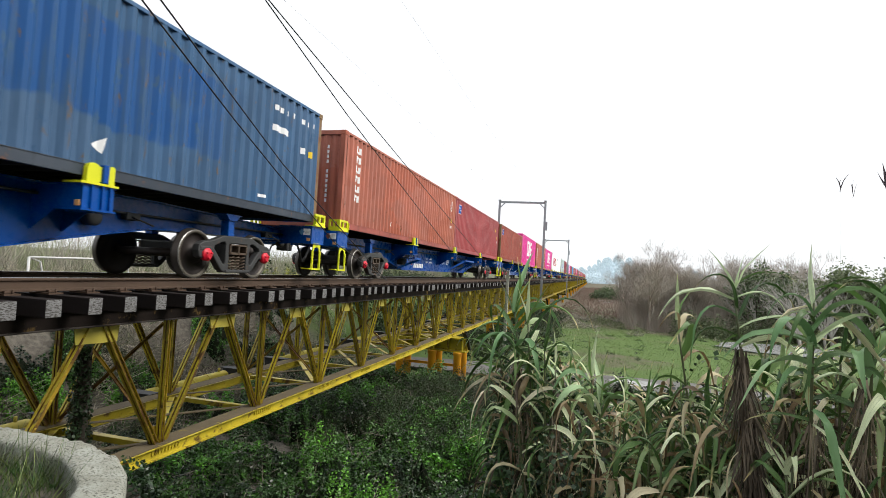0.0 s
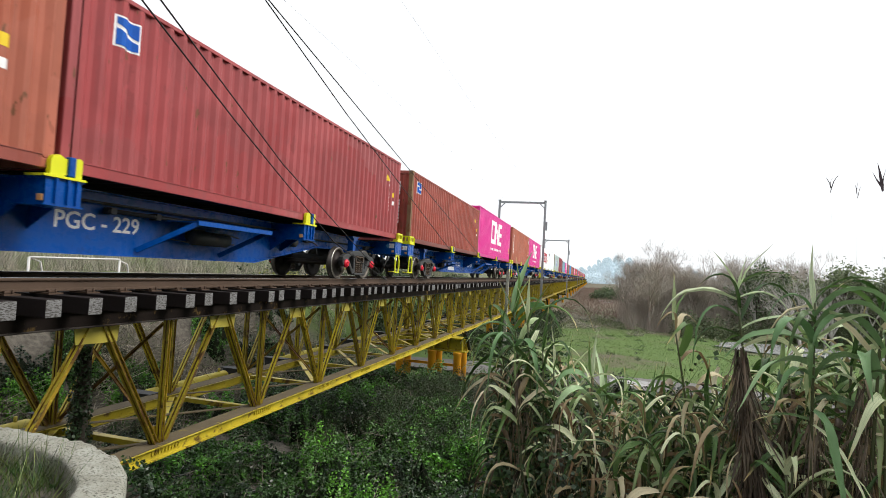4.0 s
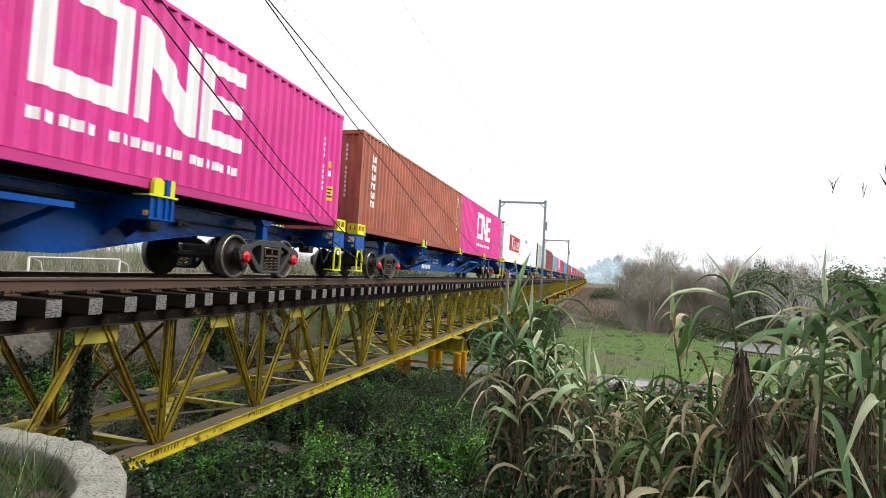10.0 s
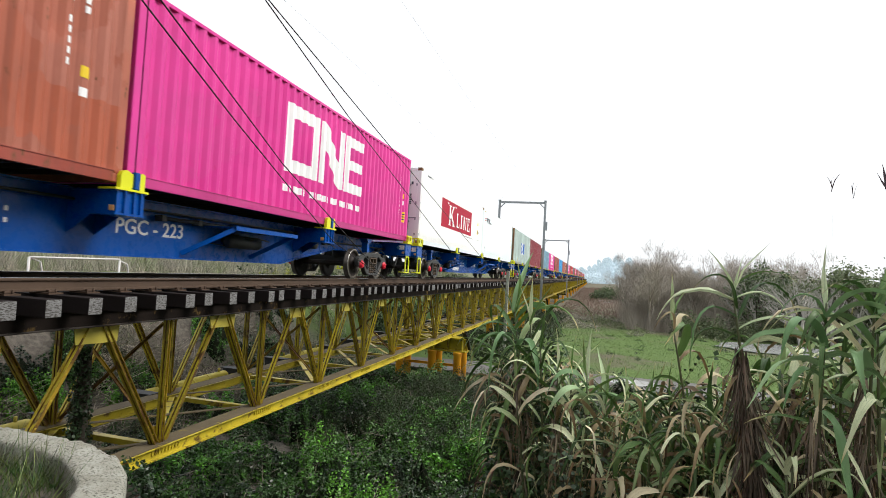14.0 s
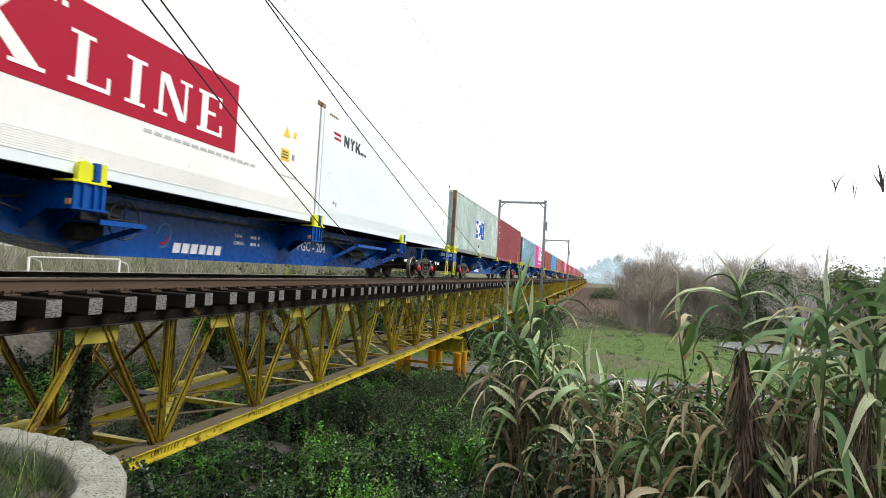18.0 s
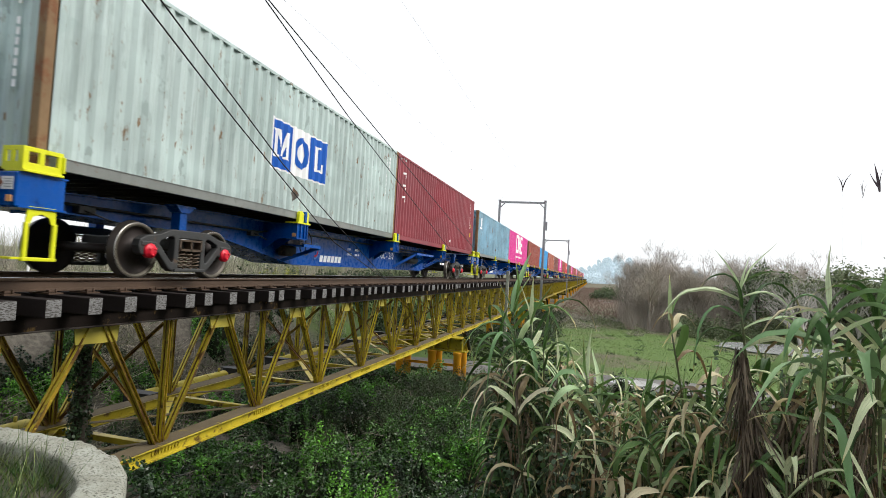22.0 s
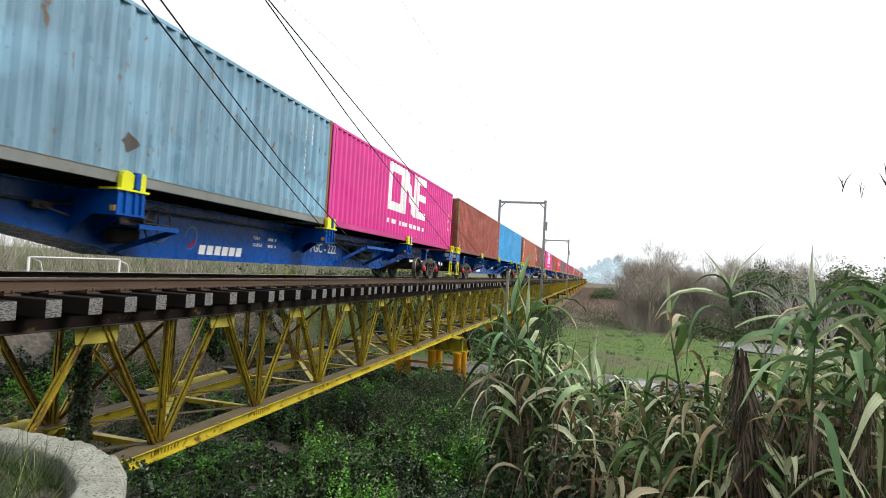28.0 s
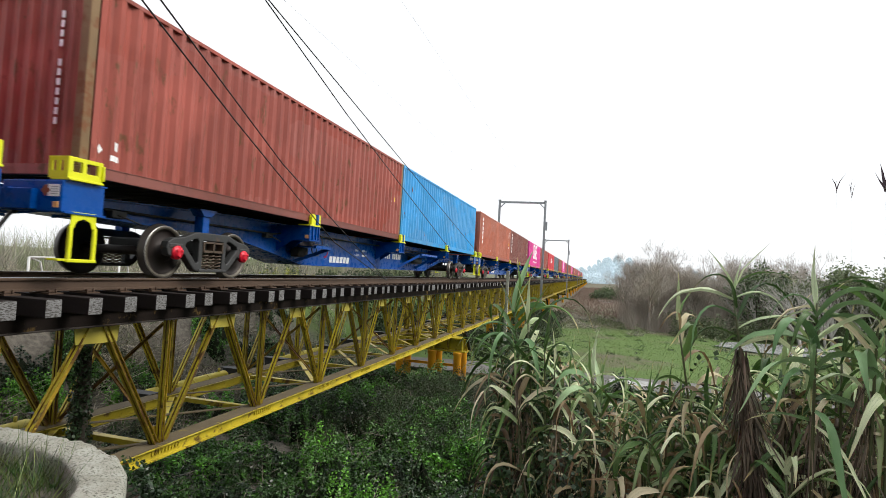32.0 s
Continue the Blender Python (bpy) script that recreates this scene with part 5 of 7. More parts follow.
def deco_greyblue(g, h):
    mark(g, "logo_shape", "white_mark", [[(0.75, h - 0.85), (1.0, h - 0.35), (1.2, h - 0.35), (1.2, h - 0.85)], rect(0.7, h - 1.0, 1.3, h - 0.9)], "white block shapes")
    serial(g, h, y=10.98)
    mark(g, "old_placard", "steel_dirty", [[(5.96, 0.60), (6.13, 0.45), (6.30, 0.60), (6.13, 0.76)]], "dark diamond placard stain")
    front_serial(g, h)


def deco_red(g, h):
    mark(g, "logo_shape", "white_mark", [rect(5, 1.2, 6.2, 1.9), rect(6.4, 1.2, 7.6, 1.5)], "white block shapes")


BOX_KINDS = {
    "blue": (0, 1, "cont_blue", "scuffed navy blue corrugated steel shipping container with white labels", "rusty_post", deco_blue),
    "triton": (0, 1, "cont_brown", "orange-brown corrugated shipping container with vertical white name marks", None, deco_triton),
    "tallbrown": (1, 1, "cont_brown", "tall orange-brown corrugated shipping container with vertical white name marks", None, deco_triton),
    "crimson": (0, 1, "cont_crimson", "crimson corrugated shipping container with a small white logo panel", None, deco_crimson),
    "redbrown": (0, 1, "cont_redbrown", "red-brown corrugated shipping container with rusty corner posts", "rusty_post", deco_crimson),
    "pink": (1, 1, "cont_pink", "magenta corrugated shipping container with a large white wordmark", None, deco_pink),
    "pinklow": (0, 1, "cont_pink", "magenta corrugated shipping container with a large white wordmark", None, deco_pink),
    "kline": (1, 0, "cont_white", "smooth white refrigerated container with a dark red panel and barred doors", None, deco_kline),
    "nyk": (1, 0, "cont_palegrey", "smooth pale grey refrigerated container with red stripes", None, deco_nyk),
    "mol": (1, 1, "cont_beige", "stained grey-beige corrugated container with a blue and white panel", "rusty_post", deco_mol),
    "maroon": (1, 1, "cont_maroon", "maroon corrugated shipping container with vertical white marks", None, deco_tex),
    "greyblue": (0, 1, "cont_greyblue", "patched grey-blue corrugated shipping container with rust stains", "rusty_post", deco_greyblue),
    "brown": (0, 1, "cont_redbrown", "plain brown corrugated shipping container with small white labels", "rusty_post", deco_brown),
    "darkbrown": (0, 1, "cont_darkbrown", "dark brown corrugated shipping container with vertical white marks", None, deco_triton),
    "sky": (0, 1, "cont_sky", "bright blue corrugated shipping container", None, None),
    "red": (0, 1, "cont_red", "bright red corrugated shipping container with white block marks", None, deco_red),
    "grey": (0, 1, "cont_grey", "slate grey corrugated shipping container", None, None),
}
LOADS = [(-1, None, "blue"), (0, "triton", "crimson"), (1, "redbrown", "pink"), (2, "tallbrown", "pink"), (3, "kline", "nyk"), (4, "mol", "maroon"),
         (5, "greyblue", "pinklow"), (6, "brown", "sky"), (7, "triton", "darkbrown"), (8, "pinklow", "brown"), (9, "red", "grey"),
         (10, "redbrown", "pinklow"), (11, "crimson", "brown"), (12, "brown", "pinklow"), (13, "darkbrown", "triton"), (14, "crimson", "brown"),
         (15, "redbrown", "triton"), (16, "pinklow", "crimson"), (17, "brown", "darkbrown"), (18, "triton", "redbrown"), (19, "crimson", "pinklow")]
WAGON_NO = {0: "PGC - 229", 1: "PGC - 225", 2: "PGC - 223", 3: "PGC - 204", 4: "PGC - 210", 5: "PGC - 222"}
box_made, wagon_made, wheel_me = {}, {}, wheel_mesh()
TRAIN = []          # (thing, y at the start, height)
WHEELS = []
base_wagon = None
for k, a, b in LOADS:
    y = FIRST_Y + WAGON_PITCH * k
    if base_wagon is None:
        base_wagon = build_wagon("")
        w = base_wagon
        w.matrix_basis = pose(0, y, 0)
        named_wagon = build_wagon("PGC - 229")
    elif k == 0:
        w = named_wagon
        w.matrix_basis = pose(0, y, 0)
    else:
        w = copy_thing(named_wagon if k in WAGON_NO else base_wagon, pose(0, y, 0))
    if k in WAGON_NO and k:
        for ch in [c for c in w.children if c.name.startswith("lettering")]:
            bpy.data.objects.remove(ch)
        ob = part("lettering", lettering(WAGON_NO[k], 0.345, M["white_mark"]), None, w, "white wagon number")
        ob.matrix_basis = pose(0.444, 12.86, 0.69)
    TRAIN.append((w, y, 0.0))
    for name, off in ((a, 0.0), (b, 12.25)):
        if name is None:
            continue
        if name not in box_made:
            hi, rib, col, lab, post, deco = BOX_KINDS[name]
            c = box_made[name] = build_container(hi, rib, col, lab, post, name == "kline", deco)
            c.matrix_basis = pose(0, y + off, Z_BOX)
        else:
            c = copy_thing(box_made[name], pose(0, y + off, Z_BOX))
        TRAIN.append((c, y + off, Z_BOX))
for w, y, z in TRAIN:
    if z == 0.0:
        k = round((y - FIRST_Y) / WAGON_PITCH)
        for ya in AXLES:
            ws = part("wheelset", wheel_me, None, w, "brown steel wheelset with bright rims")
            ws.matrix_basis = pose(0, ya, WHEEL_R)
            if k <= 7:
                WHEELS.append((ws, ya))


def motions():
    times = [2.0 * i for i in range(17)]
    for ob, y, z in TRAIN:
        walk(ob, [(t, pose(0, y - gone(t), z)) for t in times])
    steps = [i * 0.1 for i in range(321)]
    for ob, ya in WHEELS:
        walk(ob, [(t, Matrix.Translation((0, ya, WHEEL_R)) @ Matrix.Rotation(gone(t) / WHEEL_R, 4, "X")) for t in steps])
    for i, (g, x, y, z) in enumerate(CANES[:len(HERO)]):
        f, a = 1.6 + 0.23 * (i % 5), 0.8 if i not in (13, 14, 15) else 0.6
        walk(g, [(0.5 * j, pose(x, y, z, a * math.sin(f * 0.5 * j + i), a * math.cos(f * 0.43 * j + 2 * i), 0)) for j in range(65)])
# ---- ground ----
def smooth(a, b, t):
    t = np.clip((t - a) / (b - a), 0, 1)
    return t * t * (3 - 2 * t)


def hill_noise(x, y):
    return (np.sin(x * 0.9 + 1.3 * np.sin(y * 0.7)) + np.sin(y * 1.1 + 1.7 * np.sin(x * 0.6 + 2)) + 0.6 * np.sin(x * 2.3 + y * 1.9)) / 2.6


def ground_z(x, y):
    """Height of the ground: a valley floor, the near bank, the bank beyond the bridge, and a slow far rise."""
    x, y = np.asarray(x, float), np.asarray(y, float)
    hollow = 0.10 * smooth(3.6, 3.4, y) * smooth(4.4, 4.1, x) * smooth(1.4, 2.2, y)
    drop = 2.4 * smooth(3.9, 4.6, x) * smooth(7.0, 5.8, x) + 2.4 * smooth(4.5, 3.9, x) * smooth(4.0, 4.6, y)
    near = -1.3 - 3.7 * smooth(2.6, 11.5, y + 0.25 * hill_noise(x, y) + drop)
    beyond = -5.0 + 4.0 * smooth(4.0, 10.5, -x + 0.4 * hill_noise(x, y))
    rise = -5.0 + 1.5 * smooth(80, 300, y) * smooth(5, 60, x)
    z = np.maximum(np.maximum(near, beyond), rise)
    flat = smooth(60, 20, np.hypot(x, y - 15))
    return z - hollow + 0.10 * hill_noise(x * 1.7, y * 1.7) * flat


def sheet(name, xs, ys, material, dz=0.0):
    gx, gy = np.meshgrid(xs, ys)
    v = np.stack([gx.ravel(), gy.ravel(), (ground_z(gx, gy) + dz).ravel()], 1)
    n, m = len(xs), len(ys)
    i = np.arange(n * m).reshape(m, n)
    q = np.stack([i[:-1, :-1].ravel(), i[:-1, 1:].ravel(), i[1:, 1:].ravel(), i[1:, :-1].ravel()], 1)
    return fast_mesh(name, v, q, material, True)


def fast_mesh(name, v, q, material, smooth_faces=False):
    me = bpy.data.meshes.new(name)
    k = q.shape[1]
    me.vertices.add(len(v))
    me.vertices.foreach_set("co", np.ascontiguousarray(v, dtype=np.float32).ravel())
    me.loops.add(q.size)
    me.loops.foreach_set("vertex_index", np.ascontiguousarray(q, dtype=np.int32).ravel())
    me.polygons.add(len(q))
    me.polygons.foreach_set("loop_start", np.arange(0, q.size, k, dtype=np.int32))
    if smooth_faces:
        me.polygons.foreach_set("use_smooth", np.ones(len(q), dtype=bool))
    me.materials.append(material)
    me.update(calc_edges=True)
    me.validate()
    return me


def land_material():
    m = bpy.data.materials.new("rough_ground_with_grass")
    m.use_nodes = True
    nt = m.node_tree
    b = nt.nodes["Principled BSDF"]
    vec = nt.nodes.new("ShaderNodeTexCoord").outputs["Object"]
    soil = mix_node(nt, ramp(nt, noise_node(nt, vec, 6, 6), 0.35, 0.7), (0.075, 0.066, 0.052), (0.175, 0.155, 0.125))
    grass = mix_node(nt, ramp(nt, noise_node(nt, vec, 3.5, 7, 0.7), 0.35, 0.7), (0.065, 0.12, 0.02), (0.105, 0.17, 0.035))
    dry = mix_node(nt, ramp(nt, noise_node(nt, vec, 9, 5), 0.4, 0.7), (0.13, 0.11, 0.07), (0.08, 0.08, 0.045))
    col = mix_node(nt, ramp(nt, noise_node(nt, vec, 0.16, 4), 0.52, 0.66), grass, dry)
    sep = nt.nodes.new("ShaderNodeSeparateXYZ")
    nt.links.new(vec, sep.inputs[0])
    # soil under the bridge and on the banks, grass on the open field
    openf = nt.nodes.new("ShaderNodeMapRange")
    openf.inputs["From Min"].default_value, openf.inputs["From Max"].default_value = 25.0, 29.0
    nt.links.new(sep.outputs["Y"], openf.inputs["Value"])
    col = mix_node(nt, openf.outputs["Result"], soil, col)
    beyond = nt.nodes.new("ShaderNodeMapRange")
    beyond.inputs["From Min"].default_value, beyond.inputs["From Max"].default_value = 58.0, 76.0
    nt.links.new(sep.outputs["Y"], beyond.inputs["Value"])
    col = mix_node(nt, beyond.outputs["Result"], col, dry)
    bank = nt.nodes.new("ShaderNodeMapRange")
    bank.inputs["From Min"].default_value, bank.inputs["From Max"].default_value = -9.0, -12.0
    nt.links.new(sep.outputs["X"], bank.inputs["Value"])
    side = mix_node(nt, ramp(nt, noise_node(nt, vec, 0.35, 5), 0.48, 0.62), dry, grass)
    col = mix_node(nt, bank.outputs["Result"], col, side)
    nt.links.new(col, b.inputs["Base Color"])
    b.inputs["Roughness"].default_value = 0.95
    bp = nt.nodes.new("ShaderNodeBump")
    bp.inputs["Strength"].default_value, bp.inputs["Distance"].default_value = 0.8, 0.06
    nt.links.new(noise_node(nt, vec, 14, 8, 0.75), bp.inputs["Height"])
    nt.links.new(bp.outputs["Normal"], b.inputs["Normal"])
    return m


M["land"] = land_material()
steps_x = np.concatenate([[-2500, -1200, -600, -300, -160, -100, -70, -50], np.arange(-40, 44, 0.6), [50, 60, 75, 100, 150, 250, 450, 900, 2500]])
steps_y = np.concatenate([[-1500, -500, -150, -60, -25, -12, -6], np.arange(-3, 34, 0.5), np.arange(34, 90, 1.5), np.arange(90, 200, 3), [215, 240, 280, 350, 450, 700, 1200, 2500, 4500]])
tagged(new("ground", sheet("ground", steps_x, steps_y, M["land"])), "uneven valley ground with rough grass and bare soil", "ground", kind="structure")

# gravel river bar and shallow water by the grass field
M["gravel"] = surface("grey_river_gravel", (0.17, 0.165, 0.155), rough=0.95, dark=0.6, grain=9, broad=0.8, bump=0.8)
M["water"] = surface("still_shallow_water", (0.55, 0.56, 0.55), rough=0.03, spec=1.0, dark=0.8, grain=2, bump=0.02)


def flat_patch(name, outline, z, material, label, category):
    bm = B()
    prism(bm, outline, "z", z - 0.05, z)
    return tagged(new(name, mesh_of(name, bm, material)), label, category, kind="structure")


def blob(cx, cy, rx, ry, n=28, seed=1):
    r = random.Random(seed)
    return [(cx + rx * (1 + r.uniform(-0.15, 0.15)) * math.cos(6.283 * i / n), cy + ry * (1 + r.uniform(-0.15, 0.15)) * math.sin(6.283 * i / n)) for i in range(n)]


flat_patch("gravel_bar", blob(6, 30.3, 15, 1.9, 40, 2), -4.86, M["gravel"], "grey gravel track along the grass", "gravel")
flat_patch("water_pool", blob(10.0, 30.4, 1.25, 0.95, 24, 3), -4.84, M["water"], "bright shallow pool of water on gravel", "water")
flat_patch("water_pool", blob(11.2, 137, 2.0, 5.0, 24, 5), -4.72, M["water"], "bright strip of water among brown scrub", "water")
flat_patch("water_pond", blob(25.5, 55, 6.5, 4.5, 30, 4), -4.86, M["water"], "still grey pond before the trees", "water")
# ---- vegetation ----
def leafy(name, base, tip, rough=0.55, vary=0.45, sheen=0.25, patch=(1.3, 0.42, 0.60)):
    """Leaf surface: tone by clump and by leaf, a little light let through."""
    m = bpy.data.materials.new(name)
    m.use_nodes = True
    nt = m.node_tree
    b = nt.nodes["Principled BSDF"]
    vec = nt.nodes.new("ShaderNodeTexCoord").outputs["Object"]
    col = mix_node(nt, ramp(nt, noise_node(nt, vec, patch[0], 3), patch[1], patch[2]), base, tip)
    hs = nt.nodes.new("ShaderNodeHueSaturation")
    mr = nt.nodes.new("ShaderNodeMapRange")
    mr.inputs["To Min"].default_value, mr.inputs["To Max"].default_value = 1 - vary, 1 + vary
    nt.links.new(nt.nodes.new("ShaderNodeNewGeometry").outputs["Random Per Island"], mr.inputs["Value"])
    nt.links.new(mr.outputs["Result"], hs.inputs["Value"])
    nt.links.new(col, hs.inputs["Color"])
    nt.links.new(hs.outputs["Color"], b.inputs["Base Color"])
    b.inputs["Roughness"].default_value = rough
    tr = nt.nodes.new("ShaderNodeBsdfTranslucent")
    nt.links.new(hs.outputs["Color"], tr.inputs["Color"])
    mx = nt.nodes.new("ShaderNodeMixShader")
    mx.inputs["Fac"].default_value = sheen
    nt.links.new(b.outputs["BSDF"], mx.inputs[1])
    nt.links.new(tr.outputs["BSDF"], mx.inputs[2])
    out = [n for n in nt.nodes if n.type == "OUTPUT_MATERIAL"][0]
    nt.links.new(mx.outputs["Shader"], out.inputs["Surface"])
    return m


M["bramble"] = leafy("bramble_leaves", (0.009, 0.022, 0.008), (0.040, 0.098, 0.020), 0.38, vary=0.75, sheen=0.10, patch=(0.9, 0.42, 0.62))
M["bank_weed"] = leafy("bright_bank_weed_leaves", (0.08, 0.24, 0.02), (0.15, 0.40, 0.04), 0.45, vary=0.6)
M["nettle"] = leafy("mid_green_leaves", (0.028, 0.080, 0.013), (0.070, 0.185, 0.024), 0.4, vary=0.7, sheen=0.15)
# near-black core colour stands for the shade inside the mounds
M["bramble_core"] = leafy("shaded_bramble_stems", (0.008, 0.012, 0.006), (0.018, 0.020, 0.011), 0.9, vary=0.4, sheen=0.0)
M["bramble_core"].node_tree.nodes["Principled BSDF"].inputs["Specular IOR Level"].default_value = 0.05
M["bright_weed"] = leafy("fresh_green_weed_leaves", (0.035, 0.125, 0.012), (0.115, 0.34, 0.03), 0.4, vary=0.65)
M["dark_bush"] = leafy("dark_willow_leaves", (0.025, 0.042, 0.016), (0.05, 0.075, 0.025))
M["tree_green"] = leafy("evergreen_tree_leaves", (0.06, 0.095, 0.04), (0.12, 0.165, 0.075))
M["tree_olive"] = leafy("olive_tree_leaves", (0.11, 0.145, 0.07), (0.18, 0.21, 0.11))
M["ivy"] = leafy("dark_ivy_leaves", (0.010, 0.024, 0.009), (0.034, 0.075, 0.022), 0.5, 0.6, 0.05)
M["cane_dead"] = leafy("dead_cane_sheaths", (0.07, 0.052, 0.036), (0.23, 0.185, 0.13), 0.8, 0.75, 0.05)
M["dead_stem"] = leafy("dead_bramble_stems", (0.10, 0.085, 0.07), (0.19, 0.16, 0.13), 0.8, 0.6, 0.05)
M["dry_grass"] = leafy("dry_grass_blades", (0.36, 0.32, 0.25), (0.10, 0.11, 0.06), 0.8, 0.75, 0.2, (1.6, 0.42, 0.58))
M["grass"] = leafy("green_grass_blades", (0.07, 0.13, 0.025), (0.12, 0.18, 0.04), 0.6, 0.4, 0.25)
M["tuft"] = leafy("coarse_bank_grass", (0.035, 0.085, 0.016), (0.15, 0.18, 0.05), 0.5, 0.6, 0.2, (7.0, 0.42, 0.62))
M["yellow_bush"] = leafy("yellow_green_leaves", (0.20, 0.22, 0.03), (0.34, 0.33, 0.04))
M["twig"] = surface("grey_brown_twigs", (0.40, 0.355, 0.30), rough=0.9, dark=0.7, grain=4, bump=0)
M["red_twig"] = surface("reddish_brown_twigs", (0.27, 0.195, 0.155), rough=0.9, dark=0.7, grain=4, bump=0)
M["twig_pale"] = surface("pale_bare_bark", (0.44, 0.42, 0.38), rough=0.9, dark=0.7, grain=4, bump=0)
M["brush"] = leafy("grey_green_brushwood_stems", (0.30, 0.28, 0.23), (0.20, 0.24, 0.12), 0.9, 0.3, 0.1, (0.3, 0.45, 0.6))
M["bark"] = surface("dark_bark", (0.06, 0.05, 0.04), rough=0.9, grain=12, bump=0.4)

RG = np.random.default_rng(11)


def unit(v):
    return v / np.maximum(np.linalg.norm(v, axis=1, keepdims=True), 1e-6)


def leaf_quads(c, size, aspect=0.55, flat=0.4):
    """Folded diamond leaves at the points c. flat: how much they lie level."""
    n = len(c)
    a = unit(RG.normal(size=(n, 3)) * np.array([1, 1, 1 - flat]))
    nrm = unit(RG.normal(size=(n, 3)) * (1 - flat) + np.array([0, 0, 1.2 * flat]))
    s = unit(np.cross(nrm, a))
    sz = (size * RG.uniform(0.6, 1.4, n))[:, None]
    v = np.stack([c - a * sz * 0.5, c + s * sz * aspect * 0.5 - nrm * sz * 0.1, c + a * sz * 0.5, c - s * sz * aspect * 0.5 - nrm * sz * 0.1], 1).reshape(-1, 3)
    i = np.arange(n)[:, None] * 4
    return v, np.concatenate([i, i + 1, i + 2, i + 3], 1)


def blade_quads(c, d, length, width):
    """Thin straight blades from the points c along d."""
    n = len(c)
    s = unit(np.cross(d, RG.normal(size=(n, 3))))
    w = np.broadcast_to(np.asarray(width, float), (n,))[:, None]
    ln = np.broadcast_to(np.asarray(length, float), (n,))[:, None]
    v = np.stack([c - s * w / 2, c + s * w / 2, c + d * ln + s * w * 0.08, c + d * ln - s * w * 0.08], 1).reshape(-1, 3)
    i = np.arange(n)[:, None] * 4
    return v, np.concatenate([i, i + 1, i + 2, i + 3], 1)


def joined(parts):
    vs, qs, k = [], [], 0
    for v, q in parts:
        vs.append(v)
        qs.append(q + k)
        k += len(v)
    return np.concatenate(vs), np.concatenate(qs)


def domes(centres, radii, heights, per, size, flat=0.45, aspect=0.6):
    """Leaves on and in low mounds."""
    out = []
    for (x, y), r, h in zip(centres, radii, heights):
        n = int(per * r * r * 4)
        d = unit(RG.normal(size=(n, 3)))
        d[:, 2] = np.abs(d[:, 2])
        k = np.where(RG.uniform(size=n) < 0.75, RG.uniform(0.86, 1.05, n), RG.uniform(0.5, 0.9, n))[:, None]
        p = d * k * np.array([r, r, h]) * (1 + 0.25 * np.sin(d[:, :1] * 7 + d[:, 1:2] * 5))
        p[:, 0] += x
        p[:, 1] += y
        p[:, 2] += ground_z(p[:, 0], p[:, 1]) - 0.03
        out.append(leaf_quads(p, size, aspect, flat))
    return joined(out)


def stuff(name, vq, material, label, category):
    return tagged(new(name, fast_mesh(name, vq[0], vq[1], material)), label, category, kind="stuff")


def scatter(n, x0, x1, y0, y1, keep):
    pts = []
    while len(pts) < n:
        x, y = RG.uniform(x0, x1), RG.uniform(y0, y1)
        if keep(x, y):
            pts.append((x, y))
    return pts


def valley(x, y):
    return not (x > 4.3 and y < 7.2) and not (x < 4.3 and y < 4.9) and not (-0.4 < x < 3.4 and y < 8.6)


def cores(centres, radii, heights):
    """Near-black cores that fill the mounds below their leaves, as painted inner shade."""
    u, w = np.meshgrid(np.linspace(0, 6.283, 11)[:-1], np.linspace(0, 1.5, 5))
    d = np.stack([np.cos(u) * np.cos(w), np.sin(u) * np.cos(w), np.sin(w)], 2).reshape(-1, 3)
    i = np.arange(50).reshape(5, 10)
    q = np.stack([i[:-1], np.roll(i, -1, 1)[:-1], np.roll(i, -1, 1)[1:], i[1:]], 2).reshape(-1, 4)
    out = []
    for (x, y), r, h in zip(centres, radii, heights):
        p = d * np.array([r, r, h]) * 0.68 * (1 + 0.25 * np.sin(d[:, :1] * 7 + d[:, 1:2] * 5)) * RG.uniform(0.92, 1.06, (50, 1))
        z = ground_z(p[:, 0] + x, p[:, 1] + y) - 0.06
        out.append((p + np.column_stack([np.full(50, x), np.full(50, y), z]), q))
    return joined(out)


c = [q for q in scatter(640, -9, 11, 4.4, 27, valley) if (q[0] > -3.4 or RG.uniform() < 0.3) and (q[1] < 18 or RG.uniform() < 0.4)] + scatter(90, 6.6, 17, 7.0, 27, valley)
r, h = RG.uniform(0.4, 1.05, len(c)), RG.uniform(0.3, 1.25, len(c)) * np.array([0.4 if x < 1.0 and y < 15 else 1.0 for x, y in c])
stuff("bramble_shade", cores(c, r, h), M["bramble_core"], "dark cores inside the brambles, coloured near-black as inner shade", "brambles")
kind = RG.uniform(size=len(c))
for name, lo, hi, mat, label in (("bramble_thicket", 0.0, 0.55, "bramble", "dark green bramble and ivy thicket in the valley"), ("nettle_patch", 0.55, 0.84, "nettle", "mid-green leafy growth among the brambles"), ("green_weeds", 0.84, 1.0, "bright_weed", "fresh green leafy weeds among the brambles")):
    k = [j for j in range(len(c)) if lo <= kind[j] < hi]
    stuff(name, domes([c[j] for j in k], r[k], h[k], 660, 0.074, 0.35), M[mat], label, "undergrowth")
fresh = [(3.3, 10.6), (3.7, 10.9), (2.8, 10.8), (3.0, 10.3), (3.9, 10.5), (4.6, 14.2), (5.1, 14.3), (4.3, 14.7), (1.6, 12.4), (1.1, 12.8), (3.3, 13.6)]
stuff("fresh_weeds", domes(fresh, RG.uniform(0.35, 0.6, len(fresh)), RG.uniform(0.9, 1.25, len(fresh)), 900, 0.062, 0.35), M["bank_weed"], "bright fresh leafy clumps standing out of the brambles", "undergrowth")
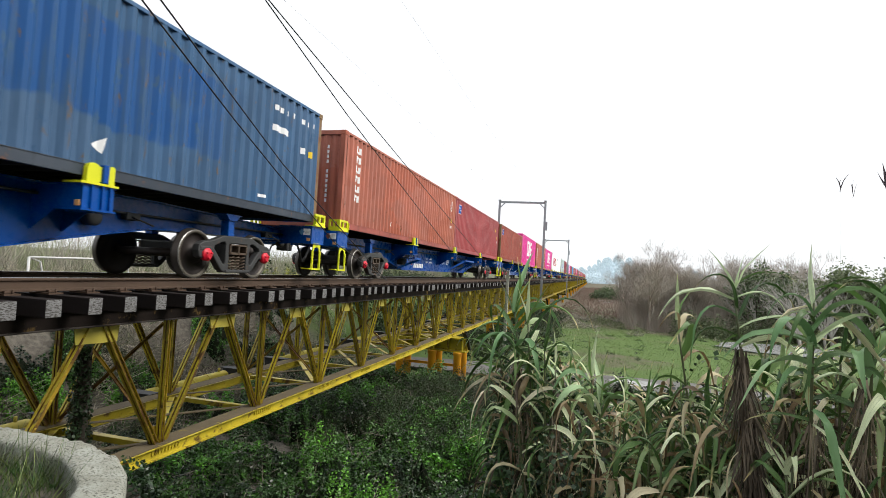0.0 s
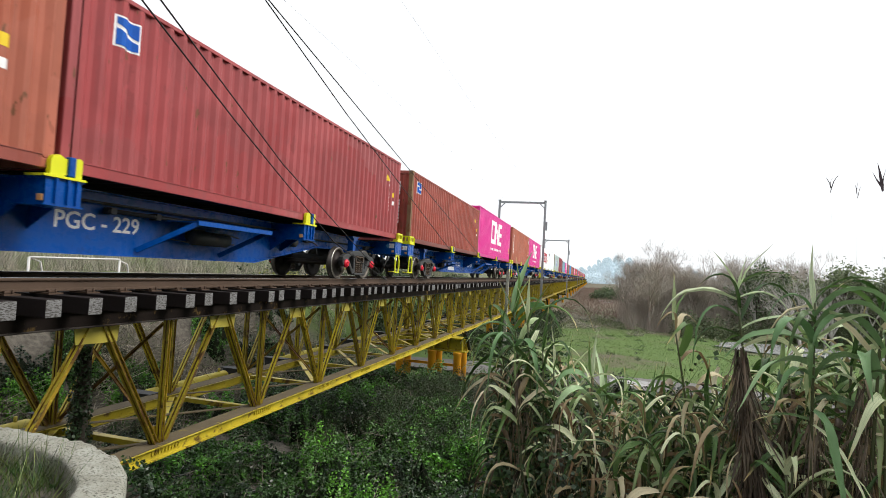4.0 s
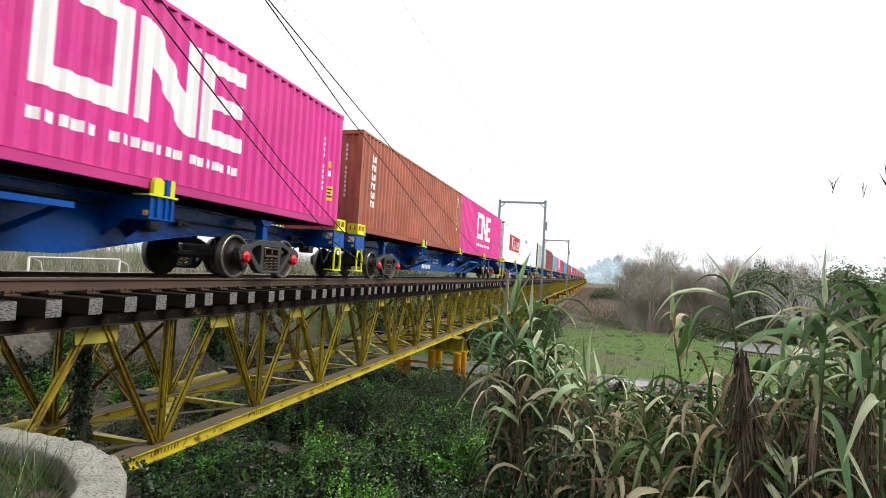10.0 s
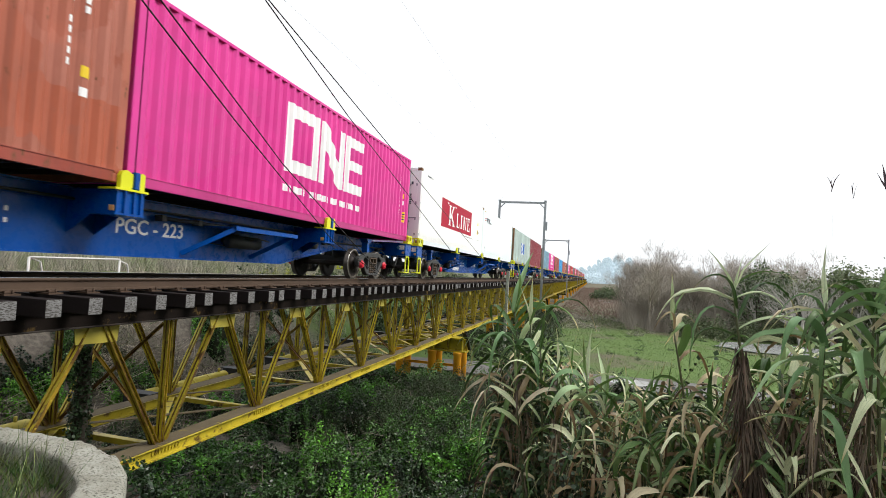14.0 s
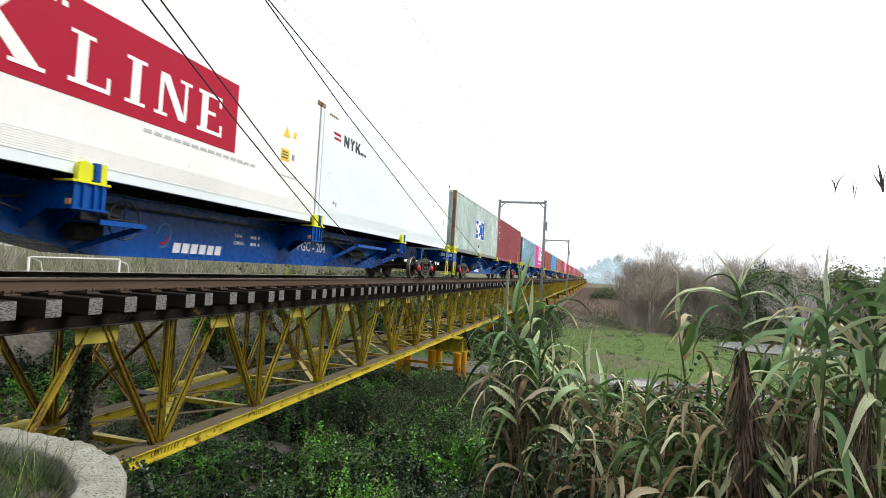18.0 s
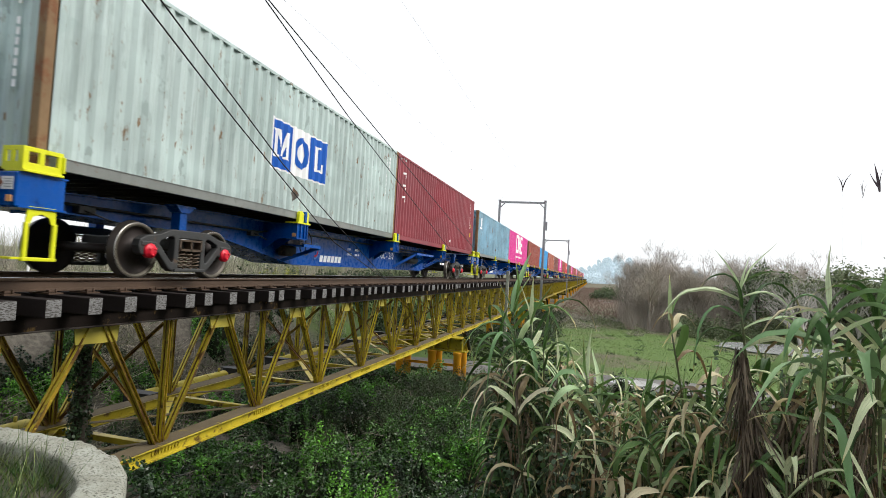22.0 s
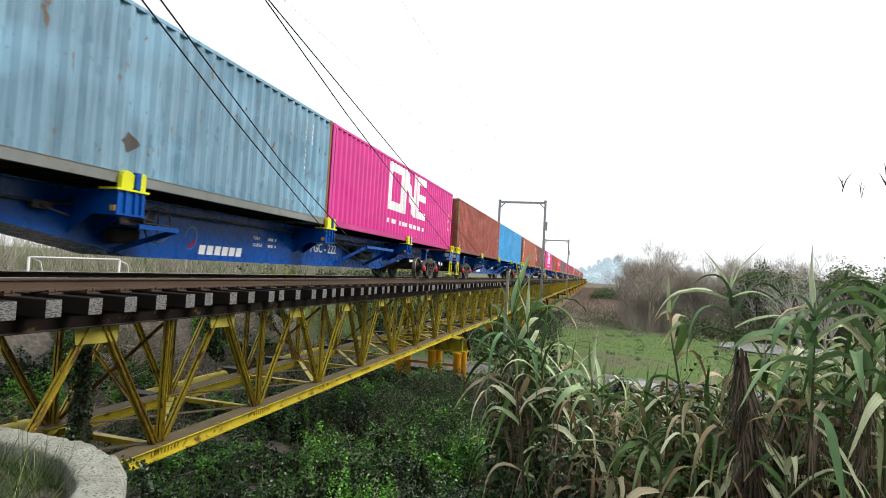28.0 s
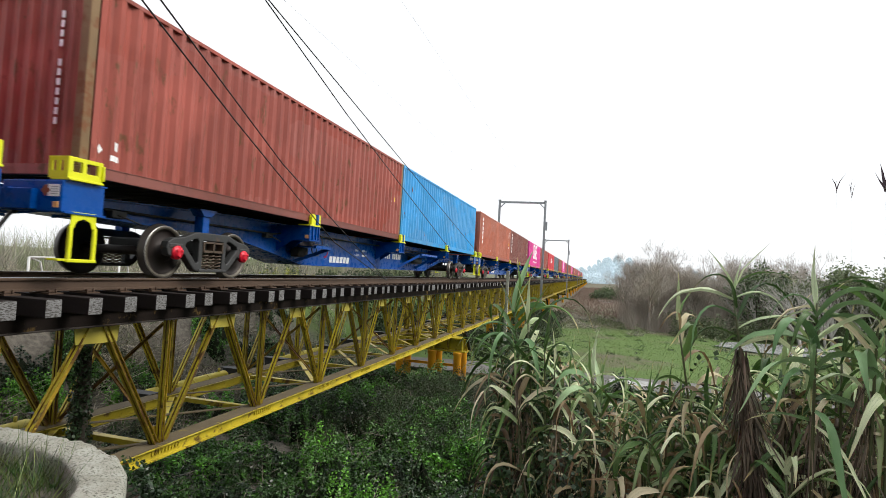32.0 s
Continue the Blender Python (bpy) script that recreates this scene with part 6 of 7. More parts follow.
c = scatter(1300, 3.0, 7.2, 2.9, 8.2, lambda x, y: x + 0.8 * y > 7.12 and (y > 4.3 or x > 4.45 or (x > 3.8 and y > 3.95)))
stuff("bank_brambles", domes(c, RG.uniform(0.12, 0.30, len(c)), RG.uniform(0.08, 0.30, len(c)), 720, 0.044, 0.4), M["bramble"], "low dark brambles and ivy on the near bank", "brambles")
# upright dark willow scrub by the pier
pts = []
for i in range(60):
    x, y = RG.uniform(-0.6, 4.6), RG.uniform(14.0, 23.0)
    z = float(ground_z(x, y))
    n = 90
    base = np.tile([x, y, z], (n, 1)) + RG.normal(size=(n, 3)) * [0.12, 0.12, 0.02]
    d = unit(RG.normal(size=(n, 3)) * [0.35, 0.35, 0.1] + [0, 0, 1])
    pts.append(blade_quads(base, d, RG.uniform(0.4, 1.25, n), 0.012))
    t = RG.uniform(0.2, 1.15, (n * 8, 1))
    pts.append(leaf_quads(base.repeat(8, 0) + d.repeat(8, 0) * t, 0.07, 0.25, 0.1))
stuff("willow_scrub", joined(pts), M["dark_bush"], "fine dark willow scrub beside the bridge pier", "bushes")
# bare arching stems and dead twigs lying in the brambles, and a grey tangle on the bank beyond
c = np.array(scatter(5200, -3.5, 12, 4.6, 28, valley))
p = np.column_stack([c, ground_z(c[:, 0], c[:, 1]) + RG.uniform(0.1, 0.95, len(c))])
stuff("dead_stems", blade_quads(p, unit(RG.normal(size=(len(p), 3)) * [1, 1, 0.45] + [0, 0, 0.15]), RG.uniform(0.2, 0.8, len(p)), RG.uniform(0.006, 0.016, len(p))), M["dead_stem"], "dead grey-brown stems lying in the brambles", "dead stems")
c = np.array(scatter(34000, -13, -3.2, 6, 30, valley))
c = c[np.sin(c[:, 0] * 1.1 + 1.0) + np.sin(c[:, 1] * 0.9) > -0.5]
p = np.column_stack([c, ground_z(c[:, 0], c[:, 1]) + RG.uniform(0.0, 0.5, len(c)) ** 2])
stuff("twig_tangle", blade_quads(p, unit(RG.normal(size=(len(p), 3)) * [1, 1, 0.5] + [0, 0, 0.45]), RG.uniform(0.3, 1.2, len(p)), RG.uniform(0.008, 0.026, len(p))), M["dry_grass"], "tangle of pale dead twigs on the bank", "twigs")
c = [(x + dx, y + dy) for x, y in ((-6.54, 10.96), (-6.54, 11.32), (-6.47, 11.65), (-6.26, 11.82), (-6.38, 11.06), (-5.84, 13.34), (-5.77, 13.72), (-5.59, 13.83), (-6.11, 10.51), (-6.14, 11.18)) for dx, dy in ((0, 0), (0.3, 0.15), (-0.25, 0.2))]
stuff("bank_weeds", domes(c, RG.uniform(0.22, 0.42, len(c)), RG.uniform(0.2, 0.4, len(c)), 520, 0.075, 0.35), M["bank_weed"], "fresh green weeds on the bare bank", "weeds")
# dead trunk wrapped in ivy between the girders
stump = thing("ivy_trunk", "dead trunk wrapped in dark ivy beneath the bridge", "tree trunk", at=pose(-0.2, 7.12, float(ground_z(-0.2, 7.12)) - 0.05))
tall = -0.95 - float(ground_z(-0.2, 7.12))
bm = B()
tube(bm, [(0, 0, 0), (0.03, 0.02, 0.4 * tall), (-0.02, 0.05, 0.75 * tall), (0.05, 0.04, tall)], [0.20, 0.15, 0.12, 0.05], 9)
part("trunk", bm, M["bark"], stump)
n = 3400
t = RG.uniform(0, 1, n)
a = RG.uniform(0, 6.283, n)
rad = (0.09 + 0.22 * (1 - t) ** 1.6) * RG.uniform(0.6, 1.1, n) * (1 + 0.35 * np.sin(a * 2 + t * 9))
part("ivy", fast_mesh("ivy", *leaf_quads(np.column_stack([rad * np.cos(a), rad * np.sin(a), (tall - 0.1) * t]), 0.055, 0.8, 0.3), M["ivy"]), None, stump, "dark ivy leaves")
# field grass
c = np.column_stack([RG.uniform(3, 34, 30000), RG.uniform(27, 75, 30000)])
p = np.column_stack([c, ground_z(c[:, 0], c[:, 1])])
stuff("field_grass", blade_quads(p, unit(RG.normal(size=(len(p), 3)) * [0.7, 0.7, 0.2] + [0, 0, 1]), RG.uniform(0.08, 0.25, len(p)), 0.022), M["grass"], "short green grass on the open field", "grass")


c = scatter(130, 3, 20, 58, 105, lambda x, y: x > 3 + (y - 58) * 0.02)
stuff("field_scrub", domes(c, RG.uniform(0.3, 1.1, len(c)), RG.uniform(0.2, 0.8, len(c)), 60, 0.16, 0.2), M["brush"], "low brown scrub at the far side of the field", "scrub")
c = scatter(70, 4, 22, 40, 75, lambda x, y: True)
stuff("field_tussocks", domes(c, RG.uniform(0.15, 0.5, len(c)), RG.uniform(0.08, 0.25, len(c)), 160, 0.08, 0.2), M["bramble"], "dark tussocks scattered over the grass", "tussocks")


# ---- trees ----
def grow(rng, p, d, length, r, level, tubes, tips, spread=0.55):
    """Limbs of a bare tree: tapered bars that fork; the ends are kept for twigs."""
    n = 3 if level < 2 else 2
    pts = [p]
    for i in range(n):
        d = (d + Vector((rng.gauss(0, 0.10), rng.gauss(0, 0.10), rng.gauss(0.03, 0.06)))).normalized()
        p = p + d * (length / n)
        pts.append(p)
    tubes.append((pts, [r * (1 - 0.45 * i / n) for i in range(n + 1)]))
    if level >= 3:
        tips.append((p, d))
        return
    for i in range(rng.choice((3, 4)) if level else 5):
        nd = (d + Vector((rng.gauss(0, spread), rng.gauss(0, spread), rng.gauss(0.12, 0.25)))).normalized()
        q = pts[rng.randrange(1, len(pts))]
        grow(rng, q, nd, length * rng.uniform(0.5, 0.75), r * 0.5, level + 1, tubes, tips, spread)


def build_tree(name, seed, height, label, leaf=None, bark="bark", twigs=40, spread=0.55, leaves=45, leaf_size=0.22):
    rng = random.Random(seed)
    g = thing(name, label, "tree", "trees at the field's edge")
    tubes, tips = [], []
    grow(rng, Vector((0, 0, -0.2)), Vector((0, 0, 1)), height * 0.42, height * 0.022, 0, tubes, tips, spread)
    bm = B()
    for pts, rs in tubes:
        tube(bm, pts, rs, 5, False)
    part("trunk", bm, M[bark], g)
    tp = np.array([tuple(p) for p, d in tips])
    td = np.array([tuple(d) for p, d in tips])
    vq = []
    if leaf:
        n = leaves
        c = tp.repeat(n, 0) + RG.normal(size=(len(tp) * n, 3)) * height * 0.052
        vq.append(leaf_quads(c, leaf_size, 0.7, 0.3))
        part("crown", fast_mesh("crown", *joined(vq), M[leaf]), None, g)
    else:
        n = twigs
        c = tp.repeat(n, 0) + RG.normal(size=(len(tp) * n, 3)) * height * 0.03
        d = unit(td.repeat(n, 0) + RG.normal(size=(len(tp) * n, 3)) * 0.55 + [0, 0, 0.35])
        vq.append(blade_quads(c, d, RG.uniform(0.3, 0.9, len(c)) * height * 0.11, 0.028))
        part("twig_crown", fast_mesh("twig_crown", *joined(vq), M[bark]), None, g)
    return g


bare = [build_tree("bare_tree", 20 + i, 9.6, "leafless grey-brown tree with dense fine twigs", None, "twig", 44, 0.6) for i in range(3)]
pale = [build_tree("bare_tree", 40 + i, 9.0, "leafless tree with pale bare branches", None, "twig_pale", 6, 0.45) for i in range(2)]
green = [build_tree("evergreen_tree", 60 + i, 8.2, "dense dark evergreen tree", "tree_green", "bark", leaves=60, leaf_size=0.26) for i in range(2)]
olive = [build_tree("evergreen_tree", 70 + i, 8.8, "olive green leafy tree", "tree_olive", "bark", leaves=60, leaf_size=0.26) for i in range(2)]


def plant(kind, seed, places):
    rng = random.Random(seed)
    for i, (x, y, s) in enumerate(places):
        src = kind[i % len(kind)]
        m = pose(x, y, float(ground_z(x, y)), 0, 0, rng.uniform(0, 360)) @ Matrix.Scale(s, 4)
        if i < len(kind):
            src.matrix_basis = m
        else:
            copy_thing(src, m)


rt = random.Random(9)
plant(bare, 1, [(12.0 + i * 0.47 + rt.uniform(-0.6, 0.6), 70 + rt.uniform(-6, 16) + i * 0.2, 1.0 if i < 3 else rt.uniform(0.72, 1.1)) for i in range(52)])
plant(pale, 2, [(25 + i * 1.4 + rt.uniform(-0.6, 0.6), 60 + rt.uniform(-3, 6), 1.0) for i in range(11)])
plant(green, 3, [(24.5 + i * 1.4 + rt.uniform(-0.8, 0.8), 65 + rt.uniform(-3, 8), 1.0 if i < 2 else rt.uniform(0.6, 0.85)) for i in range(10)])
plant(olive, 4, [(29 + i * 1.9 + rt.uniform(-0.8, 0.8), 70 + rt.uniform(-8, 10), 1.0) for i in range(18)])
# thicket under the trees
n = 26000
c = np.column_stack([RG.uniform(11.5, 27, n), RG.uniform(64, 88, n)])
p = np.column_stack([c, ground_z(c[:, 0], c[:, 1])])
stuff("bare_thicket", blade_quads(p, unit(RG.normal(size=(n, 3)) * [0.28, 0.28, 0.1] + [0, 0, 1]), RG.uniform(0.5, 4.6, n) * (0.72 + 0.38 * np.sin(c[:, 0] * 1.3) * np.sin(c[:, 1] * 0.7)), 0.026), M["twig"], "tall leafless grey-brown thicket at the field's edge", "thicket")
c = [(17 + i * 0.75 + RG.uniform(-1, 1), 62 + RG.uniform(-2, 4) + 0.1 * i) for i in range(46)]
stuff("shrub_belt", domes(c, RG.uniform(0.9, 1.6, len(c)), RG.uniform(0.9, 2.3, len(c)), 190, 0.22, 0.2), M["tree_olive"], "dark evergreen shrubs under the trees", "shrubs")
n = 16000
c = np.column_stack([RG.uniform(-1, 14, n), RG.uniform(80, 320, n)])
c = c[c[:, 0] > 2.6]
n = len(c)
p = np.column_stack([c, ground_z(c[:, 0], c[:, 1])])
stuff("brown_scrub", blade_quads(p, unit(RG.normal(size=(n, 3)) * [0.5, 0.5, 0.1] + [0, 0, 1]), RG.uniform(0.3, 1.3, n), 0.06), M["red_twig"], "low reddish-brown scrub below the embankment", "scrub")


# far wooded hill, haze painted in as a pale colour and faint glow
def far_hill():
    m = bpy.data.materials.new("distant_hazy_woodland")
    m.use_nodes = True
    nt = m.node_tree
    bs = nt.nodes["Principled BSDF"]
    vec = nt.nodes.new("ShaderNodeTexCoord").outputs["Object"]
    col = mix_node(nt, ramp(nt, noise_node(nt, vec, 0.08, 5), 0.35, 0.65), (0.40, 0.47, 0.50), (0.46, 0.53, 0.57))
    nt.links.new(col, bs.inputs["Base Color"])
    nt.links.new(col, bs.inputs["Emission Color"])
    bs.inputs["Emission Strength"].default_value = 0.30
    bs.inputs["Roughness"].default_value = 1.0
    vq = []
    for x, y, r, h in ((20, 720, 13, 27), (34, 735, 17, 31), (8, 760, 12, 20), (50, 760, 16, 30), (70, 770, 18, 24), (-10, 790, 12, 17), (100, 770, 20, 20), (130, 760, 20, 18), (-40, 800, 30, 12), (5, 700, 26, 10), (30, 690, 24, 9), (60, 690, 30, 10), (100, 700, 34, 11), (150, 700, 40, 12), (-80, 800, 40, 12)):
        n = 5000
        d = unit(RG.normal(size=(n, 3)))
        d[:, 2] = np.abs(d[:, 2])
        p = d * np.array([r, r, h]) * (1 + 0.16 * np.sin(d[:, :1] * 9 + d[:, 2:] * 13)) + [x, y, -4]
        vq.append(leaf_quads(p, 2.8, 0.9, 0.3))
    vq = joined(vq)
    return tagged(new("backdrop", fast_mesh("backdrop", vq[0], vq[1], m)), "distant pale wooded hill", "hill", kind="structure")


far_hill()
c = [(8.5 + 0.8 * i, 150 + 5 * (i % 4)) for i in range(10)]
stuff("far_bushes", domes(c, RG.uniform(1.2, 2.2, len(c)), RG.uniform(1.8, 3.4, len(c)), 60, 0.35, 0.2), M["tree_green"], "green bushes beyond the brown scrub", "bushes")
# long white shed far beyond the river flat
shed = thing("far_shed", "long low white shed far across the flat", "shed", at=pose(27.0, 300.0, float(ground_z(27.0, 300.0))))
bm = B()
box(bm, -6, 0, -0.2, 6, 8, 2.2)
part("wall", bm, M["pipe_white"], shed)
bm = B()
prism(bm, [(-0.4, 2.2), (8.4, 2.2), (4.0, 3.2)], "x", -6.3, 6.3)
part("roof", bm, M["cont_palegrey"], shed, "pale sheet roof")
# brushwood along the far bank beyond the bridge
n = 30000
c = np.column_stack([RG.uniform(-33, -24, n), RG.uniform(0, 130, n)])
p = np.column_stack([c, ground_z(c[:, 0], c[:, 1])])
stuff("brushwood", blade_quads(p, unit(RG.normal(size=(n, 3)) * [0.4, 0.4, 0.1] + [0, 0, 1]), RG.uniform(0.5, 3.9, n) * (0.78 + 0.22 * np.sin(c[:, 1] * 0.8) * np.sin(c[:, 1] * 0.23)), 0.045), M["brush"], "grey-brown leafless brushwood along the far bank", "brushwood")
c = scatter(300, -13, 4.5, 27.5, 80, lambda x, y: not (y < 33 and x > -9))
stuff("bush_cover", domes(c, RG.uniform(0.5, 1.3, len(c)), RG.uniform(0.4, 1.3, len(c)), 70, 0.16, 0.3), M["dark_bush"], "dark low bushes on the ground below the bridge", "bushes")
c = [(-9.6, 26.6), (-9.9, 27.8), (-9.4, 29.2), (-10.2, 30.6), (-9.7, 32.0)]
stuff("flowering_bush", domes(c, [0.6, 0.7, 0.6, 0.7, 0.5], [0.9, 1.0, 0.95, 1.0, 0.8], 420, 0.07), M["yellow_bush"], "yellow-green flowering bush beside the railway", "bush")
# dense unseen hedge, added to keep low sky light off the wagon sides
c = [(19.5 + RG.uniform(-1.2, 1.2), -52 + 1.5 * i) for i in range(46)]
stuff("lane_hedge", domes(c, RG.uniform(1.8, 2.6, len(c)), RG.uniform(7.5, 10.5, len(c)), 56, 0.62, 0.2), M["dark_bush"], "dense dark hedge added out of view to block low sky light", "hedge")
# ---- giant cane in front ----
def cane_leaf_material(name, dark, mid, pale, tip, tip_from):
    """Long ribbed leaves: tone by leaf, fine veins along the blade, withered ends."""
    m = bpy.data.materials.new(name)
    m.use_nodes = True
    nt = m.node_tree
    b = nt.nodes["Principled BSDF"]
    uv = nt.nodes.new("ShaderNodeTexCoord").outputs["UV"]
    pos = nt.nodes.new("ShaderNodeTexCoord").outputs["Object"]
    add = nt.nodes.new("ShaderNodeMath")
    nt.links.new(nt.nodes.new("ShaderNodeObjectInfo").outputs["Random"], add.inputs[0])
    nt.links.new(nt.nodes.new("ShaderNodeNewGeometry").outputs["Random Per Island"], add.inputs[1])
    fr = nt.nodes.new("ShaderNodeMath")
    fr.operation = "FRACT"
    nt.links.new(add.outputs[0], fr.inputs[0])
    tone = fr.outputs[0]
    col = mix_node(nt, ramp(nt, tone, 0.2, 0.8), dark, mid)
    col = mix_node(nt, ramp(nt, tone, 0.60, 0.95), col, pale)
    vein = noise_node(nt, uv, 1.0, 3, 0.6, (1.5, 26.0, 1.0))
    col = mix_node(nt, ramp(nt, vein, 0.55, 0.72), col, tuple(c * 0.7 for c in mid))
    sep = nt.nodes.new("ShaderNodeSeparateXYZ")
    nt.links.new(uv, sep.inputs[0])
    edge = nt.nodes.new("ShaderNodeMath")
    edge.operation = "MULTIPLY_ADD"
    edge.inputs[1].default_value = 0.55
    nt.links.new(noise_node(nt, pos, 9.0, 4, 0.6), edge.inputs[0])
    nt.links.new(sep.outputs["X"], edge.inputs[2])
    col = mix_node(nt, ramp(nt, edge.outputs[0], tip_from, tip_from + 0.22), col, tip)
    nt.links.new(col, b.inputs["Base Color"])
    b.inputs["Roughness"].default_value = 0.38
    b.inputs["Specular IOR Level"].default_value = 0.4
    bp = nt.nodes.new("ShaderNodeBump")
    bp.inputs["Strength"].default_value, bp.inputs["Distance"].default_value = 0.5, 0.004
    nt.links.new(vein, bp.inputs["Height"])
    nt.links.new(bp.outputs["Normal"], b.inputs["Normal"])
    tr = nt.nodes.new("ShaderNodeBsdfTranslucent")
    nt.links.new(col, tr.inputs["Color"])
    mx = nt.nodes.new("ShaderNodeMixShader")
    mx.inputs["Fac"].default_value = 0.2
    nt.links.new(b.outputs["BSDF"], mx.inputs[1])
    nt.links.new(tr.outputs["BSDF"], mx.inputs[2])
    out = [n for n in nt.nodes if n.type == "OUTPUT_MATERIAL"][0]
    nt.links.new(mx.outputs["Shader"], out.inputs["Surface"])
    return m


M["cane_leaf"] = cane_leaf_material("giant_cane_leaves", (0.034, 0.085, 0.018), (0.22, 0.38, 0.105), (0.80, 0.85, 0.56), (0.70, 0.58, 0.28), 1.06)
M["cane_dry"] = cane_leaf_material("withered_cane_leaves", (0.20, 0.13, 0.06), (0.55, 0.47, 0.26), (0.86, 0.80, 0.58), (0.26, 0.16, 0.06), 1.05)
# darker cane greens for lower leaves: shade within the stand is painted in
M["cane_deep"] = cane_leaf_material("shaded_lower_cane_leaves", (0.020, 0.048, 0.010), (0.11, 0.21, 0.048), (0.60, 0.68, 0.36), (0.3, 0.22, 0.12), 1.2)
M["cane_broad"] = cane_leaf_material("broad_blue_green_cane_leaves", (0.14, 0.28, 0.11), (0.30, 0.47, 0.22), (0.70, 0.80, 0.52), (0.55, 0.45, 0.22), 1.25)
M["cane_brown"] = cane_leaf_material("dead_brown_cane_leaves", (0.045, 0.028, 0.015), (0.15, 0.10, 0.05), (0.44, 0.34, 0.19), (0.08, 0.05, 0.03), 1.2)
M["cane_head"] = surface("purple_brown_flower_head", (0.10, 0.075, 0.085), rough=0.8)
M["cane_stalk"] = surface("green_cane_stalk", (0.085, 0.10, 0.04), rough=0.5, dark=0.7, grain=30)


def blade_line(seed, length, width, angles, fold=0.32, n=11):
    """A long tapering blade along +x; angles are its slopes in degrees at even steps."""
    r = random.Random(seed)
    vs, fs = [], []
    p, yaw, roll = Vector((0, 0, 0)), 0.0, 0.0
    for i in range(n + 1):
        t = i / n
        w = width * (0.5 + 0.5 * min(1, t * 4)) * (1 - t ** 1.7) + 0.001
        k = t * (len(angles) - 1)
        j = min(int(k), len(angles) - 2)
        a = radians(angles[j] + (angles[j + 1] - angles[j]) * (k - j) + r.gauss(0, 3))
        side = Vector((-math.sin(yaw), math.cos(yaw), math.tan(roll))).normalized()
        nrm = Vector((-math.sin(a) * math.cos(yaw), -math.sin(a) * math.sin(yaw), math.cos(a)))
        lift = nrm * w * fold
        vs += [tuple(p + side * w / 2 + lift), tuple(p), tuple(p - side * w / 2 + lift)]
        yaw += r.gauss(0, 0.07)
        roll = max(-0.9, min(0.9, roll + r.gauss(0, 0.16)))
        p = p + Vector((math.cos(a) * math.cos(yaw), math.cos(a) * math.sin(yaw), math.sin(a))) * (length / n)
    for i in range(n):
        a, b = 3 * i, 3 * i + 3
        fs += [(a, a + 1, b + 1, b), (a + 1, a + 2, b + 2, b + 1)]
    return vs, fs


def leaf_uv(me):
    uv = me.uv_layers.new(name="blade")
    n = len(me.vertices) // 3 - 1
    for lp in me.loops:
        uv.data[lp.index].uv = ((lp.vertex_index // 3) / n, (lp.vertex_index % 3) * 0.5)
    return me


SHAPES = {"spear": ([84, 82, 80, 78], 0.36, 0.052), "up": ([72, 68, 62, 55, 48], 0.42, 0.055), "arch": ([60, 50, 28, -8, -44, -60], 0.52, 0.062),
          "kink": ([56, 50, 30, -50, -76, -82], 0.52, 0.064), "hang": ([34, 8, -48, -76, -84, -86], 0.52, 0.058), "level": ([30, 18, 6, -10, -28], 0.52, 0.054),
          "limp": ([-20, -62, -80, -86, -88], 0.44, 0.046), "flop": ([64, 46, -5, -52, -68, -74], 0.50, 0.085), "sag": ([22, 8, -14, -38, -58, -66], 0.52, 0.080)}
CANE_LEAVES, LEAF_FORMS = {}, {}
for j, (kind, (angles, length, width)) in enumerate(SHAPES.items()):
    for i in range(3):
        rr = random.Random(40 * j + i)
        ang = [a + rr.uniform(-9, 9) for a in angles]
        form = blade_line(300 + 7 * j + i, length * rr.uniform(0.85, 1.15), width * rr.uniform(0.42, 1.0), ang)
        LEAF_FORMS.setdefault(kind, []).append(form)
        for mat in ("cane_leaf", "cane_dry", "cane_head", "cane_broad", "cane_brown"):
            CANE_LEAVES.setdefault((kind, mat), []).append(leaf_uv(raw_mesh("leaf", form[0], form[1], M[mat], True)))
CANES = []
ORDER = ("up", "arch", "kink", "arch", "kink", "hang", "kink", "level", "hang", "hang", "limp", "limp")


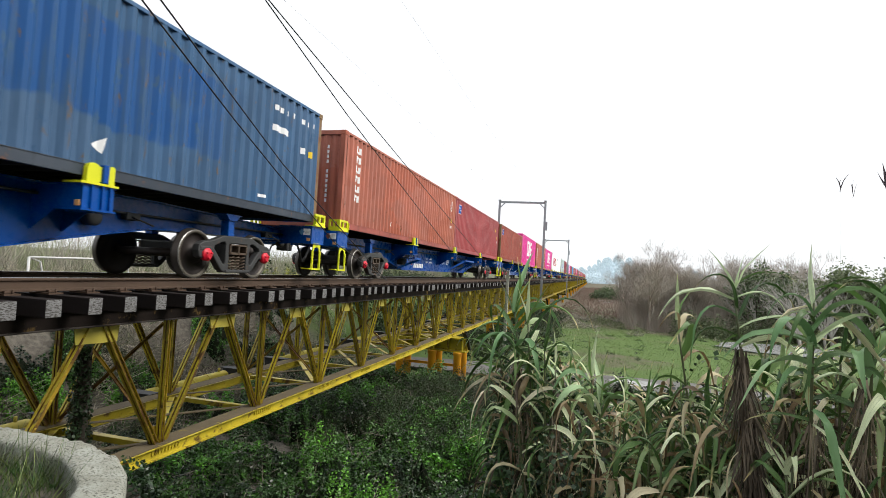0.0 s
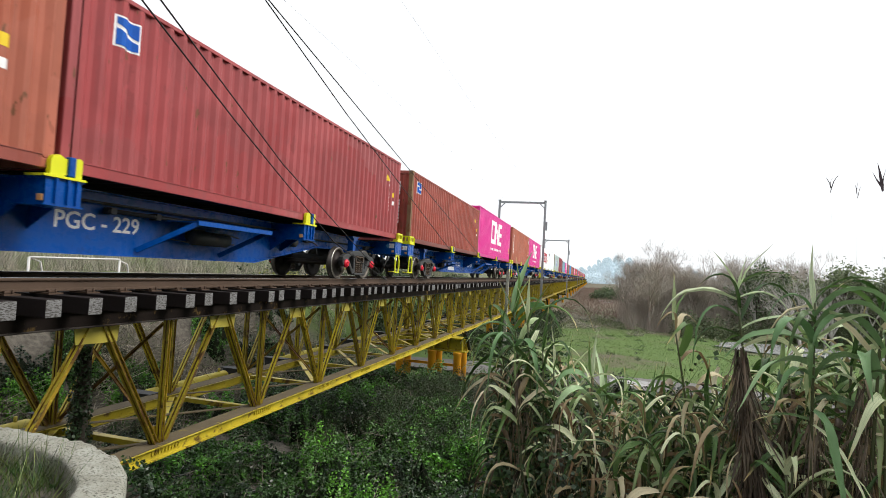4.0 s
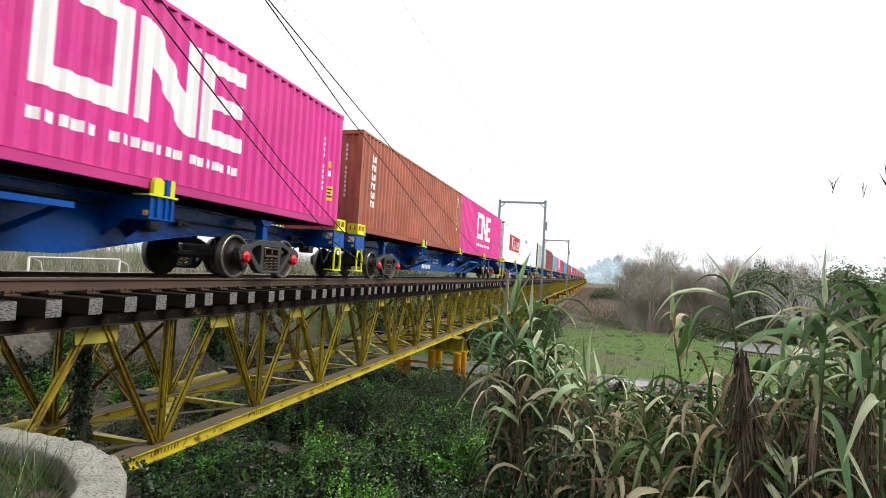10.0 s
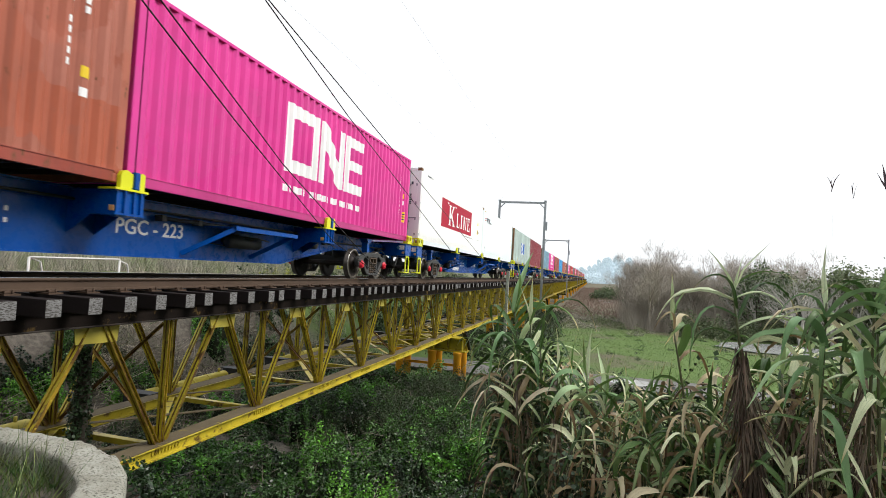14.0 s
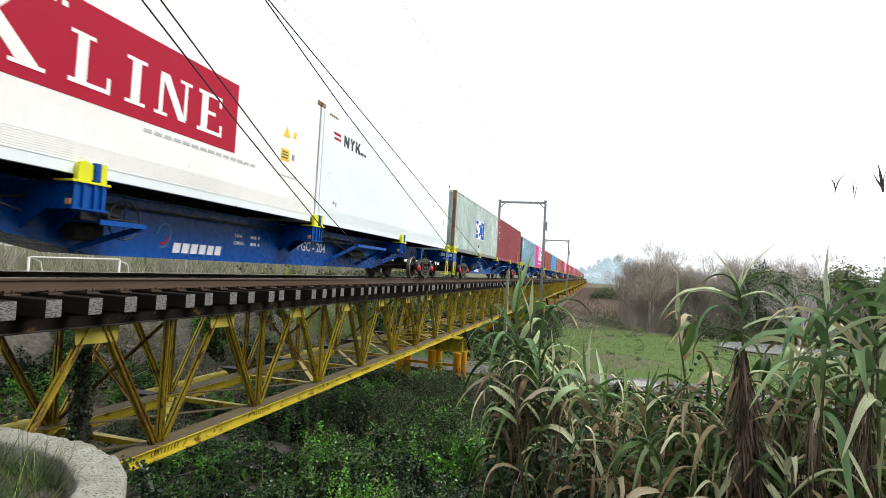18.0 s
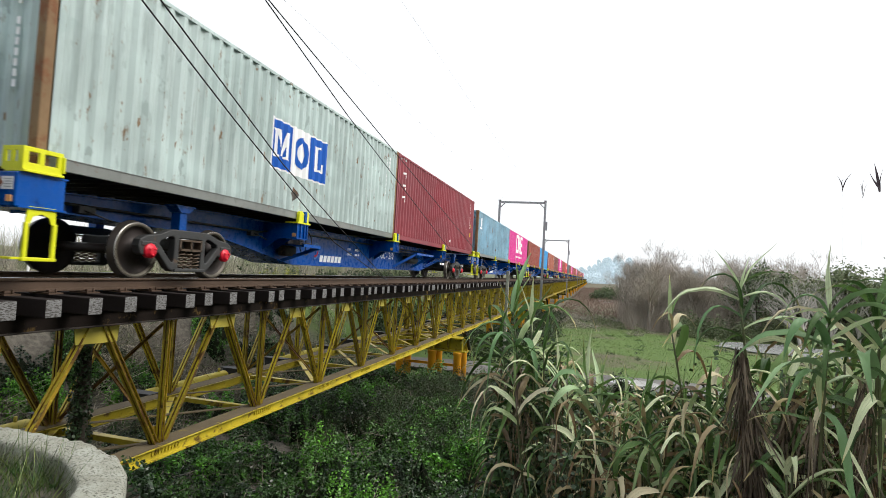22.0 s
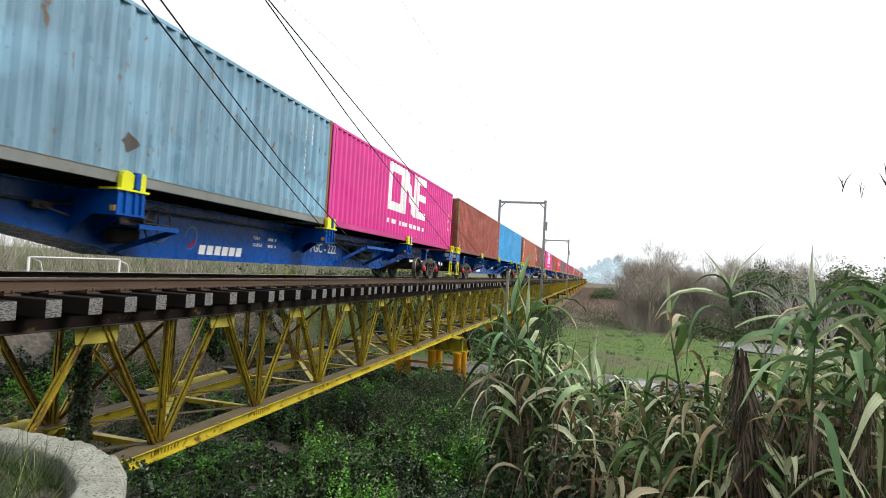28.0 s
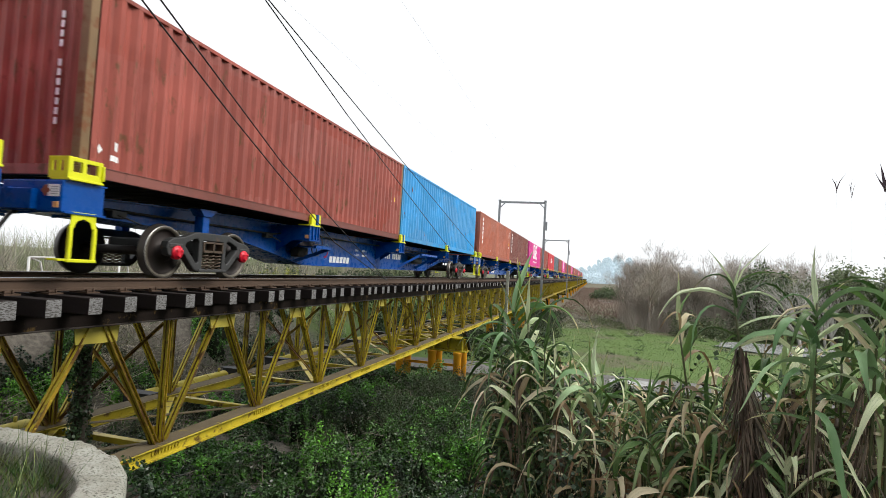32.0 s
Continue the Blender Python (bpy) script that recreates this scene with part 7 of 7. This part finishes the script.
def build_cane(x, y, top, leaves, seed, x_base=None, dry=0.2, gap=0.075, size=1.0, spear=True, order=ORDER, thin=1.0, plan=()):
    """A jointed stalk, leaves in two ranks from young upright ones down to hanging withered ones, and a spear at the tip."""
    r = random.Random(seed)
    x_base = x if x_base is None else x_base
    base = float(ground_z(x_base, y)) - 0.05
    h = top - base
    g = thing("giant_cane", "tall giant cane stalk with drooping grey-green leaves", "cane", "giant canes on the bank", at=pose(x_base, y, base))
    dx, dy = x - x_base, r.uniform(-0.08, 0.08) * (thin > 0.5)
    curve = lambda t: Vector((dx * t ** 1.3, dy * t * t, h * t))
    bm = B()
    tube(bm, [curve(t / 8) for t in range(9)], [(0.012 - 0.0009 * t) * thin for t in range(9)], 7)
    part("stalk", bm, M["cane_stalk"], g)
    for z, heading, kind, s, mat in plan:
        lf = part("leaf", r.choice(CANE_LEAVES[(kind, mat)]), None, g)
        lf.matrix_basis = Matrix.Translation(curve((z - base) / h)) @ pose(0, 0, 0, r.gauss(0, 8), 0, heading) @ Matrix.Scale(s, 4)
    rank = r.uniform(-45, 45) if thin > 0.5 else 10
    for i in range(leaves):
        f = i / max(1, leaves - 1)
        t = 1 - (i * gap * r.uniform(0.85, 1.15)) / h
        if t < 0.05:
            continue
        kind = order[min(len(order) - 1, int(f * len(order) + r.uniform(-0.8, 0.8)))] if i else order[0]
        mat = "cane_head" if thin < 0.5 else "cane_dry" if r.random() < dry * (0.25 + 1.9 * f * f) else "cane_leaf"
        lf = part("leaf", r.choice(CANE_LEAVES[(kind, mat)]), None, g)
        s = r.uniform(0.8, 1.2) * size * (0.8 if i < 2 else 1)
        lf.matrix_basis = Matrix.Translation(curve(t)) @ pose(0, 0, 0, r.gauss(0, 16), r.gauss(0, 9), rank + 180 * (i % 2) + r.gauss(0, 32)) @ Matrix.Scale(s, 4)
    if spear:
        lf = part("leaf", r.choice(CANE_LEAVES[("spear", "cane_leaf")]), None, g)
        lf.matrix_basis = Matrix.Translation(curve(1.0)) @ pose(0, 0, 0, 0, r.gauss(-3, 4), r.uniform(0, 360)) @ Matrix.Scale(size * 0.9, 4)
    CANES.append((g, x_base, y, base))
    return g


# tallest stalks: top (x, y, z), foot x, leaves, size, withered share
HERO = [(7.05, 4.2, 0.10, 7.27, 15, 1.2, 0.10), (7.20, 4.15, 0.02, 7.32, 14, 1.15, 0.25), (6.97, 4.3, -0.18, 7.22, 13, 1.1, 0.3), (7.32, 4.0, -0.14, 7.39, 12, 1.0, 0.3),
        (7.42, 3.95, -0.26, 7.47, 11, 0.95, 0.3), (7.15, 4.0, -0.36, 7.27, 12, 1.05, 0.4), (7.65, 3.8, -0.26, 7.67, 9, 1.0, 0.1), (7.52, 3.9, -0.30, 7.57, 10, 0.95, 0.25),
        (7.74, 3.8, -0.42, 7.74, 10, 0.95, 0.15), (8.10, 3.4, 0.18, 8.34, 7, 0.85, 0.25), (8.31, 3.0, 0.38, 8.51, 6, 0.85, 0.2), (8.62, 2.85, 0.34, 8.63, 5, 0.9, 0.1),
        (8.83, 2.9, 0.36, 8.85, 12, 1.1, 0.1), (8.735, 3.0, 0.89, 8.80, 3, 0.24, 0.9), (8.82, 3.0, 0.87, 8.85, 3, 0.26, 0.9), (8.935, 3.0, 0.90, 8.96, 3, 0.36, 0.9),
        (8.88, 2.8, 0.28, 8.88, 11, 1.1, 0.15), (7.89, 3.8, -0.50, 7.92, 10, 0.95, 0.2), (8.01, 3.6, -0.40, 8.03, 10, 0.9, 0.3), (8.10, 3.5, -0.34, 8.11, 10, 0.9, 0.3),
        (8.18, 3.4, -0.30, 8.20, 10, 0.85, 0.35), (8.27, 3.3, -0.30, 8.28, 10, 0.85, 0.25), (8.35, 3.2, -0.22, 8.36, 10, 0.85, 0.3), (8.60, 3.1, -0.04, 8.61, 9, 0.85, 0.3), (8.78, 3.0, 0.06, 8.80, 9, 0.9, 0.2)]
# broad leaves of the best seen stalks: height, heading, form, size
PLANS = {0: [(0.10, 60, "up", 1.3), (0.06, 20, "flop", 1.1), (0.02, 10, "flop", 1.2), (-0.05, 200, "sag", 1.1), (-0.12, 240, "hang", 1.2), (-0.16, 300, "hang", 1.2), (-0.22, 190, "flop", 1.0), (-0.30, 330, "sag", 1.1)],
         6: [(-0.26, 270, "spear", 0.9), (-0.34, 200, "flop", 0.9), (-0.40, 350, "sag", 0.9), (-0.46, 220, "flop", 1.0), (-0.56, 250, "limp", 1.2)],
         8: [(-0.42, 100, "up", 0.9), (-0.46, 0, "flop", 0.8), (-0.52, 190, "kink", 0.9)],
         10: [(0.36, 175, "up", 0.55), (0.36, 10, "up", 0.68), (0.34, 30, "spear", 0.6), (0.33, 0, "sag", 0.7), (0.32, 182, "sag", 0.85), (0.24, 200, "hang", 0.8), (0.18, 0, "level", 0.7)],
         11: [(0.32, 270, "spear", 0.78), (0.27, 200, "flop", 0.75), (0.27, 335, "flop", 0.95), (0.22, 345, "flop", 0.9), (0.15, 186, "sag", 0.85), (0.14, 215, "flop", 0.85), (0.05, 205, "sag", 0.95), (0.0, 225, "sag", 0.9), (-0.02, 20, "sag", 0.8), (-0.14, 280, "limp", 1.3), (-0.2, 300, "limp", 1.2)],
         12: [(0.30, 330, "up", 0.7), (0.30, 350, "sag", 1.0), (0.22, 10, "sag", 1.0), (0.16, 190, "flop", 0.9), (0.02, 240, "flop", 0.9)]}
for i, (x, y, z, xb, n, s, dry) in enumerate(HERO):
    tip = n == 3
    extra = [(zz, az, kind, k, "cane_broad" if kind != "limp" or j % 2 else "cane_leaf") for j, (zz, az, kind, k) in enumerate(PLANS.get(i, ()))]
    build_cane(x, y, z, n, 500 + i, xb, dry, 0.014 if tip else (0.085 if i in (10, 11) else 0.066), s, not tip and i not in (6, 10, 11, 12, 16), ("spear", "spear", "spear") if tip else ORDER[3:] if i in (10, 11) else ORDER, 0.03 if tip else 1.0, extra)
rc = random.Random(77)
for x0, x1, y0, y1, z0, z1, count, size in ((6.9, 7.5, 4.2, 5.0, -1.1, -0.45, 12, 0.95), (7.5, 8.25, 3.9, 5.0, -1.25, -0.80, 18, 0.85), (8.0, 8.6, 2.9, 3.8, -0.75, -0.36, 16, 0.8), (8.5, 9.4, 2.7, 3.8, -0.6, -0.12, 18, 0.85), (8.55, 9.15, 3.05, 3.5, -0.12, 0.16, 11, 0.95), (7.9, 8.4, 3.3, 3.7, -0.62, -0.36, 9, 0.85)):
    for i in range(count):
        build_cane(rc.uniform(x0, x1), rc.uniform(y0, y1), rc.uniform(z0, z1), rc.randint(8, 11), rc.randint(0, 9999), None, 0.3, 0.065, size, False, ORDER[2:])


def leaf_heap(count, x0, x1, y0, y1, z0, z1, kinds):
    """Loose cane leaves filling the lower part of the stand."""
    out, r = [], random.Random(count)
    for i in range(count):
        vs, fs = r.choice(LEAF_FORMS[r.choice(kinds)])
        a, tilt = r.uniform(0, 6.283), r.gauss(0, 0.25)
        m = Matrix.Translation((r.uniform(x0, x1), r.uniform(y0, y1), r.uniform(z0, z1))) @ Matrix.Rotation(a, 4, "Z") @ Matrix.Rotation(tilt, 4, "Y") @ Matrix.Scale(r.uniform(0.6, 1.0), 4)
        mm = np.array(m)
        v = np.array(vs) @ mm[:3, :3].T + mm[:3, 3]
        out.append((v, np.array(fs)))
    return joined(out)


kinds = ("kink", "hang", "limp", "level", "hang")
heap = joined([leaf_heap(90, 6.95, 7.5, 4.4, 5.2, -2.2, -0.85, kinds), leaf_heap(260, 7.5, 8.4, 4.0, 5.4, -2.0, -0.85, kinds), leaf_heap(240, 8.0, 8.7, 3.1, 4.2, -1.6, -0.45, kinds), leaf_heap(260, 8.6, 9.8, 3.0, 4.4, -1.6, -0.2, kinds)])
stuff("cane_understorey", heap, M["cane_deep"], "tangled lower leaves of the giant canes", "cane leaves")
heap = joined([leaf_heap(40, 6.9, 7.5, 4.1, 5.0, -1.5, -0.5, ("limp",)), leaf_heap(90, 7.6, 8.4, 3.4, 4.4, -1.1, -0.42, ("limp", "hang", "kink")), leaf_heap(60, 8.1, 9.4, 2.8, 3.9, -1.2, -0.1, ("limp", "hang"))])
stuff("withered_leaves", heap, M["cane_dry"], "withered tan cane leaves hanging in the stand", "dead leaves")
heap = joined([leaf_heap(240, 6.95, 7.55, 4.15, 5.0, -2.0, -0.35, ("limp", "hang")), leaf_heap(300, 7.5, 8.4, 3.8, 5.2, -1.9, -0.62, ("limp", "hang", "limp")), leaf_heap(330, 8.1, 9.5, 3.0, 4.0, -1.5, -0.15, ("limp", "limp", "hang"))])
stuff("dead_leaf_mass", heap, M["cane_brown"], "dark brown dead leaves packed between the stalks", "dead leaves")


# ivy climbing the stalks, and dead sheaths hanging round them
def ivy_mass(centres, radii, heights, per, size):
    """Pointed folded leaves, two faces each side of the midrib, in tall mounds."""
    v, q = domes(centres, radii, heights, per, size, 0.25, 0.95)
    v = v.reshape(-1, 4, 3)
    a, s, b, o = v[:, 0], v[:, 1], v[:, 2], v[:, 3]
    n = len(a)
    mid = (a + b) / 2
    rows = np.stack([a, s * 0.92 + a * 0.08, s * 0.45 + b * 0.5 + mid * 0.05, b, o * 0.45 + b * 0.5 + mid * 0.05, o * 0.92 + a * 0.08], 1).reshape(-1, 3)
    i = np.arange(n)[:, None] * 6
    return rows, np.concatenate([np.concatenate([i, i + 1, i + 2, i + 3], 1), np.concatenate([i, i + 3, i + 4, i + 5], 1)])


c = [(7.12, 4.35), (7.28, 4.42), (7.36, 4.25), (7.06, 4.55), (7.5, 4.45), (7.7, 4.4), (7.3, 4.7), (7.95, 4.5)]
stuff("ivy_tangle", ivy_mass(c, RG.uniform(0.2, 0.28, 8), np.array([1.45, 1.45, 1.3, 1.3, 1.1, 1.0, 1.2, 0.95]), 9000, 0.032), M["ivy"], "dark ivy climbing among the canes", "ivy")
c = scatter(80, 7.2, 11, 3.5, 6.0, lambda x, y: True)
stuff("ivy_undergrowth", ivy_mass(c, RG.uniform(0.22, 0.42, len(c)), RG.uniform(0.4, 0.95, len(c)), 1500, 0.034), M["ivy"], "dark leafy undergrowth below the canes", "undergrowth")
c = [(8.3 + 0.2 * i, 3.8 + 0.25 * (i % 3)) for i in range(10)]
stuff("ivy_bank", ivy_mass(c, RG.uniform(0.22, 0.32, 10), RG.uniform(0.9, 1.45, 10), 3600, 0.034), M["ivy"], "dark ivy and creeper behind the canes", "ivy")
vq = []
for k, n, wide, reach in ((10, 760, 0.036, 0.84), (11, 200, 0.022, 0.7), (12, 320, 0.035, 0.8), (0, 260, 0.06, 0.8), (23, 300, 0.05, 0.9), (4, 160, 0.04, 0.8)):
    x, y, top, xb = HERO[k][:4]
    zb = float(ground_z(xb, y))
    t = RG.uniform(0.1, reach, n)
    a = RG.uniform(0, 6.283, n)
    rad = 0.012 + wide * (1 - t) ** 0.7
    base = np.column_stack([xb + (x - xb) * t ** 1.3 + rad * np.cos(a), y + rad * np.sin(a), zb + (top - zb) * t])
    d = unit(np.column_stack([0.10 * np.cos(a) - 0.2 * (x - xb), 0.10 * np.sin(a), -np.ones(n)]) + RG.normal(size=(n, 3)) * 0.2)
    vq.append(blade_quads(base, d, RG.uniform(0.10, 0.34, n), RG.uniform(0.004, 0.016, n)))
stuff("dead_sheaths", joined(vq), M["cane_dead"], "dead brown leaf sheaths hanging round the canes", "dead leaves")
# ---- concrete block at the bridge end ----
bm = B()
prism(bm, [(-1.5, 4.0), (2.33, 4.0), (2.9, 3.99), (3.48, 3.93), (3.9, 3.80), (4.23, 3.57), (4.52, 3.26), (4.76, 2.9), (4.9, 2.4), (4.55, 2.3), (4.42, 2.75), (4.24, 3.05), (4.04, 3.28), (3.80, 3.46), (3.5, 3.58), (3.2, 3.66), (2.0, 3.72), (-1.5, 3.72)][::-1], "z", -5.0, -1.30)
bmesh.ops.bevel(bm, geom=[e for e in bm.edges if all(v.co.z > -1.31 for v in e.verts)], offset=0.05, segments=3, affect="EDGES", profile=0.5)
for n in range(5):
    bmesh.ops.subdivide_edges(bm, edges=[e for e in bm.edges if e.calc_length() > 0.07 and all(v.co.x > 1.4 and v.co.z > -2.3 for v in e.verts)], cuts=1, use_grid_fill=True)
bmesh.ops.triangulate(bm, faces=[f for f in bm.faces if len(f.verts) > 4])
bm.normal_update()
for v in bm.verts:
    q = noise.fractal(v.co * 3.0, 1.0, 2.0, 5) * 0.022 + noise.fractal(v.co * 18.0, 0.8, 2.0, 3) * 0.014
    v.co += v.normal * q
for f in bm.faces:
    f.smooth = True
tagged(new("concrete_abutment", mesh_of("concrete_abutment", bm, M["concrete"])), "rounded weathered concrete abutment block with lichen", "concrete block")

# stay cables and overhead wires
cable("stay_cable", [(3.1, 1.5, 4.64), (2.6, 5.01, 3.47), (2.05, 8.9, 2.18), (1.66, 15.63, -0.02)], 0.011, "black stay cable slanting down to the track")
cable("stay_cable", [(3.08, 1.5, 4.43), (2.6, 4.76, 3.33), (2.25, 7.13, 2.53), (1.85, 11.54, 0.91), (1.66, 15.63, -0.02)], 0.011, "black stay cable slanting down to the track")
cable("stay_cable", [(2.97, 1.5, 5.1), (2.6, 7.01, 4.48), (2.0, 15.83, 3.5), (1.66, 33.3, 0.59)], 0.011, "black stay cable slanting down to the track")
cable("stay_cable", [(3.02, 1.5, 5.55), (2.6, 6.97, 4.46), (2.3, 10.84, 3.69), (1.8, 22.78, 1.18)], 0.011, "black stay cable slanting down to the track")
cable("overhead_wire", [(-1.65, 1.5, 8.2), (-1.65, 343.5, 8.2)], 0.002, "thin overhead line wire along the track")
cable("overhead_wire", [(1.87, 1.5, 8.2), (1.87, 343.5, 8.2)], 0.002, "thin overhead line wire along the track")

# white pipe barrier on the bank beyond the bridge
barrier = thing("pipe_barrier", "white-painted bent pipe barrier on the far bank", "barrier")
for y in (12.15, 15.3):
    bm = B()
    tube(bm, [(-8.0, y, -1.2), (-8.0, y, 0.09)], 0.035, 8)
    part("post", bm, M["pipe_white"], barrier)
    bm = B()
    tube(bm, [(-8.0, y, 0.09), (-8.1, y + 0.42, -0.03), (-8.1, y + 0.55, -0.5), (-8.1, y + 0.55, -1.2)], 0.025, 8)
    part("brace", bm, M["pipe_white"], barrier)
bm = B()
tube(bm, [(-8.0, 12.15, 0.09), (-8.0, 15.3, 0.13)], 0.03, 8)
part("top_bar", bm, M["pipe_white"], barrier)

# tufts of grass by the concrete
p = np.column_stack([RG.uniform(1.6, 4.3, 3600), RG.uniform(2.3, 3.66, 3600)])
p = p[(p[:, 0] + 0.9 * p[:, 1] < 6.82) & (np.sin(p[:, 0] * 9) + np.sin(p[:, 1] * 11 + p[:, 0] * 4) > -0.7)]
p = np.column_stack([p, ground_z(p[:, 0], p[:, 1])])
c = [(x, y) for x, y in scatter(60, 2.4, 4.3, 2.3, 3.4, lambda x, y: x + 0.9 * y < 6.8)]
stuff("weeds_by_the_block", domes(c, RG.uniform(0.06, 0.14, len(c)), RG.uniform(0.05, 0.14, len(c)), 3000, 0.035, 0.4), M["bramble"], "low leafy weeds against the concrete block", "weeds")
stuff("grass_tufts", blade_quads(p, unit(RG.normal(size=(len(p), 3)) * [0.55, 0.55, 0.1] + [0, 0, 1]), RG.uniform(0.08, 0.48, len(p)), RG.uniform(0.004, 0.012, len(p))), M["tuft"], "long grass against the concrete block", "grass")

motions()
